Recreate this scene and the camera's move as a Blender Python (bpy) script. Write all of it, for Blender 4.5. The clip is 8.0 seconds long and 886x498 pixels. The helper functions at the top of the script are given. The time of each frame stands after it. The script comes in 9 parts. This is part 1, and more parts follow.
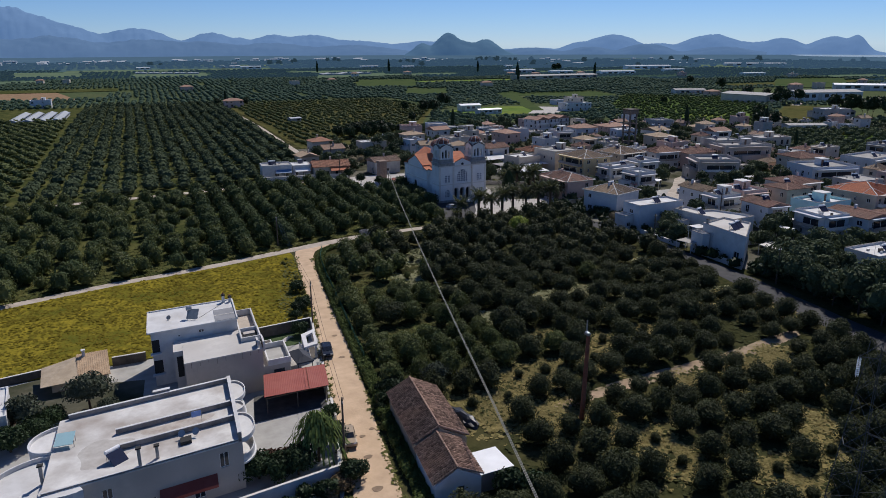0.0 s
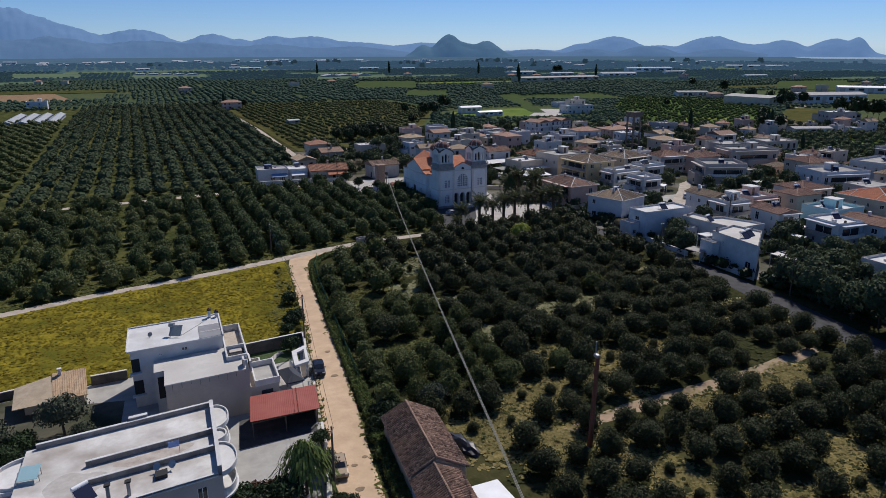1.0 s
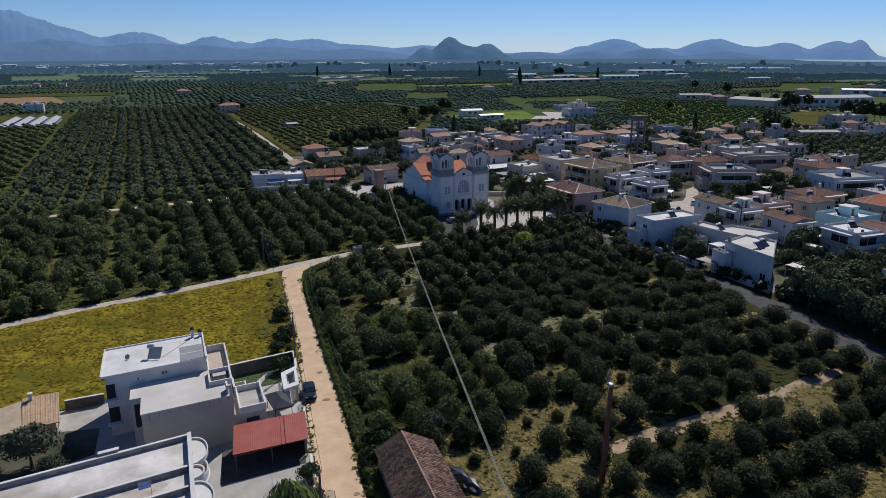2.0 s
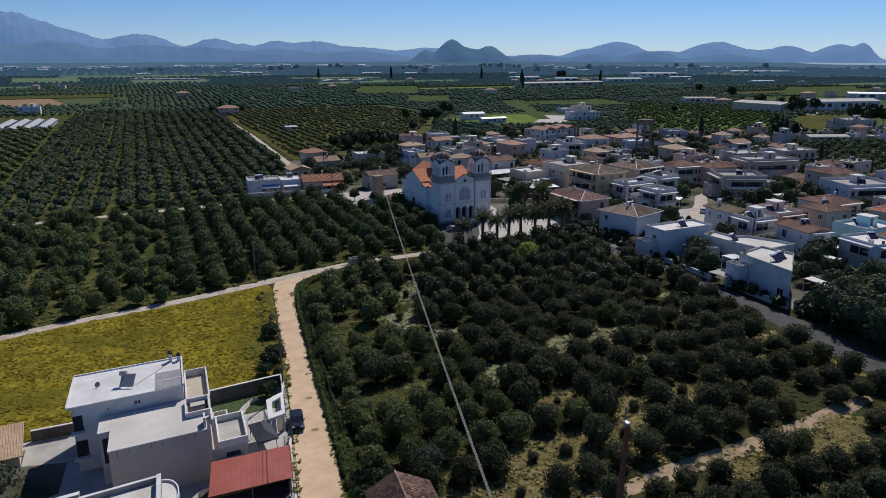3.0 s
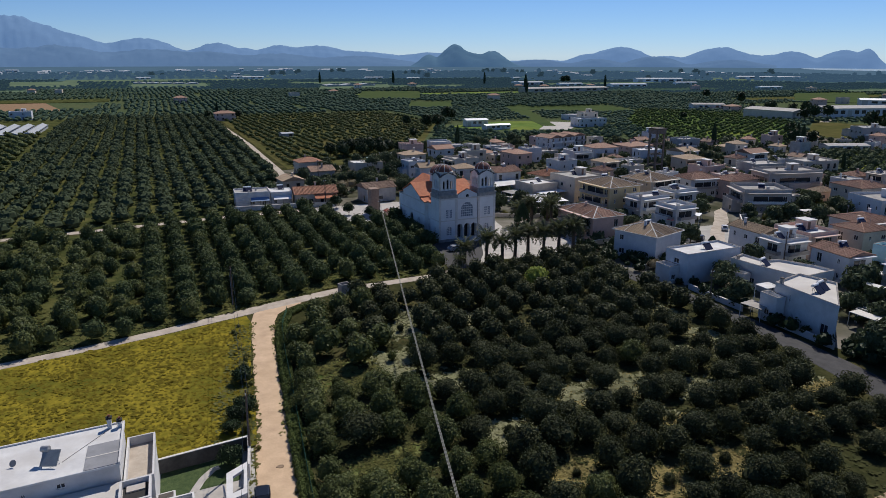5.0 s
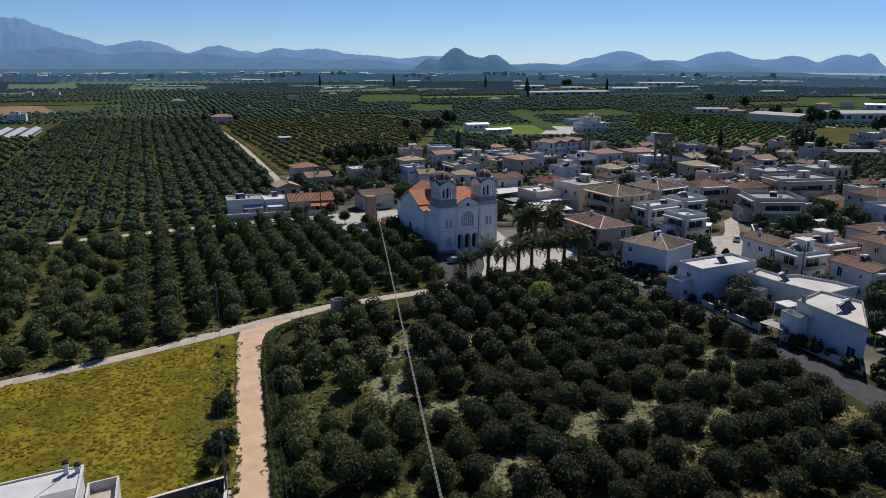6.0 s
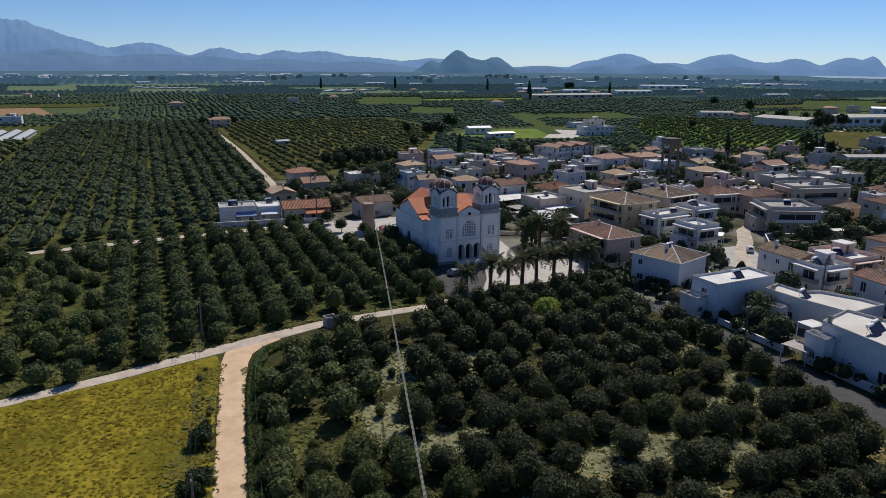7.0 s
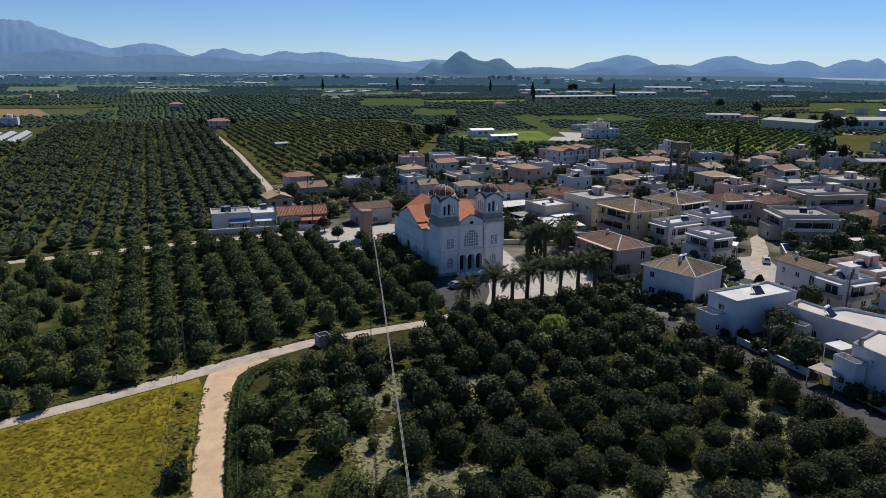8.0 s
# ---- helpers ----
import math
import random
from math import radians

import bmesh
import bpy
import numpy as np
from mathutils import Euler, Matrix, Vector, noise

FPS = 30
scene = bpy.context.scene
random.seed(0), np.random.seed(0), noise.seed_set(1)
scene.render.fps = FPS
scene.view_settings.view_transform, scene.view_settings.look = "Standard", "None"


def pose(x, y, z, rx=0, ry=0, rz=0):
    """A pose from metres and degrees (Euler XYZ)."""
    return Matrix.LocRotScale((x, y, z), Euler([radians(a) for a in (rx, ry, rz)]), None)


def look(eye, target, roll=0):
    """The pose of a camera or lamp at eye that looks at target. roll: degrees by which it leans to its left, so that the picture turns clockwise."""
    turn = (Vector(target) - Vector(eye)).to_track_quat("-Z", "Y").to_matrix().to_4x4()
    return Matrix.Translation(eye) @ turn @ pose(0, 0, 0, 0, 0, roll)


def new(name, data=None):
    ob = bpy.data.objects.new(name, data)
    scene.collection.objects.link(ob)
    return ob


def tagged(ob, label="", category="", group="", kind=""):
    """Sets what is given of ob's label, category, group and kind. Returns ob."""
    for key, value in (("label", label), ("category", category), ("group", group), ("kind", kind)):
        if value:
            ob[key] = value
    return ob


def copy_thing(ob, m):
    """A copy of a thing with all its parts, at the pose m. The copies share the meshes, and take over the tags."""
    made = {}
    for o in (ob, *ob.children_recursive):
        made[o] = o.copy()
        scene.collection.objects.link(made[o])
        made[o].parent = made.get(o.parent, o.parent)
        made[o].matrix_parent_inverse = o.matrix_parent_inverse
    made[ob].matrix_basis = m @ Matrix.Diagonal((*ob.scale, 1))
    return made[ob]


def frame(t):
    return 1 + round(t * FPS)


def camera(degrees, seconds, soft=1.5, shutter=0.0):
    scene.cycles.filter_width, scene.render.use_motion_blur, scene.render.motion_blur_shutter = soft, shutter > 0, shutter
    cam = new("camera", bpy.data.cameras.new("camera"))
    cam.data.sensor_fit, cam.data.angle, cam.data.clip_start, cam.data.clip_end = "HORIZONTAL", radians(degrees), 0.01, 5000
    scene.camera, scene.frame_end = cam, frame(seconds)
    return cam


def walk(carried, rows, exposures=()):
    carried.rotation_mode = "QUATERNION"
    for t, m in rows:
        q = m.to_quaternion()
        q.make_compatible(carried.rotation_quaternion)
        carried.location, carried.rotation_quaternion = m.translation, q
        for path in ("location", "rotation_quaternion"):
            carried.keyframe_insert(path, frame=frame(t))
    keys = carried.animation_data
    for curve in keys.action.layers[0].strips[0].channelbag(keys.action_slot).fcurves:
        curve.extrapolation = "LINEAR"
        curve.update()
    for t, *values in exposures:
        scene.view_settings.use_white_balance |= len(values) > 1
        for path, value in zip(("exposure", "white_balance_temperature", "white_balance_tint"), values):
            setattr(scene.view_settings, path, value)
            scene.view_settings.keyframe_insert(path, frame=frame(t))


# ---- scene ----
cam = camera(64.1, 8.0, soft=0.65)
PATH = [
    (0, (0.269, -3.201, 48.061), (15.349, 32.139, 36.981), -0.2),
    (0.5, (1.596, -0.359, 48.001), (16.676, 35.001, 36.961), -0.2),
    (1, (2.994, 2.642, 47.909), (18.074, 38.022, 36.909), -0.1),
    (1.5, (4.428, 5.834, 47.813), (19.488, 41.234, 36.873), -0.1),
    (3, (9.425, 16.329, 47.574), (24.405, 51.829, 36.834), 0.0),
    (3.5, (11.171, 20.05, 47.538), (26.111, 55.57, 36.838), 0.1),
    (4, (12.88, 23.89, 47.497), (27.82, 59.43, 36.857), 0.1),
    (4.5, (14.65, 27.684, 47.45), (29.55, 63.264, 36.87), 0.1),
    (6, (19.906, 39.319, 47.209), (34.786, 74.979, 36.889), 0.3),
    (6.5, (21.683, 43.203, 47.141), (36.543, 78.903, 36.881), 0.4),
    (7, (23.52, 47.135, 47.13), (38.34, 82.875, 36.93), 0.4),
    (7.5, (25.347, 51.029, 47.099), (40.087, 86.789, 36.939), 0.4),
    (8, (27.167, 54.974, 47.111), (41.867, 90.774, 36.971), 0.5),
]
walk(cam, [(t, look(eye, target, roll)) for t, eye, target, roll in PATH], [(0, -0.12, 5400, 15.5), (4, -0.08, 5460, 14.5), (8, 0.07, 5650, 13)])

# ---------------------------------------------------------------- light
SUN_TO = Vector((0.70, 0.71, 1.10)).normalized()     # towards the sun
world = bpy.data.worlds.new("sky")
scene.world = world
world.use_nodes = True
wn = world.node_tree.nodes
sky = wn.new("ShaderNodeTexSky")
sky.sky_type = "NISHITA"
sky.sun_disc = False
sky.sun_elevation = math.asin(SUN_TO.z)
sky.sun_rotation = math.atan2(SUN_TO.x, SUN_TO.y)
sky.air_density, sky.dust_density, sky.ozone_density = 1.0, 0.0, 7.0
sky.altitude = 2500
world.node_tree.links.new(sky.outputs[0], wn["Background"].inputs[0])
wn["Background"].inputs[1].default_value = 0.073
sun = new("sun", bpy.data.lights.new("sun", "SUN"))
sun.data.energy, sun.data.angle, sun.data.color = 4.5, radians(0.6), (1.0, 0.855, 0.63)
sun.matrix_basis = look(SUN_TO * 100, (0, 0, 0))

# ---------------------------------------------------------------- materials


def mat(name, low, high, scale=1.0, rough=0.8, bump=0.0, stain=None, stain_scale=0.15, amount=0.5, metal=0.0, spec=0.3, bump_scale=None, vary=0.0, island=0.0):
    """Two-scale noise colour between low and high, with larger stains, fine relief and a tone that varies from object to object."""
    m = bpy.data.materials.new(name)
    m.use_nodes = True
    nt = m.node_tree
    n, link = nt.nodes, nt.links.new
    b = n["Principled BSDF"]
    geo = n.new("ShaderNodeNewGeometry")
    t1 = n.new("ShaderNodeTexNoise")
    t1.inputs["Scale"].default_value, t1.inputs["Detail"].default_value, t1.inputs["Roughness"].default_value = scale, 6, 0.65
    link(geo.outputs["Position"], t1.inputs["Vector"])
    ramp = n.new("ShaderNodeMapRange")
    ramp.inputs[1].default_value, ramp.inputs[2].default_value = 0.32, 0.68
    link(t1.outputs[0], ramp.inputs[0])
    mix = n.new("ShaderNodeMix")
    mix.data_type = "RGBA"
    mix.inputs[6].default_value, mix.inputs[7].default_value = (*low, 1), (*high, 1)
    link(ramp.outputs[0], mix.inputs[0])
    out = mix.outputs[2]
    if stain:
        t2 = n.new("ShaderNodeTexNoise")
        t2.inputs["Scale"].default_value, t2.inputs["Detail"].default_value = stain_scale, 5
        link(geo.outputs["Position"], t2.inputs["Vector"])
        r2 = n.new("ShaderNodeMapRange")
        r2.inputs[1].default_value, r2.inputs[2].default_value, r2.inputs[4].default_value = 0.45, 0.7, amount
        link(t2.outputs[0], r2.inputs[0])
        mix2 = n.new("ShaderNodeMix")
        mix2.data_type = "RGBA"
        mix2.inputs[7].default_value = (*stain, 1)
        link(r2.outputs[0], mix2.inputs[0])
        link(out, mix2.inputs[6])
        out = mix2.outputs[2]
    if vary:
        info = n.new("ShaderNodeObjectInfo")
        r3 = n.new("ShaderNodeMapRange")
        r3.inputs[3].default_value, r3.inputs[4].default_value = 1 - vary, 1 + vary
        link(info.outputs["Random"], r3.inputs[0])
        mul = n.new("ShaderNodeVectorMath")
        mul.operation = "SCALE"
        link(out, mul.inputs[0])
        link(r3.outputs[0], mul.inputs["Scale"])
        out = mul.outputs[0]
    if island:
        r4 = n.new("ShaderNodeMapRange")
        r4.inputs[3].default_value, r4.inputs[4].default_value = 1 - island, 1 + island
        link(geo.outputs["Random Per Island"], r4.inputs[0])
        mul2 = n.new("ShaderNodeVectorMath")
        mul2.operation = "SCALE"
        link(out, mul2.inputs[0])
        link(r4.outputs[0], mul2.inputs["Scale"])
        out = mul2.outputs[0]
    link(out, b.inputs["Base Color"])
    b.inputs["Roughness"].default_value, b.inputs["Metallic"].default_value = rough, metal
    b.inputs["Specular IOR Level"].default_value = spec
    if bump:
        t3 = n.new("ShaderNodeTexNoise")
        t3.inputs["Scale"].default_value, t3.inputs["Detail"].default_value = bump_scale or scale * 4, 4
        link(geo.outputs["Position"], t3.inputs["Vector"])
        bn = n.new("ShaderNodeBump")
        bn.inputs["Strength"].default_value, bn.inputs["Distance"].default_value = bump, 0.1
        link(t3.outputs[0], bn.inputs["Height"])
        link(bn.outputs[0], b.inputs["Normal"])
    return m


def leaf_mat(name, low, high, rough=0.45, through_light=0.25, leafy=0.55):
    """Foliage: colour varies leaf by leaf and tree by tree, some light comes through."""
    m = bpy.data.materials.new(name)
    m.use_nodes = True
    n, link = m.node_tree.nodes, m.node_tree.links.new
    b = n["Principled BSDF"]
    geo, info, mix = n.new("ShaderNodeNewGeometry"), n.new("ShaderNodeObjectInfo"), n.new("ShaderNodeMix")
    noi = n.new("ShaderNodeTexNoise")
    noi.inputs["Scale"].default_value, noi.inputs["Detail"].default_value = 0.11, 3
    link(geo.outputs["Position"], noi.inputs["Vector"])
    add = n.new("ShaderNodeMath")
    add.operation = "MULTIPLY_ADD"
    link(geo.outputs["Random Per Island"], add.inputs[0])
    add.inputs[1].default_value = leafy
    sc = n.new("ShaderNodeMath")
    sc.operation = "MULTIPLY_ADD"
    link(info.outputs["Random"], sc.inputs[0])
    sc.inputs[1].default_value = 0.3
    sub = n.new("ShaderNodeMapRange")
    sub.inputs[1].default_value, sub.inputs[2].default_value, sub.inputs[4].default_value = 0.35, 0.7, 0.4
    link(noi.outputs[0], sub.inputs[0])
    link(sub.outputs[0], sc.inputs[2])
    link(sc.outputs[0], add.inputs[2])
    mix.data_type = "RGBA"
    mix.inputs[6].default_value, mix.inputs[7].default_value = (*low, 1), (*high, 1)
    link(add.outputs[0], mix.inputs[0])
    link(mix.outputs[2], b.inputs["Base Color"])
    b.inputs["Roughness"].default_value, b.inputs["Specular IOR Level"].default_value = rough, 0.08
    tr, ms = n.new("ShaderNodeBsdfTranslucent"), n.new("ShaderNodeMixShader")
    link(mix.outputs[2], tr.inputs["Color"])
    ms.inputs[0].default_value = through_light
    link(b.outputs[0], ms.inputs[1])
    link(tr.outputs[0], ms.inputs[2])
    link(ms.outputs[0], n["Material Output"].inputs["Surface"])
    return m


def plain(name, colour, rough=0.6, metal=0.0, spec=0.4):
    return mat(name, tuple(c * 0.88 for c in colour), tuple(min(1, c * 1.08) for c in colour), 3.0, rough, 0, metal=metal, spec=spec)


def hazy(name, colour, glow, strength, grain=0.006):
    """Far hills, plain and groves seen through kilometres of air; the haze is put in as emission."""
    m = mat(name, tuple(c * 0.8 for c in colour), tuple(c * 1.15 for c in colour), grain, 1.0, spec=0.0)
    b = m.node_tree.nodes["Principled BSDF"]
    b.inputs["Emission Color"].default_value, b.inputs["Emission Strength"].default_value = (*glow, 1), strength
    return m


M = {}
M["white"] = mat("white_plaster", (0.565, 0.56, 0.55), (0.68, 0.675, 0.67), 0.8, 0.85, 0.1, (0.42, 0.40, 0.37), 0.25, 0.35, vary=0.06)
M["roofwhite"] = mat("white_roof_coating", (0.55, 0.55, 0.55), (0.70, 0.70, 0.69), 0.5, 0.8, 0.05, (0.48, 0.46, 0.43), 0.3, 0.6)
M["cream"] = mat("cream_plaster", (0.52, 0.46, 0.38), (0.62, 0.55, 0.46), 0.8, 0.85, 0.1, (0.4, 0.35, 0.28), 0.3, 0.4, vary=0.08)
M["yellow"] = mat("ochre_plaster", (0.58, 0.45, 0.24), (0.68, 0.54, 0.30), 0.8, 0.85, 0.1, (0.42, 0.33, 0.2), 0.3, 0.3)
M["pink"] = mat("pink_plaster", (0.56, 0.40, 0.34), (0.66, 0.48, 0.40), 0.8, 0.85, 0.1, (0.42, 0.32, 0.28), 0.3, 0.35, vary=0.08)
M["grey"] = mat("grey_plaster", (0.36, 0.35, 0.34), (0.46, 0.45, 0.43), 0.8, 0.9, 0.1, (0.26, 0.25, 0.23), 0.3, 0.5, vary=0.1)
# bluish tint also stands in for skylit shade on whitewashed walls
M["bluewhite"] = mat("blue_tinted_plaster", (0.54, 0.555, 0.59), (0.64, 0.655, 0.68), 0.8, 0.85, 0.1, (0.42, 0.44, 0.48), 0.3, 0.35, vary=0.05)
M["aqua"] = mat("aqua_plaster", (0.38, 0.60, 0.64), (0.46, 0.69, 0.72), 0.8, 0.8, 0.1, (0.4, 0.5, 0.52), 0.3, 0.3)
M["stone"] = mat("church_stone", (0.70, 0.70, 0.70), (0.80, 0.80, 0.79), 1.2, 0.85, 0.15, (0.52, 0.51, 0.50), 0.3, 0.4)
M["trim"] = mat("stone_trim", (0.58, 0.56, 0.52), (0.70, 0.68, 0.64), 1.5, 0.8, 0.1, (0.45, 0.43, 0.40), 0.5, 0.4)
M["darkstone"] = mat("weathered_stone_band", (0.22, 0.22, 0.22), (0.38, 0.37, 0.36), 1.2, 0.9, 0.2)
M["tile"] = mat("terracotta_tile", (0.23, 0.13, 0.092), (0.375, 0.23, 0.162), 2.0, 0.85, 0.5, (0.20, 0.14, 0.11), 0.3, 0.55, vary=0.2, island=0.25)
M["tilered"] = mat("bright_terracotta_tile", (0.40, 0.135, 0.065), (0.55, 0.22, 0.11), 1.5, 0.85, 0.5, (0.36, 0.16, 0.10), 0.3, 0.4, island=0.2)
M["tilebrown"] = mat("brown_roof_tile", (0.26, 0.19, 0.125), (0.42, 0.315, 0.205), 2.0, 0.85, 0.5, (0.22, 0.16, 0.12), 0.3, 0.4, vary=0.15, island=0.25)
M["tiledark"] = mat("lichened_old_tile", (0.045, 0.034, 0.028), (0.36, 0.25, 0.185), 4.5, 0.9, 0.4, (0.32, 0.20, 0.13), 0.22, 0.6, vary=0.1, island=0.4)
M["redsheet"] = mat("red_sheet_roof", (0.24, 0.051, 0.036), (0.305, 0.069, 0.048), 0.8, 0.65, 0, (0.33, 0.10, 0.075), 0.5, 0.5)
M["whitesheet"] = mat("white_sheet_roof", (0.74, 0.75, 0.77), (0.84, 0.85, 0.87), 0.6, 0.45, 0, (0.6, 0.6, 0.6), 0.4, 0.3)
M["glass"] = plain("dark_window_glass", (0.03, 0.035, 0.045), 0.12, 0, 0.6)
M["frame"] = plain("white_window_frame", (0.75, 0.75, 0.74))
M["shutter"] = plain("brown_shutter", (0.16, 0.10, 0.07))
M["dark"] = plain("dark_opening", (0.03, 0.03, 0.03), 0.9)
M["metal"] = plain("galvanised_metal", (0.38, 0.39, 0.40), 0.45, 0.7)
M["black"] = plain("black_paint", (0.012, 0.013, 0.016), 0.25)
M["solar"] = plain("solar_collector", (0.014, 0.022, 0.06), 0.6, 0, 0.1)
M["wood"] = mat("weathered_pole_wood", (0.09, 0.07, 0.05), (0.17, 0.13, 0.10), 6.0, 0.9, 0.3)
M["rust"] = mat("rusty_pipe", (0.16, 0.06, 0.04), (0.26, 0.10, 0.06), 4.0, 0.85, 0.2)
M["bark"] = mat("bark", (0.06, 0.045, 0.035), (0.13, 0.10, 0.08), 5.0, 0.95, 0.6)
M["palmbark"] = mat("palm_trunk_bark", (0.08, 0.06, 0.045), (0.17, 0.13, 0.095), 7.0, 0.95, 0.8)
M["citrus"] = leaf_mat("citrus_leaves", (0.021, 0.028, 0.013), (0.078, 0.088, 0.040), 0.6, 0.22, 0.7)
M["citrusnorth"] = leaf_mat("northern_citrus_leaves", (0.026, 0.041, 0.015), (0.088, 0.115, 0.046), 0.65, 0.2, 0.7)
M["citrusyoung"] = leaf_mat("sunny_citrus_leaves", (0.031, 0.047, 0.015), (0.138, 0.158, 0.057), 0.5, 0.28, 0.7)
M["hedge"] = leaf_mat("hedge_leaves", (0.042, 0.066, 0.02), (0.14, 0.175, 0.054), 0.7, 0.25)
# paler, bluer copies of the citrus leaves; distance haze is put into the colour
M["citrusfar"] = leaf_mat("haze_paled_citrus_leaves", (0.043, 0.061, 0.032), (0.090, 0.114, 0.060), 0.9, 0.2)
M["citrushaze"] = leaf_mat("haze_paled_grove_leaves", (0.066, 0.104, 0.070), (0.122, 0.172, 0.108), 0.95, 0.25, 0.2)
M["citrusfresh"] = leaf_mat("fresh_grove_leaves", (0.055, 0.085, 0.030), (0.14, 0.18, 0.065), 0.9, 0.25, 0.3)
M["olive"] = leaf_mat("young_orchard_leaves", (0.046, 0.062, 0.020), (0.12, 0.14, 0.048), 0.6, 0.2)
M["leafdark"] = leaf_mat("dark_shrub_leaves", (0.014, 0.024, 0.012), (0.045, 0.07, 0.03), 0.5, 0.12)
M["leaflight"] = leaf_mat("fresh_green_leaves", (0.16, 0.21, 0.035), (0.34, 0.38, 0.08), 0.5, 0.3)
M["hedgelight"] = leaf_mat("hanging_shoots", (0.058, 0.094, 0.029), (0.217, 0.275, 0.087), 0.7, 0.3, 0.8)
M["palm"] = leaf_mat("palm_fronds", (0.030, 0.038, 0.018), (0.105, 0.118, 0.056), 0.6, 0.25)
M["deadfrond"] = leaf_mat("dead_palm_fronds", (0.07, 0.05, 0.035), (0.15, 0.11, 0.075), 0.9, 0.1)
M["twig"] = leaf_mat("bare_pale_twigs", (0.17, 0.145, 0.09), (0.34, 0.29, 0.18), 0.9, 0.05)
M["grassy"] = leaf_mat("weeds", (0.06, 0.075, 0.02), (0.20, 0.19, 0.06), 0.8, 0.25)
M["palestalks"] = leaf_mat("pale_dry_grass_stalks", (0.12, 0.13, 0.06), (0.36, 0.36, 0.21), 0.9, 0.2, 0.6)
M["drystalks"] = leaf_mat("straw_stalks", (0.14, 0.13, 0.045), (0.38, 0.31, 0.13), 0.9, 0.2, 0.6)
M["mustard"] = leaf_mat("flowering_weeds", (0.17, 0.148, 0.018), (0.30, 0.24, 0.026), 0.9, 0.5, 0.3)
M["roadway"] = mat("pale_dirt_road", (0.50, 0.365, 0.235), (0.64, 0.475, 0.315), 0.35, 0.95, 0.3, (0.38, 0.265, 0.175), 0.45, 0.35, bump_scale=3)
M["path"] = mat("concrete_lane", (0.39, 0.335, 0.275), (0.53, 0.47, 0.395), 0.6, 0.95, 0.3, (0.27, 0.225, 0.175), 0.35, 0.6)
M["track"] = mat("sandy_track", (0.27, 0.20, 0.13), (0.42, 0.31, 0.21), 0.7, 0.95, 0.3, (0.2, 0.18, 0.09), 0.4, 0.6)
M["asphalt"] = mat("asphalt", (0.038, 0.038, 0.042), (0.065, 0.065, 0.068), 0.6, 0.9, 0.1)
M["paving"] = mat("pale_paving", (0.37, 0.35, 0.325), (0.50, 0.475, 0.44), 0.5, 0.9, 0.1, (0.32, 0.30, 0.275), 0.3, 0.45)
M["concrete"] = mat("concrete_yard", (0.34, 0.33, 0.31), (0.45, 0.44, 0.41), 0.4, 0.9, 0.1, (0.25, 0.24, 0.22), 0.3, 0.5)
M["wallgrey"] = mat("rendered_wall", (0.30, 0.28, 0.26), (0.42, 0.40, 0.37), 0.8, 0.9, 0.2, (0.2, 0.18, 0.16), 0.4, 0.5)
M["pool"] = plain("pool_water", (0.18, 0.55, 0.62), 0.1)
M["cablegrey"] = plain("pale_cable", (0.25, 0.25, 0.22), 0.8)
M["olivegrey"] = leaf_mat("olive_tree_leaves", (0.035, 0.045, 0.028), (0.09, 0.105, 0.07), 0.6, 0.15)
M["roofgrey"] = mat("grey_concrete_roof", (0.30, 0.29, 0.28), (0.44, 0.43, 0.41), 0.5, 0.9, 0.05, (0.24, 0.22, 0.20), 0.3, 0.6, vary=0.15)
M["gardens"] = mat("village_gardens", (0.03, 0.038, 0.02), (0.11, 0.105, 0.075), 0.16, 1.0, 0.3, (0.28, 0.26, 0.23), 0.06, 0.8, spec=0.0)
M["milkglass"] = plain("pale_leaded_glass", (0.16, 0.20, 0.26), 0.2)
M["roofworn"] = mat("worn_roof_screed", (0.50, 0.48, 0.45), (0.62, 0.60, 0.56), 0.5, 0.85, 0.05, (0.42, 0.39, 0.36), 0.25, 0.6)
# dirt, and the shade of south-facing parapets, in one dark colour
M["wallshadedirt"] = mat("shaded_dirty_roof_wall", (0.16, 0.145, 0.13), (0.34, 0.32, 0.30), 0.7, 0.9, 0.1)
# greige render; also carries the south-wall shade of the white houses
M["greige"] = mat("dirty_shaded_greige", (0.425, 0.39, 0.35), (0.53, 0.485, 0.44), 0.6, 0.9, 0.1, (0.30, 0.27, 0.24), 0.3, 0.5)
# very dark render, toned for the shaded face of the meadow walls
M["walldark"] = mat("shade_dark_render", (0.07, 0.062, 0.055), (0.15, 0.135, 0.12), 0.8, 0.95, 0.2)
M["redleaf"] = leaf_mat("reddish_shrub_leaves", (0.045, 0.024, 0.018), (0.13, 0.075, 0.05), 0.6, 0.2)
M["drybrush"] = leaf_mat("dry_brush", (0.08, 0.06, 0.035), (0.20, 0.155, 0.09), 0.9, 0.1)
M["rooftan"] = mat("sun_bleached_sheet", (0.40, 0.32, 0.22), (0.52, 0.43, 0.31), 1.2, 0.85, 0.2, (0.30, 0.24, 0.17), 0.5, 0.5)
M["damp"] = mat("damp_soil_spot", (0.20, 0.145, 0.095), (0.30, 0.22, 0.15), 1.5, 0.95, 0.2)
M["roofbrown"] = mat("brown_water_stain", (0.33, 0.28, 0.24), (0.52, 0.48, 0.43), 0.9, 0.85, 0.05)
M["oldsteel"] = plain("weathered_steel", (0.10, 0.105, 0.105), 0.8, 0.2, 0.2)
# near-black floor colour that paints the shadow of the carport
M["carportshade"] = mat("carport_shadow_floor", (0.05, 0.05, 0.05), (0.10, 0.10, 0.095), 0.8, 0.9)
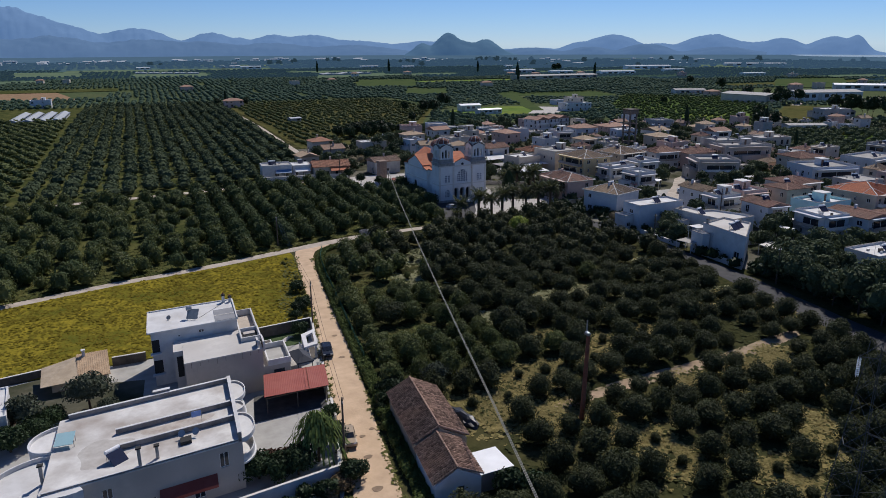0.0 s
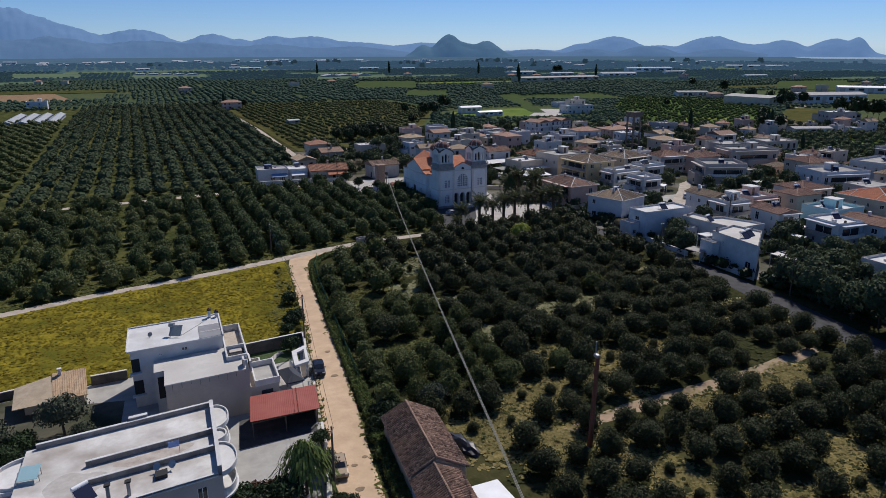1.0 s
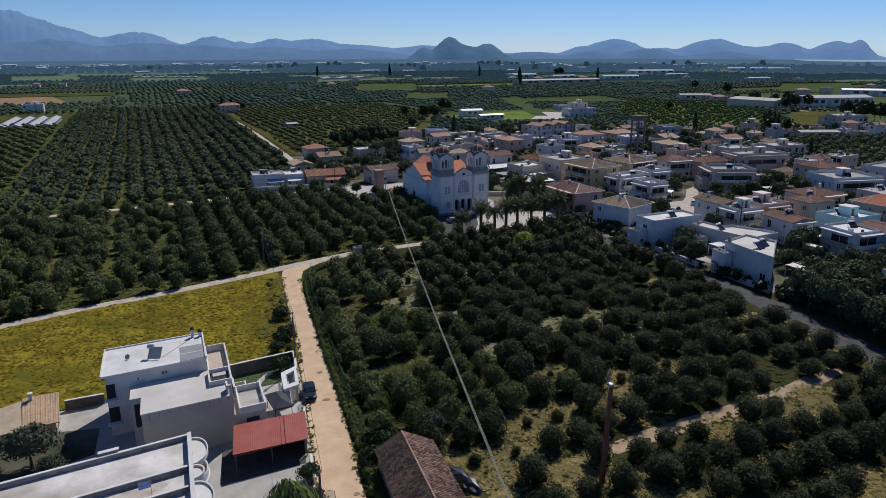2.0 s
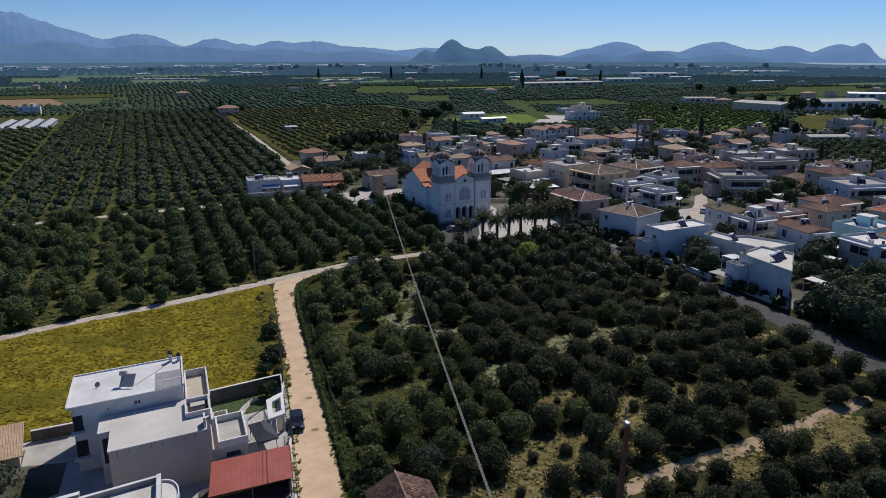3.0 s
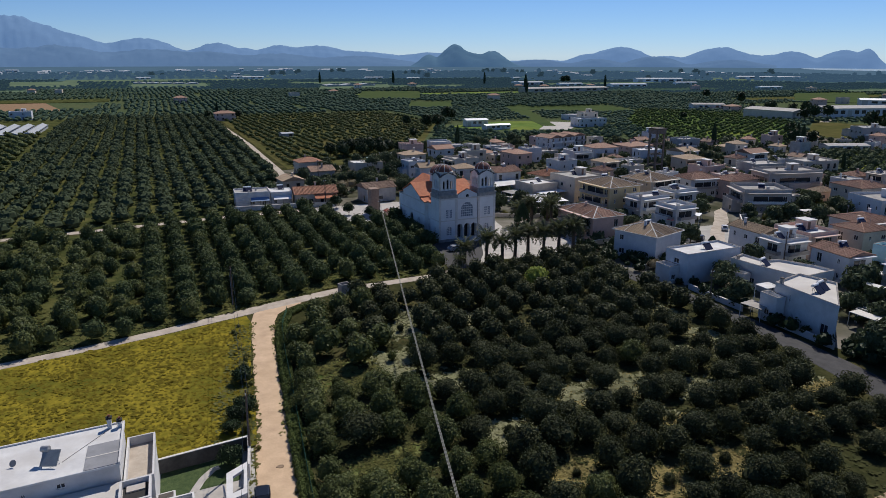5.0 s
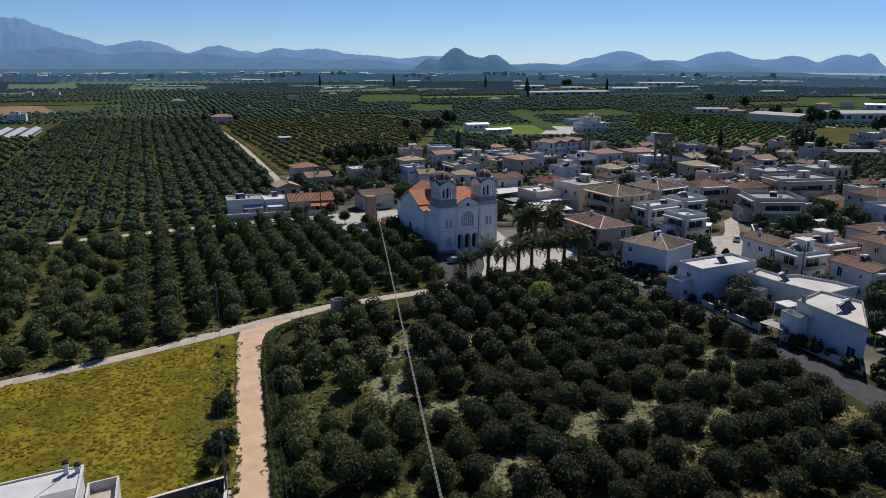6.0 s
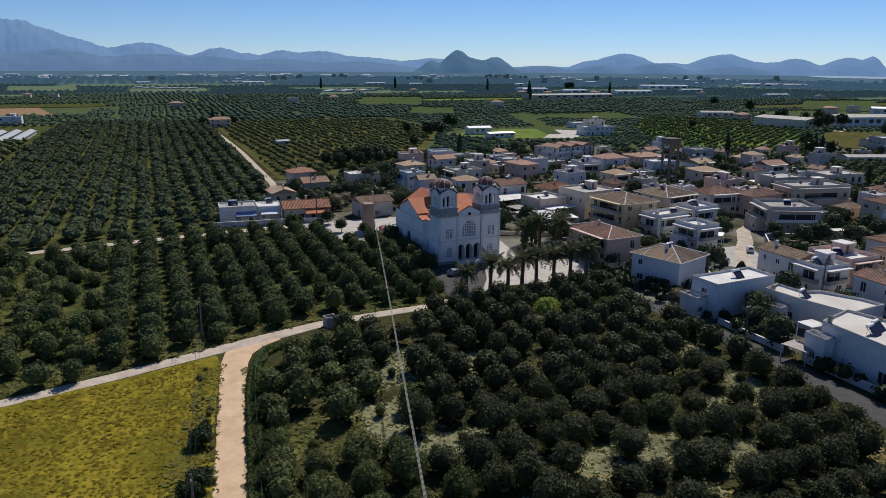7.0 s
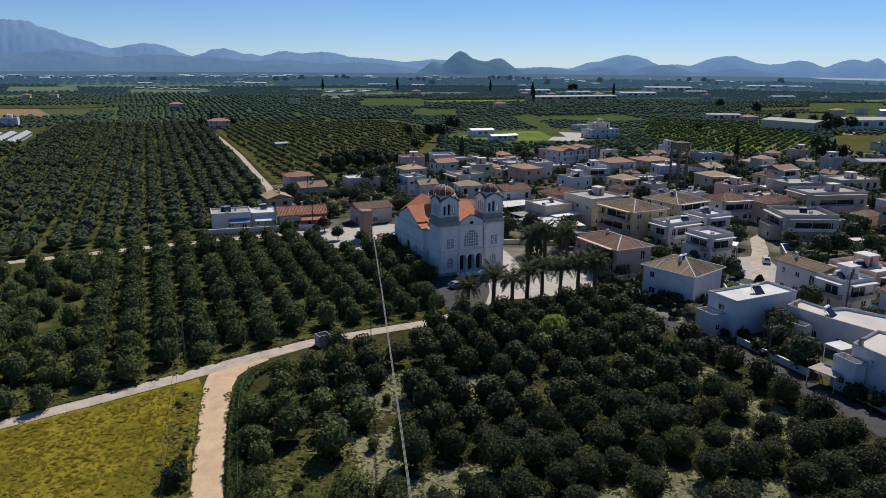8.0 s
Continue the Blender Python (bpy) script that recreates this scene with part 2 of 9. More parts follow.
M["leafgarden"] = leaf_mat("garden_leaves", (0.027, 0.041, 0.023), (0.092, 0.117, 0.06), 0.7, 0.2, 0.7)
M["towerconcrete"] = mat("weathered_brown_concrete", (0.12, 0.10, 0.085), (0.22, 0.19, 0.165), 0.8, 0.95, 0.2)
M["plastic"] = mat("dusty_greenhouse_plastic", (0.29, 0.31, 0.33), (0.40, 0.42, 0.44), 0.4, 0.6)
M["darkcornice"] = mat("dark_cornice_stone", (0.07, 0.07, 0.075), (0.15, 0.15, 0.15), 1.2, 0.9, 0.2)
M["domebrick"] = mat("dark_red_dome_tile", (0.15, 0.062, 0.045), (0.27, 0.12, 0.085), 1.6, 0.8, 0.4, (0.10, 0.05, 0.04), 0.6, 0.5)
M["tilerust"] = mat("rust_brown_tile", (0.22, 0.10, 0.06), (0.40, 0.20, 0.12), 1.6, 0.85, 0.5, (0.16, 0.10, 0.07), 0.5, 0.6, island=0.25)
M["bluesheet"] = mat("faded_blue_tarpaulin", (0.16, 0.23, 0.36), (0.22, 0.30, 0.44), 1.0, 0.6, 0.1)
# darker copy of the weeds; shade under the trees is put into the colour
M["shadeweeds"] = leaf_mat("shade_dark_weeds", (0.026, 0.036, 0.012), (0.08, 0.085, 0.028), 0.8, 0.25)
M["grassfar"] = mat("far_grove_floor", (0.050, 0.074, 0.038), (0.105, 0.128, 0.062), 0.3, 1.0, 0.3, (0.12, 0.125, 0.06), 0.02, 0.5, spec=0.0)
M["grovegrass"] = mat("bright_grove_grass", (0.06, 0.10, 0.028), (0.125, 0.172, 0.05), 0.1, 1.0, 0.3, (0.05, 0.075, 0.028), 0.02, 0.8, spec=0.0)
M["net"] = plain("green_shade_net", (0.03, 0.10, 0.05), 0.8)
# floor colour kept dark to carry the shade between the trees
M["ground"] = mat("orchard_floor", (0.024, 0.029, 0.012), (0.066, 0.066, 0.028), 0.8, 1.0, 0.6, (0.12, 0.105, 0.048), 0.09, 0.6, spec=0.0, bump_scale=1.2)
# far plain, groves and sheds; air haze is painted in as bluish emission
M["plain_near"] = hazy("far_hazed_plain", (0.045, 0.075, 0.05), (0.05, 0.085, 0.10), 0.16, 0.02)
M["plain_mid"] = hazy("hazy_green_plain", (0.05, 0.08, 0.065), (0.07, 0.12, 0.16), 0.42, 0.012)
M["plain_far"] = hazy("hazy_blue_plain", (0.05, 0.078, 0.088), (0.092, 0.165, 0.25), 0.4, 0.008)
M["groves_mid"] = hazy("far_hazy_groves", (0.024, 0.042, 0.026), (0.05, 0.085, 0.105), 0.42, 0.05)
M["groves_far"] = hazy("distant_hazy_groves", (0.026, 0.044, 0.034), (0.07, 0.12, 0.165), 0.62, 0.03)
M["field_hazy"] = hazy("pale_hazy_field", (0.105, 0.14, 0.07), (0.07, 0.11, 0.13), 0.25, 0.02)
M["shed_hazy"] = hazy("far_hazed_sheds", (0.45, 0.46, 0.47), (0.10, 0.16, 0.22), 0.3, 0.05)
M["meadow_far"] = mat("far_meadow", (0.05, 0.078, 0.032), (0.10, 0.125, 0.052), 0.03, 1.0, 0.3, (0.05, 0.075, 0.03), 0.03, 0.7, spec=0.0)
M["meadow"] = mat("spring_meadow", (0.09, 0.15, 0.035), (0.16, 0.22, 0.06), 0.08, 1.0, 0.3, (0.26, 0.25, 0.05), 0.03, 0.5, spec=0.0)
M["mustardground"] = mat("flowering_meadow", (0.122, 0.111, 0.014), (0.305, 0.242, 0.025), 0.7, 1.0, 0.8, (0.075, 0.086, 0.015), 0.11, 0.85, spec=0.0, bump_scale=0.9)
M["grassfloor"] = mat("grassy_orchard_floor", (0.030, 0.042, 0.016), (0.078, 0.086, 0.030), 0.7, 1.0, 0.5, (0.14, 0.135, 0.048), 0.16, 0.75, spec=0.0)
M["palegrass"] = mat("dry_pale_grass", (0.10, 0.115, 0.045), (0.33, 0.33, 0.18), 1.4, 1.0, 0.6, (0.12, 0.14, 0.05), 0.25, 0.5, spec=0.0, bump_scale=3)
M["freshgrass"] = mat("fresh_green_weeds", (0.05, 0.08, 0.02), (0.17, 0.195, 0.062), 1.2, 1.0, 0.6, (0.24, 0.24, 0.10), 0.3, 0.5, spec=0.0, bump_scale=3)
M["drystraw"] = mat("dry_straw", (0.15, 0.13, 0.045), (0.36, 0.29, 0.12), 1.4, 1.0, 0.6, (0.14, 0.14, 0.05), 0.3, 0.5, spec=0.0, bump_scale=3)
M["soil"] = mat("ploughed_soil", (0.21, 0.145, 0.09), (0.31, 0.215, 0.135), 0.2, 1.0, 0.3, spec=0.0)
M["straw"] = mat("olive_grove_floor", (0.055, 0.062, 0.022), (0.112, 0.108, 0.040), 0.15, 1.0, 0.3, (0.13, 0.11, 0.045), 0.03, 0.6, spec=0.0)

# ---------------------------------------------------------------- mesh helpers


def part(name, bm, material, parent=None, label=""):
    """Link a bmesh as one mesh object, under a thing or a part."""
    me = bpy.data.meshes.new(name)
    bmesh.ops.recalc_face_normals(bm, faces=bm.faces)
    bm.to_mesh(me)
    bm.free()
    me.materials.append(material)
    ob = new(name, me)
    ob.parent = parent
    return tagged(ob, label)


def thing(name, label, category, x=0, y=0, z=0, rot=0.0, group="", kind=""):
    ob = new(name)
    ob.empty_display_size = 0.1
    ob.matrix_basis = pose(x, y, z, 0, 0, rot)
    return tagged(ob, label, category, group, kind)


def B(bm, x0, y0, z0, x1, y1, z1, bevel=0.0):
    """Add a box between two corners."""
    c, s = ((x0 + x1) / 2, (y0 + y1) / 2, (z0 + z1) / 2), (abs(x1 - x0), abs(y1 - y0), abs(z1 - z0))
    r = bmesh.ops.create_cube(bm, size=1, matrix=Matrix.LocRotScale(c, None, s))
    if bevel:
        edges = list({e for v in r["verts"] for e in v.link_edges})
        bmesh.ops.bevel(bm, geom=edges, offset=bevel, segments=1, affect="EDGES")
    return bm


def boxes(*bs, bevel=0.0):
    bm = bmesh.new()
    for b in bs:
        B(bm, *b, bevel=bevel)
    return bm


def cyl(bm, a, b, r0, r1=None, n=8):
    """Add a tapered rod from a to b."""
    a, b = Vector(a), Vector(b)
    d = b - a
    m = Matrix.Translation((a + b) / 2) @ d.to_track_quat("Z", "Y").to_matrix().to_4x4()
    bmesh.ops.create_cone(bm, cap_ends=True, segments=n, radius1=r0, radius2=r0 if r1 is None else r1, depth=d.length, matrix=m)
    return bm


def rod(*segs, n=8):
    bm = bmesh.new()
    for s in segs:
        cyl(bm, *s, n=n)
    return bm


def prism(bm, pts, z0, z1):
    """Add an upright prism over a flat outline."""
    lo, hi = [bm.verts.new((x, y, z0)) for x, y in pts], [bm.verts.new((x, y, z1)) for x, y in pts]
    k = len(pts)
    bm.faces.new(lo[::-1])
    bm.faces.new(hi)
    for i in range(k):
        bm.faces.new((lo[i], lo[(i + 1) % k], hi[(i + 1) % k], hi[i]))
    return bm


def raw(name, verts, faces, material, parent=None, label=""):
    me = bpy.data.meshes.new(name)
    me.from_pydata(verts, [], faces)
    me.materials.append(material)
    ob = new(name, me)
    ob.parent = parent
    return tagged(ob, label)


def wall_sheet(bm, o, u, n, width, z0, z1, holes, depth=0.16):
    """An upright wall face from o along u, facing n, with rectangular openings (u0, v0, u1, v1) and their reveals."""
    o, u, n = Vector(o), Vector(u), Vector(n)
    cu = sorted({0, width, *[round(h[i], 3) for h in holes for i in (0, 2)]})
    cv = sorted({z0, z1, *[round(h[i], 3) for h in holes for i in (1, 3)]})

    def pt(a, b, back=0.0):
        p = o + u * a - n * back
        return bm.verts.new((p.x, p.y, o.z + b))
    for a0, a1 in zip(cu, cu[1:]):
        for b0, b1 in zip(cv, cv[1:]):
            ma, mb = (a0 + a1) / 2, (b0 + b1) / 2
            if any(h[0] < ma < h[2] and h[1] < mb < h[3] for h in holes):
                continue
            bm.faces.new((pt(a0, b0), pt(a1, b0), pt(a1, b1), pt(a0, b1)))
    for a0, b0, a1, b1 in holes:
        ring = [(a0, b0), (a1, b0), (a1, b1), (a0, b1)]
        for (p, q), (r, s) in zip(ring, ring[1:] + ring[:1]):
            bm.faces.new((pt(p, q), pt(r, s), pt(r, s, depth), pt(p, q, depth)))


def strip(name, centre, widths, z, material, label, category):
    """A road or path along a line of points, draped flat, with slightly ragged edges."""
    rnd = random.Random(len(centre) * 7 + int(widths[0] * 10))
    pts, ws = [], []
    for i in range(len(centre) - 1):
        a, b = Vector(centre[i]), Vector(centre[i + 1])
        k = max(1, int((b - a).length / 0.8))
        for j in range(k):
            f = j / k
            pts.append(a.lerp(b, f))
            ws.append(widths[i] * (1 - f) + widths[i + 1] * f)
    pts.append(Vector(centre[-1]))
    ws.append(widths[-1])
    verts, faces = [], []
    for i, p in enumerate(pts):
        t = (pts[min(i + 1, len(pts) - 1)] - pts[max(i - 1, 0)]).normalized()
        nrm = Vector((-t.y, t.x))
        for s in (-1, 1):
            q = p + nrm * s * (ws[i] / 2 + rnd.uniform(-0.03, 0.03) + min(0.25, ws[i] * 0.07) * noise.fractal(Vector((p.x * 0.16 + 50 * s, p.y * 0.16, z)), 0.6, 2.2, 4))
            verts.append((q.x, q.y, z))
        for s in (-1, 1):
            q = p + nrm * s * (ws[i] / 2 + 0.4)
            verts.append((q.x, q.y, -0.05))
    for i in range(len(pts) - 1):
        k = 4 * i
        faces += [(k, k + 1, k + 5, k + 4), (k + 2, k, k + 4, k + 6), (k + 1, k + 3, k + 7, k + 5)]
    return tagged(raw(name, verts, faces, material), label, category, kind="structure")


def patch(name, outline, z, material, label, category="field"):
    bm = bmesh.new()
    prism(bm, outline, -0.3, z)
    return tagged(part(name, bm, material), label, category, kind="structure")


def inside(p, poly):
    x, y, r = p[0], p[1], False
    for (x0, y0), (x1, y1) in zip(poly, poly[1:] + poly[:1]):
        if (y0 > y) != (y1 > y) and x < (x1 - x0) * (y - y0) / (y1 - y0) + x0:
            r = not r
    return r


def ring_wall(x0, y0, x1, y1, z0, z1, q=0.2):
    """A closed low wall round a rectangle, as one piece."""
    bm = bmesh.new()
    rows = []
    for z in (z0, z1):
        for k in (0, q):
            rows.append([bm.verts.new(v) for v in ((x0 + k, y0 + k, z), (x1 - k, y0 + k, z), (x1 - k, y1 - k, z), (x0 + k, y1 - k, z))])
    for a, b in ((0, 2), (3, 1), (2, 3), (1, 0)):
        for i in range(4):
            j = (i + 1) % 4
            bm.faces.new((rows[a][i], rows[a][j], rows[b][j], rows[b][i]))
    return bm


def pieces(name, material, parent, *bs, label=""):
    """Boxes that are parts of their own."""
    return [part(name, boxes(b), material, parent, label) for b in bs]

# ---------------------------------------------------------------- ground, roads, fields, distance
R = math.radians


def polar(r, deg):
    return (r * math.sin(R(deg)), r * math.cos(R(deg)))


def build_ground():
    """One sheet out to the foot of the hills."""
    bm = bmesh.new()
    rings = [0, 60, 150, 300, 600, 1200, 2400, 3700]
    prev = None
    for r in rings:
        if r == 0:
            ring = [bm.verts.new((0, 0, 0))]
        else:
            ring = [bm.verts.new((*polar(r, a * 5), 0)) for a in range(72)]
        if prev:
            for i in range(len(ring)):
                j = (i + 1) % len(ring)
                if len(prev) == 1:
                    bm.faces.new((prev[0], ring[i], ring[j]))
                else:
                    bm.faces.new((prev[i], ring[i], ring[j], prev[j]))
        prev = ring
    return tagged(part("ground", bm, M["ground"]), "weedy orchard floor with straw and bare soil, darkened for tree shade", "ground", kind="structure")


build_ground()
ROAD = [(-6.0, -80.0), (1.0, -30.0), (8.0, 12.0), (14.0, 40.0), (17.6, 52.0), (20.2, 62.0), (22.0, 74.5), (24.0, 88.0), (25.8, 100.0), (27.8, 116.0), (29.5, 130.0), (31.3, 146.0), (32.9, 157.0), (34.2, 161.4), (37.0, 164.6), (41.0, 166.6)]
PATH_N = [(-60.0, 133.0), (-40.0, 142.0), (-28.0, 146.8), (-8.0, 153.4), (5.0, 156.2), (16.0, 159.2), (30.0, 163.8), (38.0, 166.2), (50.5, 170.0), (64.0, 171.2), (72.0, 171.6), (80.0, 174.0)]
strip("road", ROAD, [4.6, 4.6, 4.6, 4.6, 4.7, 4.9, 4.7, 4.7, 4.4, 3.8, 3.4, 3.4, 4.0, 4.2, 3.8, 3.0], 0.042, M["roadway"], "pale dusty dirt road between orchard and houses", "road")
strip("path", PATH_N, [2.4, 2.4, 2.4, 2.2, 2.2, 2.4, 2.8, 3.2, 2.6, 2.4, 2.6, 2.6], 0.05, M["path"], "narrow pale concrete lane beside the orchard", "path")
strip("track", [(44.0, 70.4), (50.0, 71.4), (55.5, 72.4), (60.0, 73.0), (69.0, 73.6), (76.0, 74.0), (84.0, 74.6), (90.0, 75.4), (96.0, 76.6), (102.0, 77.6)], [0.8, 1.4, 2.0, 2.4, 2.5, 2.5, 2.5, 2.6, 2.6, 1.6], 0.04, M["track"], "sandy track through the citrus trees", "path")
strip("street", [(107.0, -80.0), (107.5, -20.0), (108.5, 20.0), (110.2, 60.0), (111.6, 80.0), (113.0, 92.0), (114.6, 104.0), (115.8, 117.0), (116.0, 130.0), (115.4, 142.0), (113.8, 160.0), (112.0, 178.0)], [6.5, 6.5, 6.5, 6.5, 6.5, 6.4, 5.6, 4.4, 4.2, 4.0, 3.9, 3.9], 0.05, M["asphalt"], "narrow grey asphalt street along the village edge", "street")
strip("lane", [(66.5, 318.0), (67.6, 332.0), (67.9, 350.0), (69.0, 436.0), (68.4, 480.0), (66.5, 560.0), (65.0, 592.0)], [2.6, 2.6, 2.2, 2.0, 2.0, 2.2, 2.4], 0.05, M["path"], "pale unpaved lane between two orchards", "path")
strip("lane", [(-40.0, 243.0), (0.0, 246.5), (30.0, 250.5), (62.0, 253.0), (86.0, 250.0)], [2.6, 3.0, 3.0, 3.5, 5.0], 0.05, M["path"], "pale lane between rows of citrus trees", "path")
strip("street", [(196.0, 208.0), (182.0, 200.0), (173.0, 190.0), (162.0, 180.0), (150.0, 167.0), (143.0, 158.0)], [3.4, 3.6, 3.8, 3.8, 3.4, 3.2], 0.06, M["path"], "pale concrete village street", "street")
patch("pavement", [(60, 254.4), (66, 245), (69, 232), (75, 227.6), (84, 226.4), (104, 226), (104, 250), (92, 254), (80, 254.4)], 0.08, M["paving"], "pale church square paving behind the trees", "pavement")
patch("pavement", [(86, 176), (92, 178), (111, 176.5), (118, 183), (122, 190), (118, 215), (106, 222), (103, 199.5), (97, 198), (91, 184)], 0.09, M["paving"], "pale paved forecourt of the church", "pavement")
# dark asphalt here also stands in for the deep shadow of the church
patch("pavement", [(78, 173.5), (80, 194), (84, 198), (97.2, 198.2), (91.2, 184), (86, 175.6)], 0.075, M["asphalt"], "dark asphalt apron toned as shade of the church", "pavement")
patch("field", [(-70, 128), (-28, 145.2), (-8, 151.9), (5, 154.6), (16, 157.4), (28, 161.0), (30.6, 161.8), (31.0, 157), (28.6, 142), (26.8, 124), (25.6, 114.2), (14, 112.4), (-2, 111), (-22, 109.5), (-70, 104)], 0.05, M["mustardground"], "meadow full of yellow flowering weeds", "field")
patch("yard", [(-60, 58), (-60, 104), (-22, 109), (-2, 110.5), (14, 112), (25, 113.5), (24, 104), (22, 92), (19.6, 76), (17.5, 66), (15.6, 60)], 0.04, M["concrete"], "concrete yard round the white houses", "yard")
patch("ground_plot", [(104, 180), (118, 182), (122, 160), (119.5, 60), (430, 40), (430, 330), (300, 372), (225, 400), (140, 385), (100, 342), (57, 335), (57, 256), (86, 253), (105, 251)], 0.035, M["gardens"], "yards and gardens between the village houses", "ground")
patch("field", [(72, 340), (70, 640), (215, 640), (215, 520), (150, 385), (100, 345)], 0.06, M["straw"], "olive-green field of young trees", "field")
patch("field", [(225, 500), (262, 515), (300, 510), (300, 470), (262, 452), (235, 456), (205, 480)], 0.07, M["meadow"], "bright green spring meadow", "field")
patch("field", [(262, 452), (300, 500), (318, 485), (280, 442)], 0.09, M["paving"], "pale gravel lot", "field")
patch("field", [(330, 640), (340, 720), (450, 640), (430, 560), (400, 560)], 0.15, M["meadow_far"], "green meadow among orchards", "field")
patch("field", [(-150, 740), (-165, 872), (-76, 876), (-49, 748)], 0.15, M["soil"], "ploughed reddish field", "field")
patch("field", [(820, 690), (900, 800), (1150, 700), (1000, 600)], 0.2, M["meadow_far"], "bright green far field", "field")
patch("water", [polar(3200, 50.0), polar(3050, 55), polar(3050, 66), polar(3690, 66), polar(3690, 48.5), polar(3400, 49.0)], 0.8, plain("pale_sea", (0.22, 0.32, 0.42), 0.8, 0, 0.1), "strip of pale sea at the coast", "water")


strip("road", [(424.0, 250.0), (424.0, 293.0), (444.0, 338.0), (463.0, 383.0), (487.0, 418.0), (520.0, 440.0)], [7.0, 7.0, 6.5, 6.0, 6.0, 6.0], 0.12, M["path"], "pale country road beyond the village", "road")


def build_strips():
    """Far fields in a patchwork of long strips; most carry trees, some lie open. Returns the spots of the trees by distance."""
    rnd = random.Random(4)
    far = thing("field", "patchwork of far green fields", "field", kind="structure")
    near_kinds = [M["straw"], M["meadow"], M["grassfloor"], M["grassfloor"], M["grassfloor"], M["grassfloor"]]
    trees = ([], [], [])
    y = 640.0
    k = 0
    while y < 2400:
        dy = rnd.uniform(40, 70) * (1 + (y - 640) / 900)
        x = -0.32 * y - 60
        while x < y * 1.75:
            dx = rnd.uniform(90, 260) * (1 + (y - 640) / 1500)
            x0, x1, y0, y1 = x, x + dx - 4, y, y + dy - 4
            x += dx
            cx, cy = (x0 + x1) / 2, (y0 + y1) / 2
            r = math.hypot(cx, cy)
            if any(inside((cx, cy), m) for m in CLEAR) or r > 2900 or math.atan2(cx, cy) > 1.1:
                continue
            k += 1
            if rnd.random() < (0.0 if r < 900 else 0.12):
                bm = bmesh.new()
                prism(bm, [(x0, y0), (x1, y0), (x1, y1), (x0, y1)], -0.5, 0.55 + 0.01 * (k % 9))
                part("strip", bm, near_kinds[rnd.randrange(6)] if r < 1150 else M["field_hazy"] if r < 2000 else M["plain_mid"], far)
            elif r < 2300:
                band = 0 if r < 1150 else 1 if r < 1600 else 2
                s = (5.8, 10.0, 20.0)[band]
                z = s / 6.0
                for i in range(int((x1 - x0) / s)):
                    for j in range(int((y1 - y0) / s)):
                        if rnd.random() > 0.05:
                            trees[band].append((x0 + i * s + rnd.uniform(-0.7, 0.7) * z, y0 + j * s + rnd.uniform(-0.7, 0.7) * z, z * rnd.uniform(0.75, 1.15)))
        y += dy
    return trees


def plain_ring(name, r0, r1, z, material, label):
    """A part of the plain between two distances."""
    arc = [a * 4 for a in range(-8, 21)]
    patch(name, [polar(r0, a) for a in arc] + [polar(r1, a) for a in reversed(arc)], z, material, label, "plain")


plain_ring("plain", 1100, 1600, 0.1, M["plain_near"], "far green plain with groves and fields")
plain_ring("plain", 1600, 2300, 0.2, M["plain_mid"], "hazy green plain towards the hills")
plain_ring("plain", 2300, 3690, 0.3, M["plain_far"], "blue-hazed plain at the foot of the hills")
CLEAR = ([(-175, 725), (-190, 890), (-60, 890), (-36, 730)], [(480, 870), (480, 970), (720, 970), (720, 870)], [(560, 400), (560, 640), (900, 640), (900, 400)])
FAR_SPOTS = build_strips()
GLADES = ([(240, 818), (308, 797), (375, 973), (297, 996)], [(245, 664), (284, 651), (327, 752), (284, 765)], [(277, 472), (286, 469), (369, 671), (334, 641)], [(678, 613), (738, 563), (935, 725), (834, 755)], [(301, 346), (352, 316), (420, 378), (360, 400)], [(-169, 1298), (-69, 1296), (-89, 1521), (-201, 1548)], [(245, 1040), (368, 1087), (417, 1234), (294, 1217)], [(398, 356), (414, 320), (507, 388), (488, 427)], [(0, 1230), (115, 1200), (125, 1400), (5, 1420)], [(1090, 1190), (1210, 1160), (1360, 1300), (1225, 1335)])
FAR_SPOTS = tuple([s for s in band if not any(inside(s, g) for g in GLADES)] for band in FAR_SPOTS)
for glade, tint, gz in zip(GLADES, ("meadow_far", "meadow_far", "meadow_far", "meadow_far", "meadow", "field_hazy", "field_hazy", "straw", "field_hazy", "field_hazy"), (0.66, 0.17, 0.16, 0.67, 0.12, 0.7, 0.68, 0.13, 0.69, 0.71)):
    patch("field", glade, gz, M[tint], "open green strip between far orchards" if tint != "straw" else "rough grass at the edge of the village", "field")


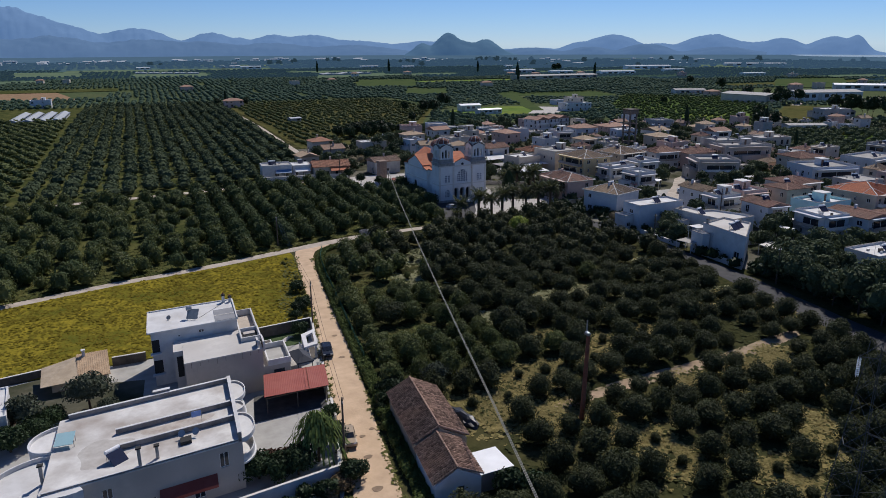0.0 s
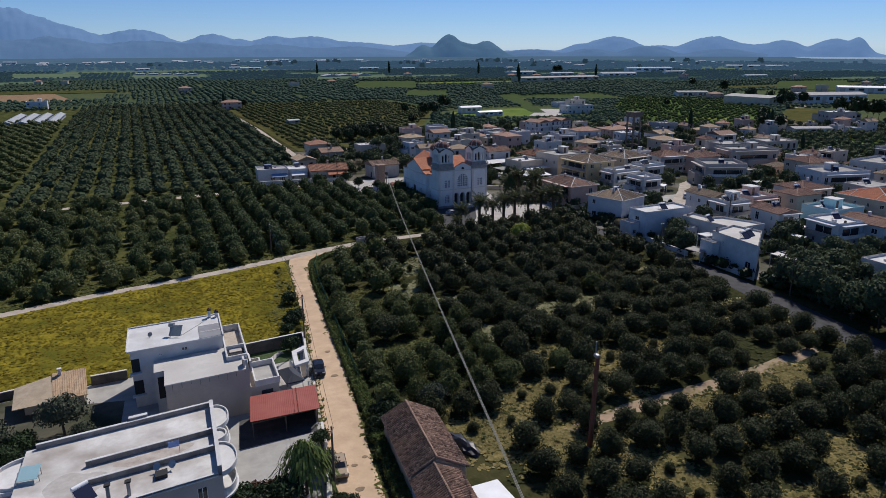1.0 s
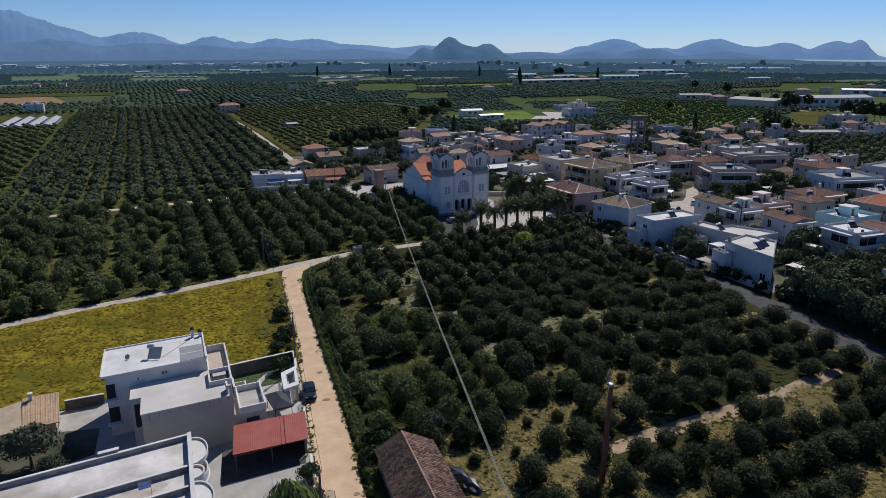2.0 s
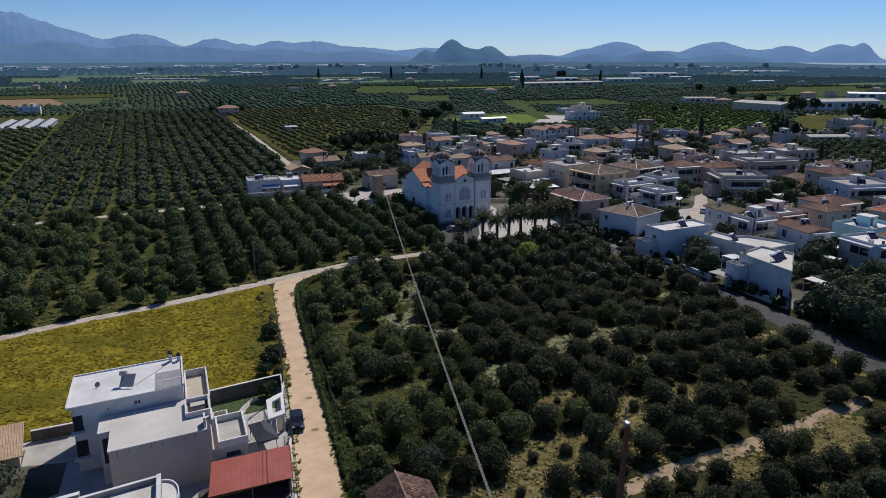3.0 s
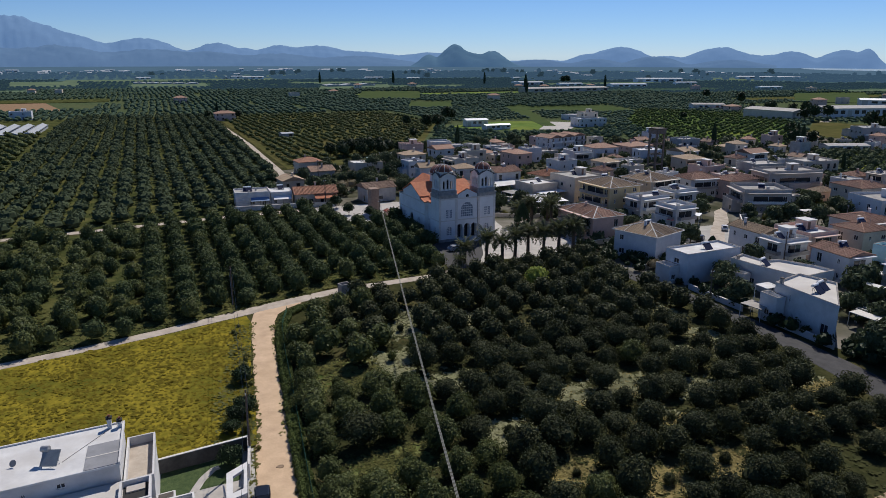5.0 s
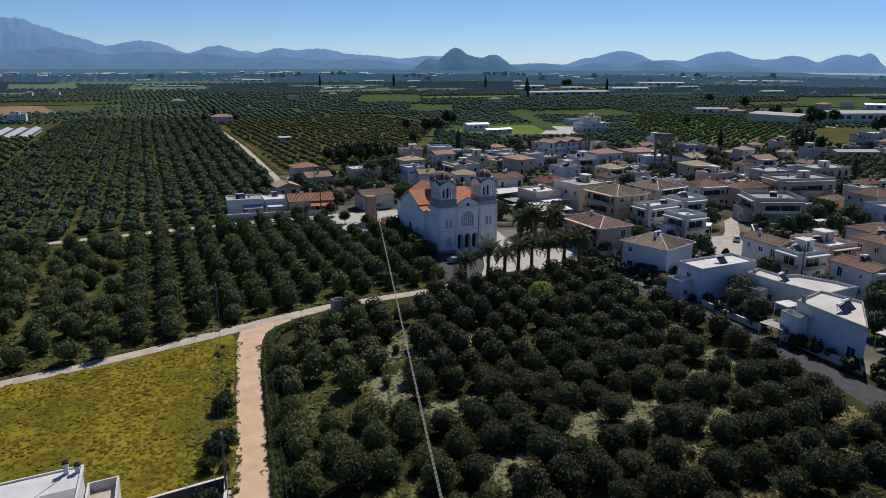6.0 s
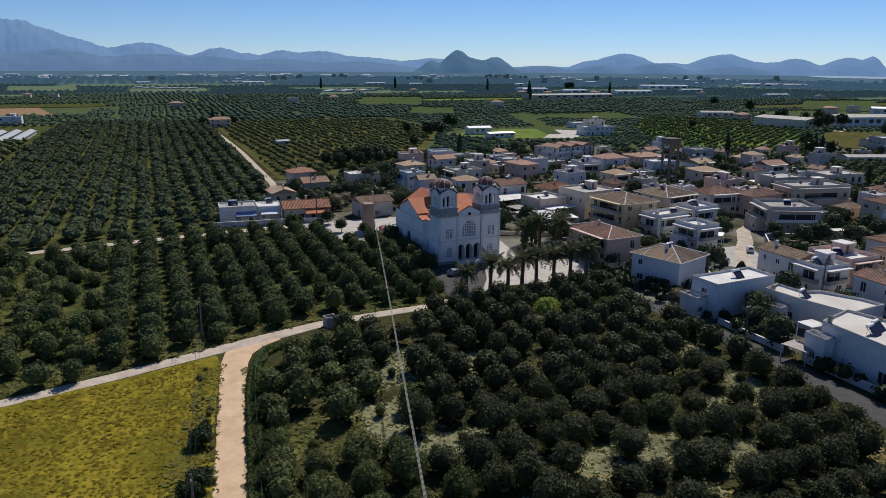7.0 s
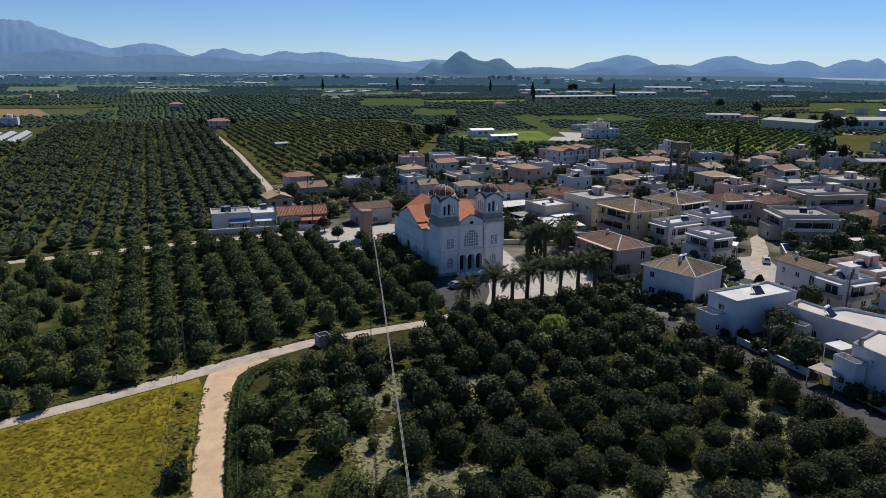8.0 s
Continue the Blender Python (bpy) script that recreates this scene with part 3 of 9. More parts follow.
def ridge(name, peaks, d, a0, a1, depth, material, label, seed):
    """A range of hills on an arc: peaks are (bearing, height, half width in degrees)."""
    noise_at = lambda a, v: noise.fractal(Vector((a * 1.1 + seed, v * 5.5, seed * 0.7)), 0.7, 2.2, 6)
    nu, nv = int((a1 - a0) * 8), 22
    verts, faces = [], []
    for j in range(nv + 1):
        v = j / nv * 2 - 1
        for i in range(nu + 1):
            a = a0 + (a1 - a0) * i / nu
            hgt = sum((h * math.exp(-((a - p) / w) ** 2)) ** 5 for p, h, w in peaks) ** 0.2
            env = max(0.0, 1 - v * v) ** 0.9
            nz = noise_at(a, v)
            z = hgt * env * (1 + 0.035 * nz * (1 + abs(v) * 4)) + nz * 3.0 * env - 6
            x, y = polar(d + depth * v, a)
            verts.append((x, y, z))
    for j in range(nv):
        for i in range(nu):
            k = j * (nu + 1) + i
            faces.append((k, k + 1, k + nu + 2, k + nu + 1))
    ob = raw(name, verts, faces, material)
    for p in ob.data.polygons:
        p.use_smooth = True
    return tagged(ob, label, "mountains", kind="structure")


# mountain haze comes from the glow colour of these materials
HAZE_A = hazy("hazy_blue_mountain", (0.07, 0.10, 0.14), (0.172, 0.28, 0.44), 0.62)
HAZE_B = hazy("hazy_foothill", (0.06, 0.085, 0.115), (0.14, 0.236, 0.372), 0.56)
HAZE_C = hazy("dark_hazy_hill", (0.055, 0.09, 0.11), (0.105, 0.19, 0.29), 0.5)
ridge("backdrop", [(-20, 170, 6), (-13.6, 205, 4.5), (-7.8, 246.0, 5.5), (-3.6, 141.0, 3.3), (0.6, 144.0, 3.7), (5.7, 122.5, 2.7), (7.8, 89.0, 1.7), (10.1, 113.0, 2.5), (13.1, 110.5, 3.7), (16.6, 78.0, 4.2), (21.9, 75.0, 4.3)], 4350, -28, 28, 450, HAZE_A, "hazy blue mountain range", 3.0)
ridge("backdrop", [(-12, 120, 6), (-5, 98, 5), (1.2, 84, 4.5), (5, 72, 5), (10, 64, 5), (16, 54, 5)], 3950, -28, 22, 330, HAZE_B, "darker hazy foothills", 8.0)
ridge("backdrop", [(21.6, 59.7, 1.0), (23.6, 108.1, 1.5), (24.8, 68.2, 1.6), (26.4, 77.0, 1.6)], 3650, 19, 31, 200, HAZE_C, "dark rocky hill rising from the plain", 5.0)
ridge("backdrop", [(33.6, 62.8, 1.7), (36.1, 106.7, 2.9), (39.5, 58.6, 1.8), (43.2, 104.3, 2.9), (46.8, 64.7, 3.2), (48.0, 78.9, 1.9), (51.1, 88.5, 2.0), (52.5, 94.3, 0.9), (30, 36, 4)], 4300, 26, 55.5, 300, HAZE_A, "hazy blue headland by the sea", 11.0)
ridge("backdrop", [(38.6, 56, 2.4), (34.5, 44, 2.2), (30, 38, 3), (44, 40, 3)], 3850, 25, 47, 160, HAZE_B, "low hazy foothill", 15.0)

# ---------------------------------------------------------------- trees


def cube_sphere(k):
    """Quads of a sphere, k x k on each side of a cube, as an array of (quads, 4, 3)."""
    out = []
    g = np.linspace(-1, 1, k + 1)
    for ax in range(3):
        for s in (-1, 1):
            for i in range(k):
                for j in range(k):
                    q = []
                    for a, b in ((i, j), (i + 1, j), (i + 1, j + 1), (i, j + 1)):
                        v = [0.0, 0.0, 0.0]
                        v[ax], v[(ax + 1) % 3], v[(ax + 2) % 3] = s, math.tan(g[a] * math.pi / 4), math.tan(g[b] * math.pi / 4)
                        q.append(v)
                    out.append(q if s > 0 else q[::-1])
    a = np.array(out)
    return a / np.linalg.norm(a, axis=2, keepdims=True)


def leaf_cloud(seed, k, n, size, rx=2.2, zlo=0.35, zhi=3.4, lumps=7, core=0.86):
    """A crown of leaf sprays over a lumpy dark core, as quads."""
    rg = np.random.default_rng(seed)
    zc, rz = (zlo + zhi) / 2, (zhi - zlo) / 2
    cs = [(np.zeros(3), 0.86 if lumps < 11 else 0.66)]
    for i in range(lumps):
        d = rg.normal(size=3)
        d /= np.linalg.norm(d)
        d[2] = abs(d[2]) * 0.9 - 0.25
        cs.append((d * (rg.uniform(0.38, 0.62) if lumps < 11 else rg.uniform(0.45, 0.8)), rg.uniform(0.3, 0.56)))

    def radius(d):
        """Distance to the outline of the lumps along the directions d."""
        best = np.zeros(len(d))
        for c, r in cs:
            b = d @ c
            disc = b * b - c @ c + r * r
            best = np.maximum(best, np.where(disc > 0, b + np.sqrt(np.maximum(disc, 0)), 0))
        return best
    scale = np.array([rx, rx, rz])
    parts = []
    if k:
        q = cube_sphere(k)
        f = q.reshape(-1, 3)
        q = (f * radius(f)[:, None] * core).reshape(-1, 4, 3)
        parts.append(q * scale)
    if n:
        d = rg.normal(size=(n, 3))
        d /= np.linalg.norm(d, axis=1, keepdims=True)
        d[:, 2] = np.where(d[:, 2] < -0.55, -d[:, 2], d[:, 2])
        c = d * (radius(d) * rg.uniform(0.78, 1.16, n))[:, None] * scale
        nn = d + rg.normal(size=(n, 3)) * 0.55
        nn /= np.linalg.norm(nn, axis=1, keepdims=True)
        u = np.cross(nn, rg.normal(size=(n, 3)))
        u /= np.linalg.norm(u, axis=1, keepdims=True)
        v = np.cross(nn, u)
        s = size * rg.uniform(0.55, 1.25, (n, 1))
        u, v = u * s, v * s * 0.62
        parts.append(np.stack([c - u, c - v * 0.9, c + u, c + v * 0.9], 1))
    q = np.concatenate(parts)
    q[:, :, 2] += zc
    q = q[q[:, :, 2].max(axis=1) > 0.15]
    q[:, :, 2] = np.maximum(q[:, :, 2], 0.06)
    return q


def quads_mesh(name, q, material):
    """A mesh of loose quads from an array of (quads, 4, 3)."""
    me = bpy.data.meshes.new(name)
    k = len(q)
    me.vertices.add(4 * k)
    me.vertices.foreach_set("co", np.ascontiguousarray(q, dtype=np.float32).ravel())
    me.loops.add(4 * k)
    me.loops.foreach_set("vertex_index", np.arange(4 * k, dtype=np.int32))
    me.polygons.add(k)
    me.polygons.foreach_set("loop_start", np.arange(0, 4 * k, 4, dtype=np.int32))
    me.update(calc_edges=True)
    me.materials.append(material)
    return me


def scatter(name, spots, variants, material, label, category, seed=1):
    """Many plants joined into one object of kind stuff; spots are (x, y, size)."""
    rg = np.random.default_rng(seed)
    parts = []
    for x, y, s in spots:
        q = variants[rg.integers(len(variants))]
        a = rg.uniform(0, 6.283)
        c, sn = math.cos(a), math.sin(a)
        rot = np.array([[c, -sn, 0], [sn, c, 0], [0, 0, rg.uniform(0.8, 1.2)]]) * np.array([rg.uniform(0.85, 1.2), 1, 1])
        parts.append(q @ rot.T * s + np.array([x, y, 0]))
    ob = new(name, quads_mesh(name, np.concatenate(parts), material))
    return tagged(ob, label, category, kind="stuff")


def grid(poly, dx, dy, jitter, rot=0.0, skip=(), miss=0.05, seed=1, sizes=(0.8, 1.1)):
    """Planting grid inside an outline, with gaps."""
    rnd = random.Random(seed)
    xs, ys = [p[0] for p in poly], [p[1] for p in poly]
    cx, cy = (min(xs) + max(xs)) / 2, (min(ys) + max(ys)) / 2
    half = math.hypot(max(xs) - min(xs), max(ys) - min(ys)) / 2
    c, s = math.cos(R(rot)), math.sin(R(rot))
    out = []
    for i in range(-int(half / dx) - 1, int(half / dx) + 2):
        for j in range(-int(half / dy) - 1, int(half / dy) + 2):
            u, v = i * dx + rnd.uniform(-jitter, jitter), j * dy + rnd.uniform(-jitter, jitter)
            x, y, z = cx + u * c - v * s, cy + u * s + v * c, rnd.uniform(*sizes)
            if rnd.random() < miss or not inside((x, y), poly) or any(inside((x, y), k) for k in skip):
                continue
            out.append((x, y, z))
    return out


def trunk_bm(h, r, seed, forks=4, spread=0.9):
    rnd = random.Random(seed)
    bm = bmesh.new()
    top = Vector((rnd.uniform(-.1, .1), rnd.uniform(-.1, .1), h))
    cyl(bm, (0, 0, -0.1), top, r, r * 0.75, 7)
    for i in range(forks):
        a = 6.283 * i / forks + rnd.uniform(-.4, .4)
        cyl(bm, top - Vector((0, 0, 0.08)), top + Vector((math.cos(a) * spread, math.sin(a) * spread, rnd.uniform(0.9, 1.4) * spread)), r * 0.55, r * 0.22, 5)
    return bm


NEAR = [leaf_cloud(10 + i, 4, 1750, 0.158, rx=1.98 + 0.07 * i, zlo=-0.75, zhi=3.85 + 0.2 * i, lumps=14, core=0.8) for i in range(4)]
MID = [leaf_cloud(20 + i, 3, 430, 0.265, rx=2.05, zlo=-0.5, zhi=4.1, lumps=11 if i == 3 else 10, core=0.84) for i in range(4)]
FAR = [leaf_cloud(30 + i, 2, 40, 0.6, rx=2.6, zlo=0.1, zhi=3.6, core=0.95) for i in range(4)]
VFAR = [leaf_cloud(40 + i, 2, 0, 0.8, rx=2.4, zhi=3.5, core=1.0) for i in range(3)]
VFAR = [q[q[:, :, 2].max(axis=1) > 1.3] for q in VFAR]
SIDE = [leaf_cloud(50 + i, 2, 130, 0.4, rx=2.1, zlo=-0.3, zhi=3.7, lumps=11, core=0.86) for i in range(3)]
TINY = [leaf_cloud(46 + i, 1, 0, 0.8, rx=2.4, zhi=3.5, core=1.0) for i in range(4)]
TINY = [q[q[:, :, 2].max(axis=1) > 1.6] * np.array([1, 1, 0.7]) for q in TINY]

BARN = [(22.5, 56.0), (38.0, 55.5), (38.5, 81), (22.5, 83)]
TRACK = [(53.5, 70.0), (60, 71.0), (69, 71.7), (84, 72.5), (94, 74.2), (100, 75.2), (101.5, 77.0), (98, 77.5), (94, 76.9), (84, 75.7), (76, 75.6), (69, 75.2), (60, 74.6), (54.5, 74.0)]
EAST = [(26, 30), (26, 52), (29.6, 74), (31.9, 98), (33.6, 124), (36.0, 146), (39.4, 155.5), (50, 160.8), (60, 165.5), (72, 167), (84, 169.5), (92, 171), (111, 170.5), (111.5, 150), (111.5, 118), (108.5, 104), (106.0, 92), (105.4, 80), (104.5, 60), (103, 20), (60, 14)]
ACROSS, ALONG = (math.cos(R(174.2)), math.sin(R(174.2))), (math.cos(R(91.6)), math.sin(R(91.6)))


def tree_place(i, j):
    """Planting place of the i-th column and j-th row of the near orchard."""
    a, b = 1.514 + 4.64 * i, 1.33 + 5.63 * j
    k = ACROSS[0] * ALONG[1] - ACROSS[1] * ALONG[0]
    return ((a * ALONG[1] - b * ACROSS[1]) / k, (b * ACROSS[0] - a * ALONG[0]) / k)


# columns and rows where the old tree is gone and the sun reaches the grass
LOST = [(-13, 19), (-15, 19), (-17, 18), (-10, 18), (-11, 16), (-13, 15), (-15, 15), (-12, 14), (-10, 26), (-12, 25), (-9, 25), (-8, 23), (-7, 22), (-6, 23), (-10, 21), (-7, 18), (-9, 14), (-10, 14), (-11, 10), (-11, 9), (-13, 8), (-9, 12), (-7, 13), (-8, 13), (-16, 9), (-15, 8), (-13, 7), (-17, 12), (-14, 12), (-18, 12), (-20, 20), (-20, 21), (-18, 20), (-15, 17), (-6, 18), (-20, 23), (-6, 22), (-9, 21), (-5, 20), (-8, 22)]
THIN = {(-6, 22), (-9, 21), (-5, 20), (-8, 22), (-15, 17), (-20, 23), (-18, 20), (-20, 21), (-6, 18), (-14, 12), (-18, 12)}
SPOTS = [(*tree_place(*n), 1.9 if n in THIN else 2.75) for n in LOST] + [(64.3, 77.6, 1.9), (71.4, 70.4, 1.6), (86.0, 70.2, 2.4), (79.1, 71.2, 1.5), (91.4, 73.0, 2.0), (56.8, 65.0, 1.8), (69.0, 62.8, 1.7), (77.0, 66.0, 1.5), (50.6, 68.0, 1.9), (45.6, 66.2, 2.0), (87.0, 60.0, 1.6), (52.0, 62.6, 1.4), (50.0, 76.6, 2.0), (105.0, 98.0, 2.6), (105.0, 86.4, 2.4), (96.8, 94.6, 1.7), (88.6, 94.0, 1.6), (63.5, 83.2, 2.4), (54.0, 80.0, 2.2), (41.0, 72.5, 3.6), (44.6, 70.6, 2.6), (88.0, 157.6, 1.8)]


def plant_orchard():
    """Citrus trees: the nearest three hundred each a tree of its own, the rest joined."""
    rnd = random.Random(9)
    spots = []
    for i in range(-26, 2):
        for j in range(1, 32):
            x, y = tree_place(i, j)
            x, y, s = x + rnd.uniform(-0.45, 0.45), y + rnd.uniform(-0.5, 0.5), rnd.uniform(0.98, 1.3)
            s *= 0.89 if y < 84 else 0.96
            if j == 13 and x > 54:
                y, s = y + 0.9, s * 0.95
            elif j == 12 and 54 < x < 100:
                y, s = y - 0.9, s * 0.85
            if inside((x, y), EAST) and not inside((x, y), BARN) and not inside((x, y), TRACK) and all(math.dist((x, y), p) > 2.4 for p in ((89.6, 155.2), (105.0, 98.0), (105.0, 86.4))) and rnd.random() > 0.012:
                if (i, j) not in LOST:
                    spots.append((x, y, s))
                elif j != 12 and rnd.random() < 0.6:
                    spots.append((x, y, rnd.uniform(0.3, 0.45)))
    trees = []
    for i, q in enumerate(NEAR + NEAR[:2]):
        t = thing("citrus_tree", "dark green rounded citrus tree in the orchard", "tree", group="citrus trees of the near orchard")
        part("trunk", trunk_bm(0.75, 0.13, i, spread=0.8), M["bark"], t)
        c = new("crown", quads_mesh("crown", q, M["citrus"] if i < 4 else M["citrusyoung"]))
        c.parent = t
        trees.append(t)
    spots.sort(key=lambda s: s[1])
    own, rest = spots[:296], spots[296:]
    for i, (x, y, s) in enumerate(own):
        m = pose(x, y, 0, rnd.uniform(-3, 3), rnd.uniform(-3, 3), rnd.uniform(0, 360)) @ Matrix.Diagonal((s * rnd.uniform(0.86, 1.06), s * 0.98, s * rnd.uniform(0.78, 1.0), 1))
        if i < 6:
            trees[i].matrix_basis = m
        else:
            t = trees[rnd.randrange(4, 6) if rnd.random() < max(0.05, min(0.9, (60 - x) / 17)) and y > 84 else rnd.randrange(4)]
            t2 = copy_thing(t, Matrix())
            t2.matrix_basis = m
    light = [q for q in rest if rnd.random() < max(0.03, min(0.9, (60 - q[0]) / 17))]
    scatter("citrus_orchard", [q for q in rest if q not in light], MID, M["citrus"], "rows of dark green citrus trees by the church", "orchard", 3)
    scatter("citrus_orchard", light, MID, M["citrusyoung"], "lighter green citrus trees near the dirt road", "orchard", 2)


plant_orchard()


def plant_edge():
    """Row of lighter trees along the hedge of the road."""
    rnd = random.Random(41)
    line = [(30.4, 86.0), (31.3, 92.0), (33.8, 113.0), (35.2, 126.0), (36.7, 140.0), (38.2, 150.0)]
    spots = []
    for (xa, ya), (xb, yb) in zip(line, line[1:]):
        n = max(1, int(math.dist((xa, ya), (xb, yb)) / 3.1))
        spots += [(xa + (xb - xa) * i / n + rnd.uniform(-.8, .8), ya + (yb - ya) * i / n + rnd.uniform(-.5, .5), rnd.uniform(0.6, 0.95)) for i in range(n) if rnd.random() > 0.1]
    scatter("citrus_orchard", spots, MID, M["citrusyoung"], "lighter green citrus trees along the hedge", "orchard", 42)


plant_edge()
SOUTH = [(26, 28), (60, 12), (107, 18), (106, -80), (4, -80), (10, -20), (20, 12)]
scatter("citrus_orchard", grid(SOUTH, 4.5, 4.3, 0.75, 6, ([(46, 19), (62, 19), (62, 35), (46, 35)],), 0.05, 51, (0.8, 1.15)), SIDE, M["citrus"], "citrus trees on the southern side of the orchard", "orchard", 52)
WEST = [(-60, 56), (-14, 56), (-14, 46), (10, 46), (2, 8), (-6, -30), (-14, -80), (-100, -80), (-100, 36)]
scatter("citrus_orchard", grid(WEST, 4.8, 4.6, 0.75, 2, (), 0.05, 53, (0.8, 1.15)), SIDE, M["citrus"], "citrus trees south of the white houses", "orchard", 54)


def build_clearings():
    """Sunlit gaps between the trees: pale grass near the lane, dry straw by the track."""
    for x, y, r in SPOTS:
        n = 64
        edge = [1 + 0.5 * noise.fractal(Vector((3 * math.cos(6.283 * k / n) + x, 3 * math.sin(6.283 * k / n) + y, 0)), 0.6, 2.2, 5) for k in range(n)]
        rim = [(x + r * 1.25 * e * math.cos(6.283 * k / n), y + r * 1.15 * e * math.sin(6.283 * k / n)) for k, e in enumerate(edge)]
        if y > 100 and x < 47:
            patch("grass", rim, 0.03, M["freshgrass"], "fresh green weeds in a gap between the trees", "grass")
        elif y > 100 and x < 62:
            patch("grass", rim, 0.03, M["palegrass"], "sunlit pale grass in a gap between the trees", "grass")
        else:
            patch("grass", rim, 0.03, M["drystraw"], "dry yellow straw in a gap between the trees", "grass")


build_clearings()
patch("grass", [(-75, 138), (-40, 144), (-28, 148.2), (-8, 155), (5, 158), (16, 161), (30, 165.6), (38, 168.4), (50, 172.2), (66, 173), (77, 175.6), (79, 196), (82, 226), (70, 227), (62, 249), (30, 247.5), (0, 243), (-40, 240), (-95, 236)], 0.03, M["grassfloor"], "grassy floor of the citrus orchard", "grass")
patch("grass", [(-140, 243), (-40, 245.5), (0, 249), (30, 253), (38, 256), (38, 268), (57, 275), (60, 300), (63, 335), (65.5, 350), (66, 640), (-100, 650), (-170, 560), (-190, 400)], 0.03, M["grassfloor"], "grassy floor of the long citrus rows", "grass")
NORTH = [(-75, 136.5), (-40, 144.6), (-28, 149), (-8, 155.6), (5, 158.6), (16, 161.6), (30, 166.3), (38, 169.2), (50, 173.2), (66, 174), (77, 176.6), (82, 196), (82, 226), (70, 226), (62, 249), (30, 247.5), (0, 243), (-40, 240), (-95, 236)]
shift = random.Random(44)
rows_n = [(x + shift.uniform(-1.8, 1.8) * (x < 14), y + shift.uniform(-1.7, 1.7) * (x < 14), s * (shift.uniform(0.75, 1.12) if x < 14 else 1.0)) for x, y, s in grid(NORTH, 5.5, 4.0, 0.35, 0, (), 0.04, 6, (0.9, 1.2))]
pick = random.Random(43)
pale_n = [q for q in rows_n if pick.random() < (0.45 if q[0] < 14 else 0.06)]
scatter("citrus_orchard", [q for q in rows_n if q not in pale_n], MID, M["citrusnorth"], "rows of dark green citrus trees beyond the lane", "orchard", 4)
scatter("citrus_orchard", pale_n, MID, M["citrusyoung"], "paler citrus trees among the rows beyond the lane", "orchard", 11)
FARNORTH = [(-38, 247), (0, 250), (30, 254), (38, 257), (38, 268), (57, 275), (60, 300), (63, 335), (65.5, 350), (66, 640), (-34, 650), (-36, 530), (-37, 400)]
FARWEST = [(-120, 243), (-41, 247), (-41, 400), (-42, 530), (-130, 535)]
scatter("citrus_orchard", grid(FARWEST, 5.4, 5.0, 0.5, 20, (), 0.04, 17, (0.7, 0.95)), FAR, M["olive"], "yellow-green grove in slanting rows", "orchard", 15)
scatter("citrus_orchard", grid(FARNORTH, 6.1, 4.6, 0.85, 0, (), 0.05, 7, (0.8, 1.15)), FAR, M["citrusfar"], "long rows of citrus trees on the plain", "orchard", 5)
YOUNG = [(74, 345), (72, 636), (212, 636), (212, 520), (150, 392), (100, 350)]
scatter("citrus_orchard", grid(YOUNG, 5.2, 4.8, 0.5, 3, (), 0.1, 8, (0.42, 0.72)), FAR, M["olive"], "young olive-green trees in rows", "orchard", 6)
patch("grass", [polar(650, a) for a in range(-22, 62, 4)] + [polar(1140, a) for a in range(58, -24, -4)], 0.025, M["grassfar"], "grassy floor of the far groves", "grass")
patch("grass", [(150, 390), (225, 402), (300, 376), (432, 333), (432, 60), (640, 120), (820, 480), (700, 560), (500, 640), (216, 640), (216, 525)], 0.03, M["grassfar"], "grassy floor of the groves by the village", "grass")
VILLAGE = [(84, 170), (58, 250), (56, 330), (100, 342), (140, 385), (225, 400), (300, 372), (430, 330), (430, 40), (105, 40), (114, 150)]
BELT = [(74, 650), (220, 645), (220, 530), (160, 395), (225, 405), (300, 378), (430, 335), (440, 60), (640, 120), (820, 480), (960, 640)]
MEADOWS = ([(225, 440), (205, 480), (225, 520), (320, 520), (330, 460), (280, 430)], [(330, 600), (340, 650), (450, 640), (430, 560), (400, 560)], [(570, 440), (570, 600), (860, 600), (860, 380)], [(430, 330), (440, 400), (600, 420), (600, 300)])
VLOW = [q * np.array([1, 1, 0.85]) for q in VFAR]
ROWS = [(306, 352), (310, 394), (354, 480), (443, 581), (500, 506), (458, 416), (371, 345)]
patch("grass", ROWS, 0.1, M["grovegrass"], "bright grass between grove rows", "grass")
scatter("citrus_orchard", grid(ROWS, 7.6, 4.8, 0.6, 34, (), 0.07, 68, (0.42, 0.74)), FAR, M["citrusfresh"], "citrus rows on bright grass beyond the village", "orchard", 69)
belt = grid(BELT, 6.0, 5.0, 0.7, 4, (VILLAGE, ROWS, *MEADOWS, *GLADES), 0.07, 9, (0.58, 0.95))
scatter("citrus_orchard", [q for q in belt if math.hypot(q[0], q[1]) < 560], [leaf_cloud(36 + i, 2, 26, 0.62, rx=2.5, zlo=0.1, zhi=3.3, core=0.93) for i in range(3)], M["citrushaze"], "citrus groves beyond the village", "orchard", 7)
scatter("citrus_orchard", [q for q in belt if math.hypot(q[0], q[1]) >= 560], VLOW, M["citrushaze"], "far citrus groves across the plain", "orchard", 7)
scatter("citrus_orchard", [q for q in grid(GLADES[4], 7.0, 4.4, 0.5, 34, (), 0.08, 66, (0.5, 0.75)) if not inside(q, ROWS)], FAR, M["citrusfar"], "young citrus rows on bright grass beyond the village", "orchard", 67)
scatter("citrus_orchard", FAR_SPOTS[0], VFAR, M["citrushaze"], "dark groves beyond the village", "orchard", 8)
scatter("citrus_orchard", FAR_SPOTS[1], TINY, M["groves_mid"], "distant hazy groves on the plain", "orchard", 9)
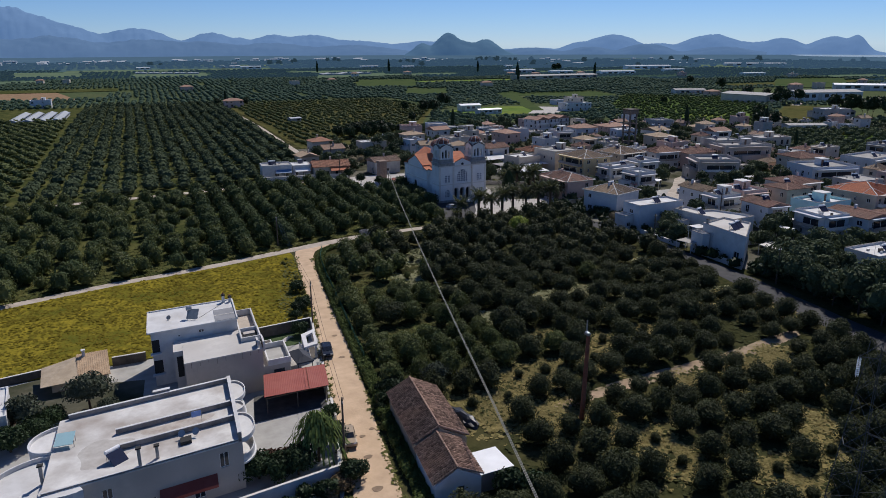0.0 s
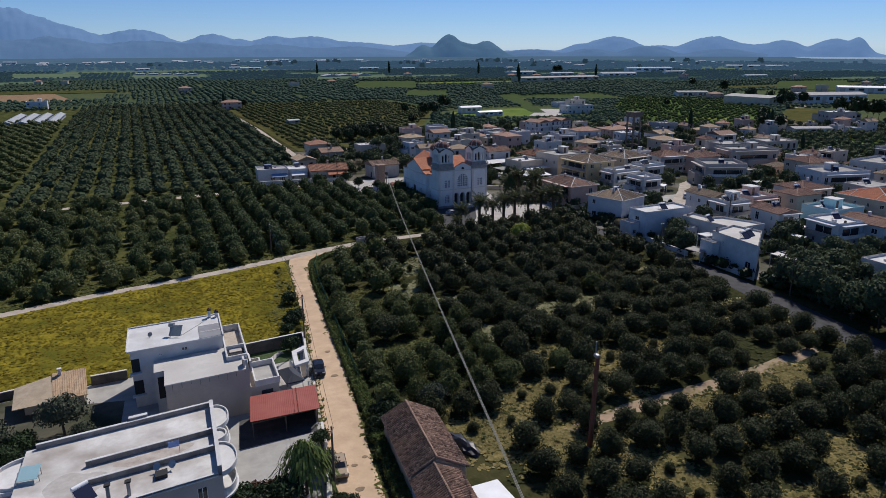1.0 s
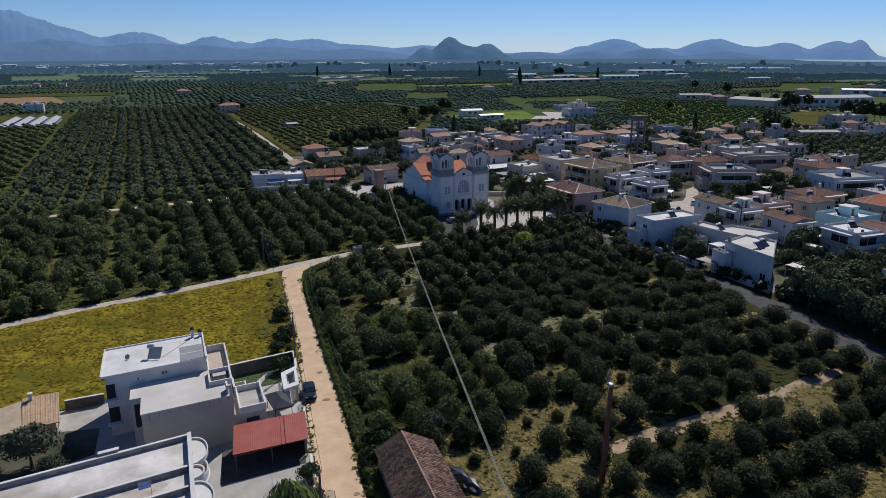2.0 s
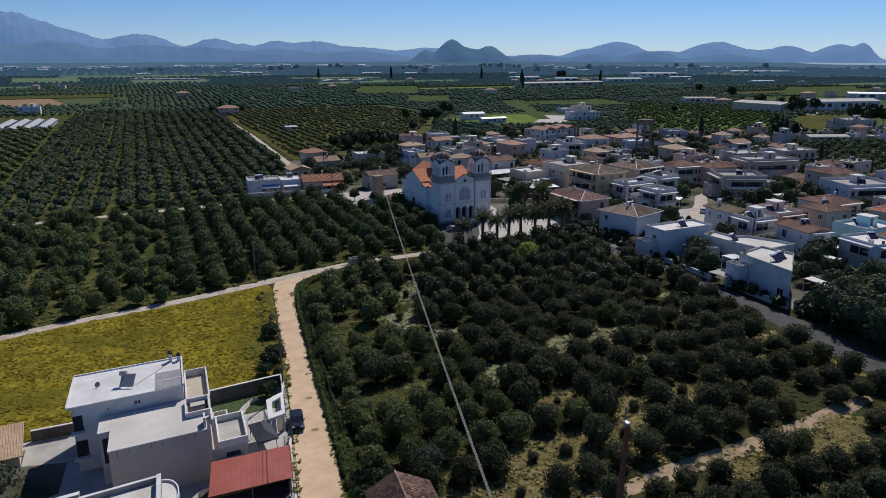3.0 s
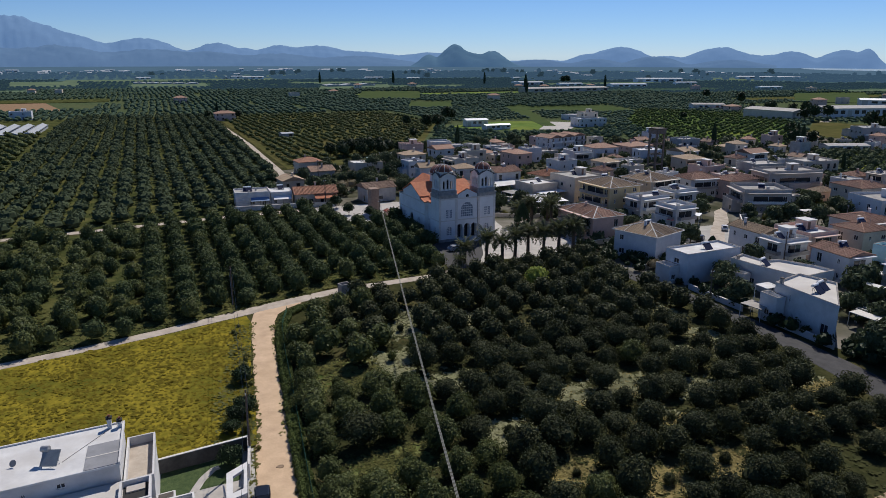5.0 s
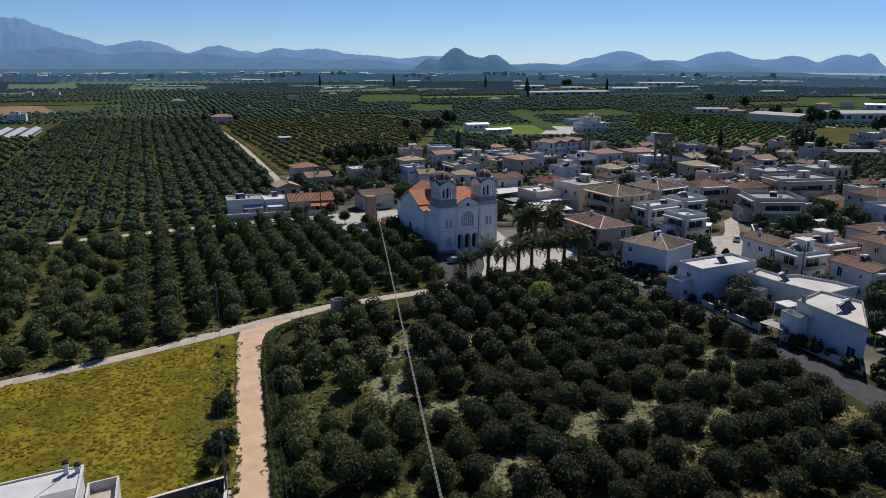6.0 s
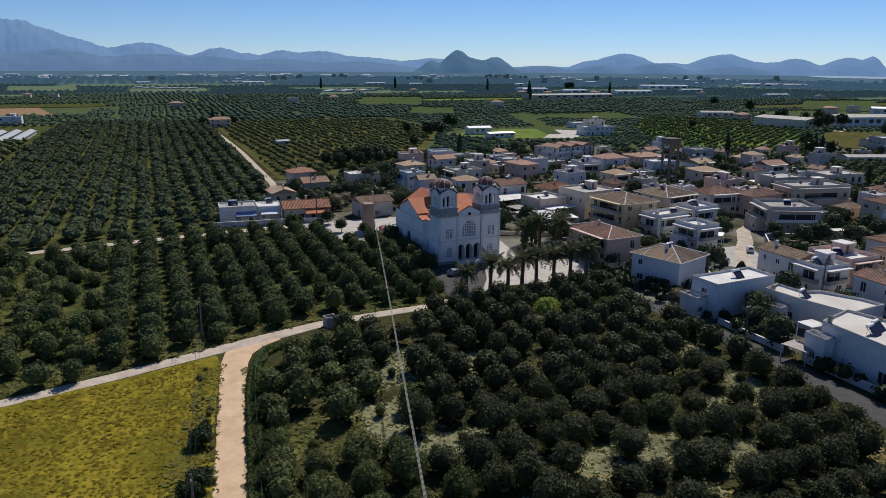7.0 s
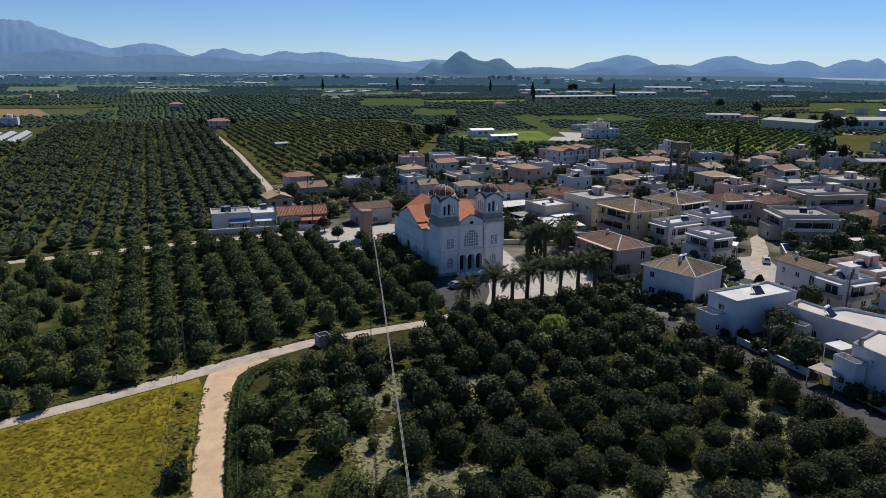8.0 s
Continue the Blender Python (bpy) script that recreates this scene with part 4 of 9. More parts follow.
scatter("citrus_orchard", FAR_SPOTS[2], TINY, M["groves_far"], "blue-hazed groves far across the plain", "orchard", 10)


def build_weeds():
    """Tufts of flowering weeds over the meadow, and weeds under the trees."""
    rg = np.random.default_rng(12)
    tuft = []
    for i in range(3):
        n = 7
        a = rg.uniform(0, 6.28, n)
        c = np.stack([np.cos(a), np.sin(a), np.zeros(n)], 1) * rg.uniform(0.05, 0.3, (n, 1))
        up = np.stack([np.cos(a) * 0.4, np.sin(a) * 0.4, rg.uniform(0.05, 0.17, n)], 1)
        side = np.stack([-np.sin(a), np.cos(a), np.zeros(n)], 1) * 0.16
        tuft.append(np.stack([c - side, c + side, c + up + side * 0.9, c + up - side * 0.9], 1))
    meadow = [(-70, 128), (-28, 145), (-8, 151.5), (5, 154.2), (16, 157), (28, 160.4), (29.5, 156), (27.6, 142), (26.4, 124), (25.0, 114.8), (14, 112.8), (-2, 111.4), (-22, 110), (-70, 104)]
    scatter("weeds", grid(meadow, 0.75, 0.75, 0.4, 0, (), 0.3, 13, (0.6, 1.6)), [q * np.array([1, 1, 0.7]) for q in tuft], M["mustard"], "tall yellow flowering weeds", "weeds", 14)
    scatter("weeds", grid(EAST, 1.15, 1.15, 0.55, 0, (BARN, [(46, 70.2), (60, 72.0), (76, 72.9), (90, 74.3), (101, 76.4), (101, 78.4), (90, 76.5), (76, 75.0), (60, 74.0), (46, 71.6)]), 0.35, 15, (0.6, 1.6)), tuft, M["shadeweeds"], "weeds under the citrus trees, darkened as shade", "weeds", 16)
    fringe = [(-75, 137), (-28, 148.4), (-8, 155), (16, 161), (30, 165.6), (50, 172.2), (66, 173), (77, 175.6), (79, 192), (40, 190), (0, 182), (-75, 168)]
    scatter("weeds", grid(fringe, 1.1, 1.1, 0.55, 0, (), 0.3, 22, (0.8, 2.0)), tuft, M["grassy"], "weeds and grass between the northern rows", "weeds", 23)
    rnd = random.Random(29)
    side = []
    for (xa, ya), (xb, yb) in zip(ROAD[2:-4], ROAD[3:-3]):
        d = Vector((xb - xa, yb - ya))
        nrm = Vector((-d.y, d.x)).normalized()
        for i in range(int(d.length * 5)):
            f, s = rnd.random(), rnd.choice((-1, 1))
            off = s * (2.25 - 0.5 * (ya > 105) + abs(rnd.gauss(0, 0.45)))
            side.append((xa + d.x * f + nrm.x * off, ya + d.y * f + nrm.y * off, rnd.uniform(0.4, 1.1)))
    scatter("weeds", side, tuft, M["grassy"], "weeds along the edges of the dirt road", "weeds", 30)
    rnd = random.Random(19)
    dry = [(x + rnd.gauss(0, 0.75) * r, y + rnd.gauss(0, 0.7) * r, rnd.uniform(0.5, 1.2)) for x, y, r in SPOTS for _ in range(int(26 * r * r))]
    scatter("weeds", [q for q in dry if q[1] > 100 and q[0] >= 47], tuft, M["palestalks"], "pale dry grass tufts in the clearings", "weeds", 20)
    scatter("weeds", [q for q in dry if q[1] > 100 and q[0] < 47], tuft, M["grassy"], "fresh green weeds in the clearings", "weeds", 24)
    scatter("weeds", [q for q in dry if q[1] <= 100], tuft, M["drystalks"], "straw-coloured tufts in the clearings", "weeds", 21)
    verge = [(25.9, 114), (28.4, 142), (30.4, 156), (28.2, 156.5), (24.5, 142), (20, 115)]
    scatter("weeds", grid(verge, 0.8, 0.8, 0.4, 0, (), 0.35, 17, (0.8, 1.6)), tuft, M["grassy"], "green weeds at the roadside", "weeds", 18)


build_weeds()


def build_hedge():
    """Rank green growth along the orchard side of the road."""
    rnd = random.Random(31)
    bush = [leaf_cloud(70 + i, 2, 80, 0.15, rx=0.68, zlo=-0.2, zhi=1.25, lumps=5) for i in range(3)]
    line = [(24.1, 56.0), (26.1, 74.0), (27.9, 90.0), (30.2, 113.0), (31.8, 126.0), (33.3, 140.0), (35.2, 152.0), (37.8, 159.0), (42.0, 162.4)]
    spots = []
    for (xa, ya), (xb, yb) in zip(line, line[1:]):
        n = int(math.dist((xa, ya), (xb, yb)) / 0.42)
        for i in range(n):
            for off in (-0.35, 0.2, 0.75):
                spots.append((xa + (xb - xa) * i / n + off + rnd.uniform(-.14, .14), ya + (yb - ya) * i / n + rnd.uniform(-.25, .25), rnd.uniform(0.6, 0.9)))
    scatter("hedge", spots, bush, M["hedge"], "rank dark green hedge along the dirt road", "hedge", 32)
    verge = [(23.6, 110.0), (26.0, 112.0), (29.5, 152.0), (29.0, 158.0), (26.0, 158.6)]
    spots = [(x, y, s) for x, y, s in grid(verge, 1.4, 1.4, 0.7, 0, (), 0.72, 33, (0.4, 1.0))]
    scatter("shrubs", spots, bush, M["grassy"], "green bushes at the edge of the meadow", "shrubs", 34)
    spots = [(x, y, s) for x, y, s in grid([(23.2, 40), (26.2, 40), (27, 56), (25.0, 57), (26.4, 80), (28, 86), (27.0, 86), (25.3, 74), (23.7, 60)], 0.9, 0.9, 0.4, 0, (), 0.15, 35, (0.7, 1.3))]
    scatter("shrubs", spots, bush, M["hedge"], "green scrub between road and barn", "shrubs", 36)


build_hedge()

# ---------------------------------------------------------------- buildings
WINDOWS = {}
FOOT = []


def window_mesh(w, h, kind):
    """Shared meshes of a window: frame with mullion, and its pane; made once for each size."""
    key = (round(w, 2), round(h, 2), kind)
    if key not in WINDOWS:
        t = 0.07
        f = bmesh.new()
        us, vs = (0, t, w / 2 - t / 2, w / 2 + t / 2, w - t, w), (0, t, h - t, h)
        vert = {(i, j): f.verts.new((u, 0.06, v)) for i, u in enumerate(us) for j, v in enumerate(vs)}
        cells = [f.faces.new((vert[i, j], vert[i + 1, j], vert[i + 1, j + 1], vert[i, j + 1])) for i in range(5) for j in range(3) if not (j == 1 and i in (1, 3))]
        out = bmesh.ops.extrude_face_region(f, geom=cells)
        bmesh.ops.translate(f, verts=[g for g in out["geom"] if isinstance(g, bmesh.types.BMVert)], vec=(0, -0.06, 0))
        bmesh.ops.recalc_face_normals(f, faces=f.faces)
        p = boxes((t, 0.025, t, w - t, 0.04, h - t))
        ms = []
        for nm, bm, m in (("window", f, M["frame"]), ("pane", p, M["glass"])):
            me = bpy.data.meshes.new(nm)
            bm.to_mesh(me)
            bm.free()
            me.materials.append(m)
            ms.append(me)
        WINDOWS[key] = ms
    return WINDOWS[key]


def put_window(parent, side, u, v, w, h, width, depth, kind="sill", inset=0.1, framed=True):
    """Place a window in the south (-y) or west (-x) wall of a house width x depth."""
    fm, pm = window_mesh(w, h, kind)
    ob = new("door" if kind == "door" else "window", fm)
    ob.parent = parent
    ob.matrix_basis = pose(u, inset, v) if side == "S" else pose(inset, depth - u, v, 0, 0, -90)
    if framed:
        pane = new("pane", pm)
        pane.parent = ob
    else:
        ob.data = pm


def solar(parent, x, y, z, rot=0.0, s=1.0):
    """Roof solar water heater: tilted collector, tank and stand."""
    c = part("solar_heater", rod(((-0.9, 0.1, 0.0), (-0.9, 0.9, 1.05), 0.03), ((0.9, 0.1, 0.0), (0.9, 0.9, 1.05), 0.03), ((-0.9, 0.9, 0), (-0.9, 0.9, 1.05), 0.03), ((0.9, 0.9, 0), (0.9, 0.9, 1.05), 0.03), ((-0.95, 0.9, 1.03), (0.95, 0.9, 1.03), 0.03), n=5), M["metal"], parent, "roof solar water heater on a steel stand")
    c.matrix_basis = pose(x, y, z, 0, 0, rot) @ Matrix.Diagonal((s, s, s, 1))
    bm = boxes((-1.0, -0.95, -0.05, 1.0, 0.95, 0.05))
    bmesh.ops.transform(bm, matrix=pose(0, 0.0, 0.55, 42), verts=bm.verts)
    part("collector", bm, M["solar"], c)
    part("tank", rod(((-0.95, 0.95, 1.3), (0.95, 0.95, 1.3), 0.28), n=10), M["whitesheet"], c)


def hip_roof(bm, x0, y0, x1, y1, z, rise, over=0.45, gable=False):
    x0, y0, x1, y1 = x0 - over, y0 - over, x1 + over, y1 + over
    w, d = x1 - x0, y1 - y0
    k = min(w, d) / 2
    if w >= d:
        r0, r1 = ((x0 + (0 if gable else k), (y0 + y1) / 2), (x1 - (0 if gable else k), (y0 + y1) / 2))
    else:
        r0, r1 = (((x0 + x1) / 2, y0 + (0 if gable else k)), ((x0 + x1) / 2, y1 - (0 if gable else k)))
    lo = [bm.verts.new((*p, z)) for p in ((x0, y0), (x1, y0), (x1, y1), (x0, y1))]
    un = [bm.verts.new((*p, z - 0.18)) for p in ((x0, y0), (x1, y0), (x1, y1), (x0, y1))]
    a, b = bm.verts.new((*r0, z + rise)), bm.verts.new((*r1, z + rise))
    if w >= d:
        fs = [(lo[0], lo[1], b, a), (lo[1], lo[2], b), (lo[2], lo[3], a, b), (lo[3], lo[0], a)]
    else:
        fs = [(lo[0], lo[1], a), (lo[1], lo[2], b, a), (lo[2], lo[3], b), (lo[3], lo[0], a, b)]
    for f in fs:
        bm.faces.new(f)
    for i in range(4):
        bm.faces.new((lo[i], un[i], un[(i + 1) % 4], lo[(i + 1) % 4]))
    bm.faces.new(un)
    ends = [(x0, y0), (x1, y0), (x1, y1), (x0, y1)]
    if w >= d:
        hips = [(ends[0], r0), (ends[3], r0), (ends[1], r1), (ends[2], r1)]
    else:
        hips = [(ends[0], r0), (ends[1], r0), (ends[2], r1), (ends[3], r1)]
    return [((*p, z), (*q, z + rise)) for p, q in hips] + [((*r0, z + rise), (*r1, z + rise))]


def tile_rows(x0, y0, x1, y1, z, rise, gable, over=0.45, step=0.42):
    """Rows of cover tiles running up each slope of a roof."""
    x0, y0, x1, y1 = x0 - over, y0 - over, x1 + over, y1 + over
    w, d = x1 - x0, y1 - y0
    k = min(w, d) / 2
    verts, faces = [], []
    corner = [Vector((x0, y0, z)), Vector((x1, y0, z)), Vector((x1, y1, z)), Vector((x0, y1, z))]
    for e in range(4):
        a, b = corner[e], corner[(e + 1) % 4]
        length = (b - a).length
        u = (b - a) / length
        inward = Vector((-u.y, u.x, 0))
        if gable and e % 2 == (1 if w >= d else 0):
            continue
        n = int(length / step)
        for i in range(n):
            s = (i + 0.5) * length / n
            run = k if gable else min(s, length - s, k)
            if run < 0.25:
                continue
            lo, hi = a + u * s, a + u * s + inward * run + Vector((0, 0, rise * run / k))
            q = len(verts)
            for p in (lo, hi):
                verts.extend([tuple(p - u * 0.11 + Vector((0, 0, 0.01))), tuple(p + Vector((0, 0, 0.11))), tuple(p + u * 0.11 + Vector((0, 0, 0.01)))])
            faces.extend([(q, q + 1, q + 4, q + 3), (q + 1, q + 2, q + 5, q + 4), (q, q + 2, q + 1)])
    return verts, faces


def house(x, y, w, d, h, wall="white", roof="flat", rot=0.0, floors=2, label="white plastered two-storey house with a flat roof", heater=0, balcony="", caps=False, rise=1.7, tile="tilebrown", parapet=0.55, chimney=False, seed=0, near=True, roofmat="roofwhite", base=0.0):
    """A village house; (x, y) is its south-west corner, w along x, d along y, h up to the eaves."""
    rnd = random.Random(seed * 31 + int(x * 7 + y))
    t = thing("house", label, "house", x, y, base, rot, "houses of the village")
    FOOT.append((x, y, w, d, R(rot)))
    fh = h / floors
    holes = {"S": [], "W": []}
    for side, length in (("S", w), ("W", d)):
        n = max(1, int(length / 3.4))
        for f in range(floors):
            for i in range(n):
                if rnd.random() < (0.7 if seed in (1, 2, 4, 5, 6) else 0.16 if near else 0.35):
                    continue
                u = (i + 0.5) * length / n + rnd.uniform(-0.3, 0.3)
                door = (side in balcony and f > 0) or rnd.random() < 0.12
                ww, wh = (1.3, 2.1) if door else (rnd.choice((0.7, 1.1, 1.5)), rnd.choice((1.1, 1.3)))
                v = f * fh + (0.12 if door else 0.95)
                if u - ww / 2 < 0.25 or u + ww / 2 > length - 0.25 or v + wh > h - 0.12:
                    continue
                holes[side].append((u - ww / 2, v, u + ww / 2, v + wh, door))
    bm = bmesh.new()
    wall_sheet(bm, (0, 0, 0), (1, 0, 0), (0, -1, 0), w, -0.3, h, [q[:4] for q in holes["S"]])
    wall_sheet(bm, (0, d, 0), (0, -1, 0), (-1, 0, 0), d, -0.3, h, [q[:4] for q in holes["W"]])
    wall_sheet(bm, (w, 0, 0), (0, 1, 0), (1, 0, 0), d, -0.3, h, [])
    wall_sheet(bm, (w, d, 0), (-1, 0, 0), (0, 1, 0), w, -0.3, h, [])
    bmesh.ops.remove_doubles(bm, verts=bm.verts, dist=0.001)
    part("wall", bm, M[wall], t)
    for side in "SW":
        for u0, v0, u1, v1, door in holes[side]:
            put_window(t, side, u0, v0, u1 - u0, v1 - v0, w, d, "door" if door else "sill", framed=near)
    for b_side in balcony:
        for f in range(1, floors):
            z = f * fh
            if b_side == "S":
                slab, rail = (w * 0.08, -1.3, z - 0.16, w * 0.92, 0, z), [(w * 0.08, -1.3, z, w * 0.92, -1.2, z + 0.85), (w * 0.08, -1.2, z, w * 0.08 + 0.1, 0, z + 0.85), (w * 0.92 - 0.1, -1.2, z, w * 0.92, 0, z + 0.85)]
            else:
                slab, rail = (-1.3, d * 0.08, z - 0.16, 0, d * 0.92, z), [(-1.3, d * 0.08, z, -1.2, d * 0.92, z + 0.85), (-1.2, d * 0.08, z, 0, d * 0.08 + 0.1, z + 0.85), (-1.2, d * 0.92 - 0.1, z, 0, d * 0.92, z + 0.85)]
            bal = part("balcony", boxes(slab), M[wall], t)
            if y < 300:
                # dark glass strip stands in for the shaded recess; the canopy casts real shadow
                a, b = w * rnd.uniform(0.14, 0.3), w * rnd.uniform(0.66, 0.86)
                if b_side == "S":
                    part("canopy", boxes((w * 0.05, -1.45, z + fh - 0.16, w * 0.95, -0.004, z + fh)), M[wall], t)
                    part("glazing", boxes((a, -0.03, z + 0.05, b, -0.004, z + 2.15)), M["glass"], t, "dark balcony glass that stands in for a shaded recess")
                    part("divider", boxes(((a + b) / 2 - 0.06, -0.06, z + 0.05, (a + b) / 2 + 0.06, -0.031, z + 2.15)), M["frame"], t)
                else:
                    a, b = a * d / w, b * d / w
                    part("canopy", boxes((-1.45, d * 0.05, z + fh - 0.16, -0.004, d * 0.95, z + fh)), M[wall], t)
                    part("glazing", boxes((-0.03, a, z + 0.05, -0.004, b, z + 2.15)), M["glass"], t, "dark balcony glass that stands in for a shaded recess")
                    part("divider", boxes((-0.06, (a + b) / 2 - 0.06, z + 0.05, -0.031, (a + b) / 2 + 0.06, z + 2.15)), M["frame"], t)
            part("railing", boxes(*rail), M["frame"] if rnd.random() < 0.5 else M["wallgrey"], bal)
    if roof == "flat":
        part("roof", boxes((0.02, 0.02, h - 0.2, w - 0.02, d - 0.02, h + 0.02)), M[roofmat], t)
        q = 0.2
        if parapet:
            part("parapet", ring_wall(-0.03, -0.03, w + 0.03, d + 0.03, h - 0.1, h + parapet, q), M[wall], t)
            if near and seed < 40:
                # dark ring paints the shaded inner faces of the parapet as an outline
                part("coping", ring_wall(-0.05, -0.05, w + 0.05, d + 0.05, h + parapet, h + parapet + 0.06, q + 0.03), M["wallshadedirt"], t, "dark coping standing in for parapet shade")
        top = h
    else:
        rb = bmesh.new()
        lines = hip_roof(rb, 0, 0, w, d, h, rise, gable=(roof == "gable"))
        roof_part = part("roof", rb, M[tile], t, "tiled roof")
        if y < 262:
            rows = raw("tiles", *tile_rows(0, 0, w, d, h, rise, roof == "gable"), M[tile])
            rows.parent = roof_part
        if caps and w > 9:
            for a, b in (((-0.5, -0.5), (w + 0.5, -0.5)), ((-0.5, -0.5), (-0.5, d + 0.5)), ((w + 0.5, -0.5), (w + 0.5, d + 0.5))):
                part("eave", rod(((*a, h - 0.05), (*b, h - 0.05), 0.1), n=5), M["trim"], t)
            for i in (1, 3):
                for a, b in (((w * i / 4, -0.45, h), (w * i / 4, min(w, d) * 0.25, h + rise * 0.55)), ((-0.45, d * i / 4, h), (min(w, d) * 0.25, d * i / 4, h + rise * 0.55))):
                    part("ridge_cap", rod((Vector(a) + Vector((0, 0, 0.06)), Vector(b) + Vector((0, 0, 0.06)), 0.09), n=5), M["trim"], t)
        if roof == "gable":
            gb = bmesh.new()
            for s in (0, 1):
                if w >= d:
                    vs = [(s * w, 0, h), (s * w, d, h), (s * w, d / 2, h + rise * 0.93)]
                else:
                    vs = [(0, s * d, h), (w, s * d, h), (w / 2, s * d, h + rise * 0.93)]
                gb.faces.new([gb.verts.new(v) for v in vs])
            part("gable", gb, M[wall], t)
        cap = "trim" if caps else tile
        for a, b in (lines if near else lines[-1:]):
            part("ridge_cap", rod((Vector(a) + Vector((0, 0, 0.03)), Vector(b) + Vector((0, 0, 0.03)), 0.13 if caps else 0.11), n=6), M[cap], t)
        top = h + rise * 0.5
    if roof == "flat" and floors > 1 and w > 7.5 and seed > 6 and rnd.random() < 0.55:
        px, py, pw, pd = w * rnd.uniform(0.45, 0.6), d * rnd.uniform(0.4, 0.55), rnd.uniform(2.4, 3.4), rnd.uniform(2.4, 3.6)
        ph = part("stair_house", boxes((px, py, h, px + pw, py + pd, h + 2.3)), M[wall], t)
        part("slab", boxes((px - 0.2, py - 0.2, h + 2.3, px + pw + 0.2, py + pd + 0.2, h + 2.45)), M["roofwhite"], ph)
        part("door", boxes((px + 0.4, py - 0.03, h + 0.05, px + 1.3, py - 0.004, h + 2.0)), M["shutter"], ph)
    if near and roof == "flat" and floors > 1 and seed > 6 and rnd.random() < 0.7:
        side = rnd.choice("SW")
        a0, a1 = rnd.uniform(0.0, 0.3), rnd.uniform(0.55, 0.95)
        dep, hh = rnd.uniform(1.8, 3.2), rnd.choice((fh, fh, fh * 0.95))
        bx = (w * a0, -dep, -0.2, w * a1, -0.01, hh) if side == "S" else (-dep, d * a0, -0.2, -0.01, d * a1, hh)
        wing = part("wing", boxes(bx), M[wall], t)
        q = 0.14
        x0, y0, _, x1, y1, zt = bx
        part("parapet", ring_wall(x0, y0, x1, y1, zt - 0.02, zt + 0.8, q), M[wall], wing)
        if side == "S":
            part("window", boxes((x0 + 0.5, y0 - 0.03, 0.9, x0 + 1.6, y0 - 0.004, 2.1)), M["glass"], wing)
        else:
            part("window", boxes((x0 - 0.03, y0 + 0.5, 0.9, x0 - 0.004, y0 + 1.6, 2.1)), M["glass"], wing)
    if roof == "flat" and y < 330 and floors > 0 and seed > 6:
        for _ in range(rnd.randrange(2, 5)):
            bx, by, bs = w * rnd.uniform(0.12, 0.82), d * rnd.uniform(0.15, 0.8), rnd.uniform(0.25, 0.7)
            part("roof_box", boxes((bx, by, h, bx + bs * 1.4, by + bs, h + bs * rnd.uniform(0.8, 1.8))), M[rnd.choice(("wallgrey", "metal", "walldark", "white"))], t)
        if not heater and rnd.random() < 0.6:
            solar(t, w * rnd.uniform(0.3, 0.7), d * rnd.uniform(0.4, 0.7), h, rnd.uniform(-20, 20))
    if roof != "flat" and y < 330 and seed > 6 and not chimney:
        cx, cy = w * rnd.uniform(0.3, 0.7), d * rnd.uniform(0.3, 0.7)
        part("chimney", boxes((cx, cy, h, cx + 0.55, cy + 0.55, h + rise + 0.9), (cx - 0.08, cy - 0.08, h + rise + 0.9, cx + 0.63, cy + 0.63, h + rise + 1.05)), M[wall], t)
    if near and rnd.random() < 0.6:
        ax, ay = w * rnd.uniform(0.1, 0.9), d * rnd.uniform(0.2, 0.9)
        part("aerial", rod(((ax, ay, h), (ax, ay, h + 3.0), 0.03), ((ax - 0.5, ay, h + 2.7), (ax + 0.5, ay, h + 2.7), 0.02), ((ax - 0.4, ay, h + 2.4), (ax + 0.4, ay, h + 2.4), 0.02), n=4), M["metal"], t)
    for i in range(heater):
        solar(t, w * rnd.uniform(0.3, 0.75), d * rnd.uniform(0.35, 0.75), top, rnd.uniform(-20, 20))
    if chimney:
        cx, cy = w * rnd.uniform(0.2, 0.8), d * rnd.uniform(0.4, 0.8)
        part("chimney", boxes((cx, cy, h - 0.2, cx + 0.5, cy + 0.5, top + 1.5), (cx - 0.07, cy - 0.07, top + 1.5, cx + 0.57, cy + 0.57, top + 1.62)), M[wall], t)
    return t


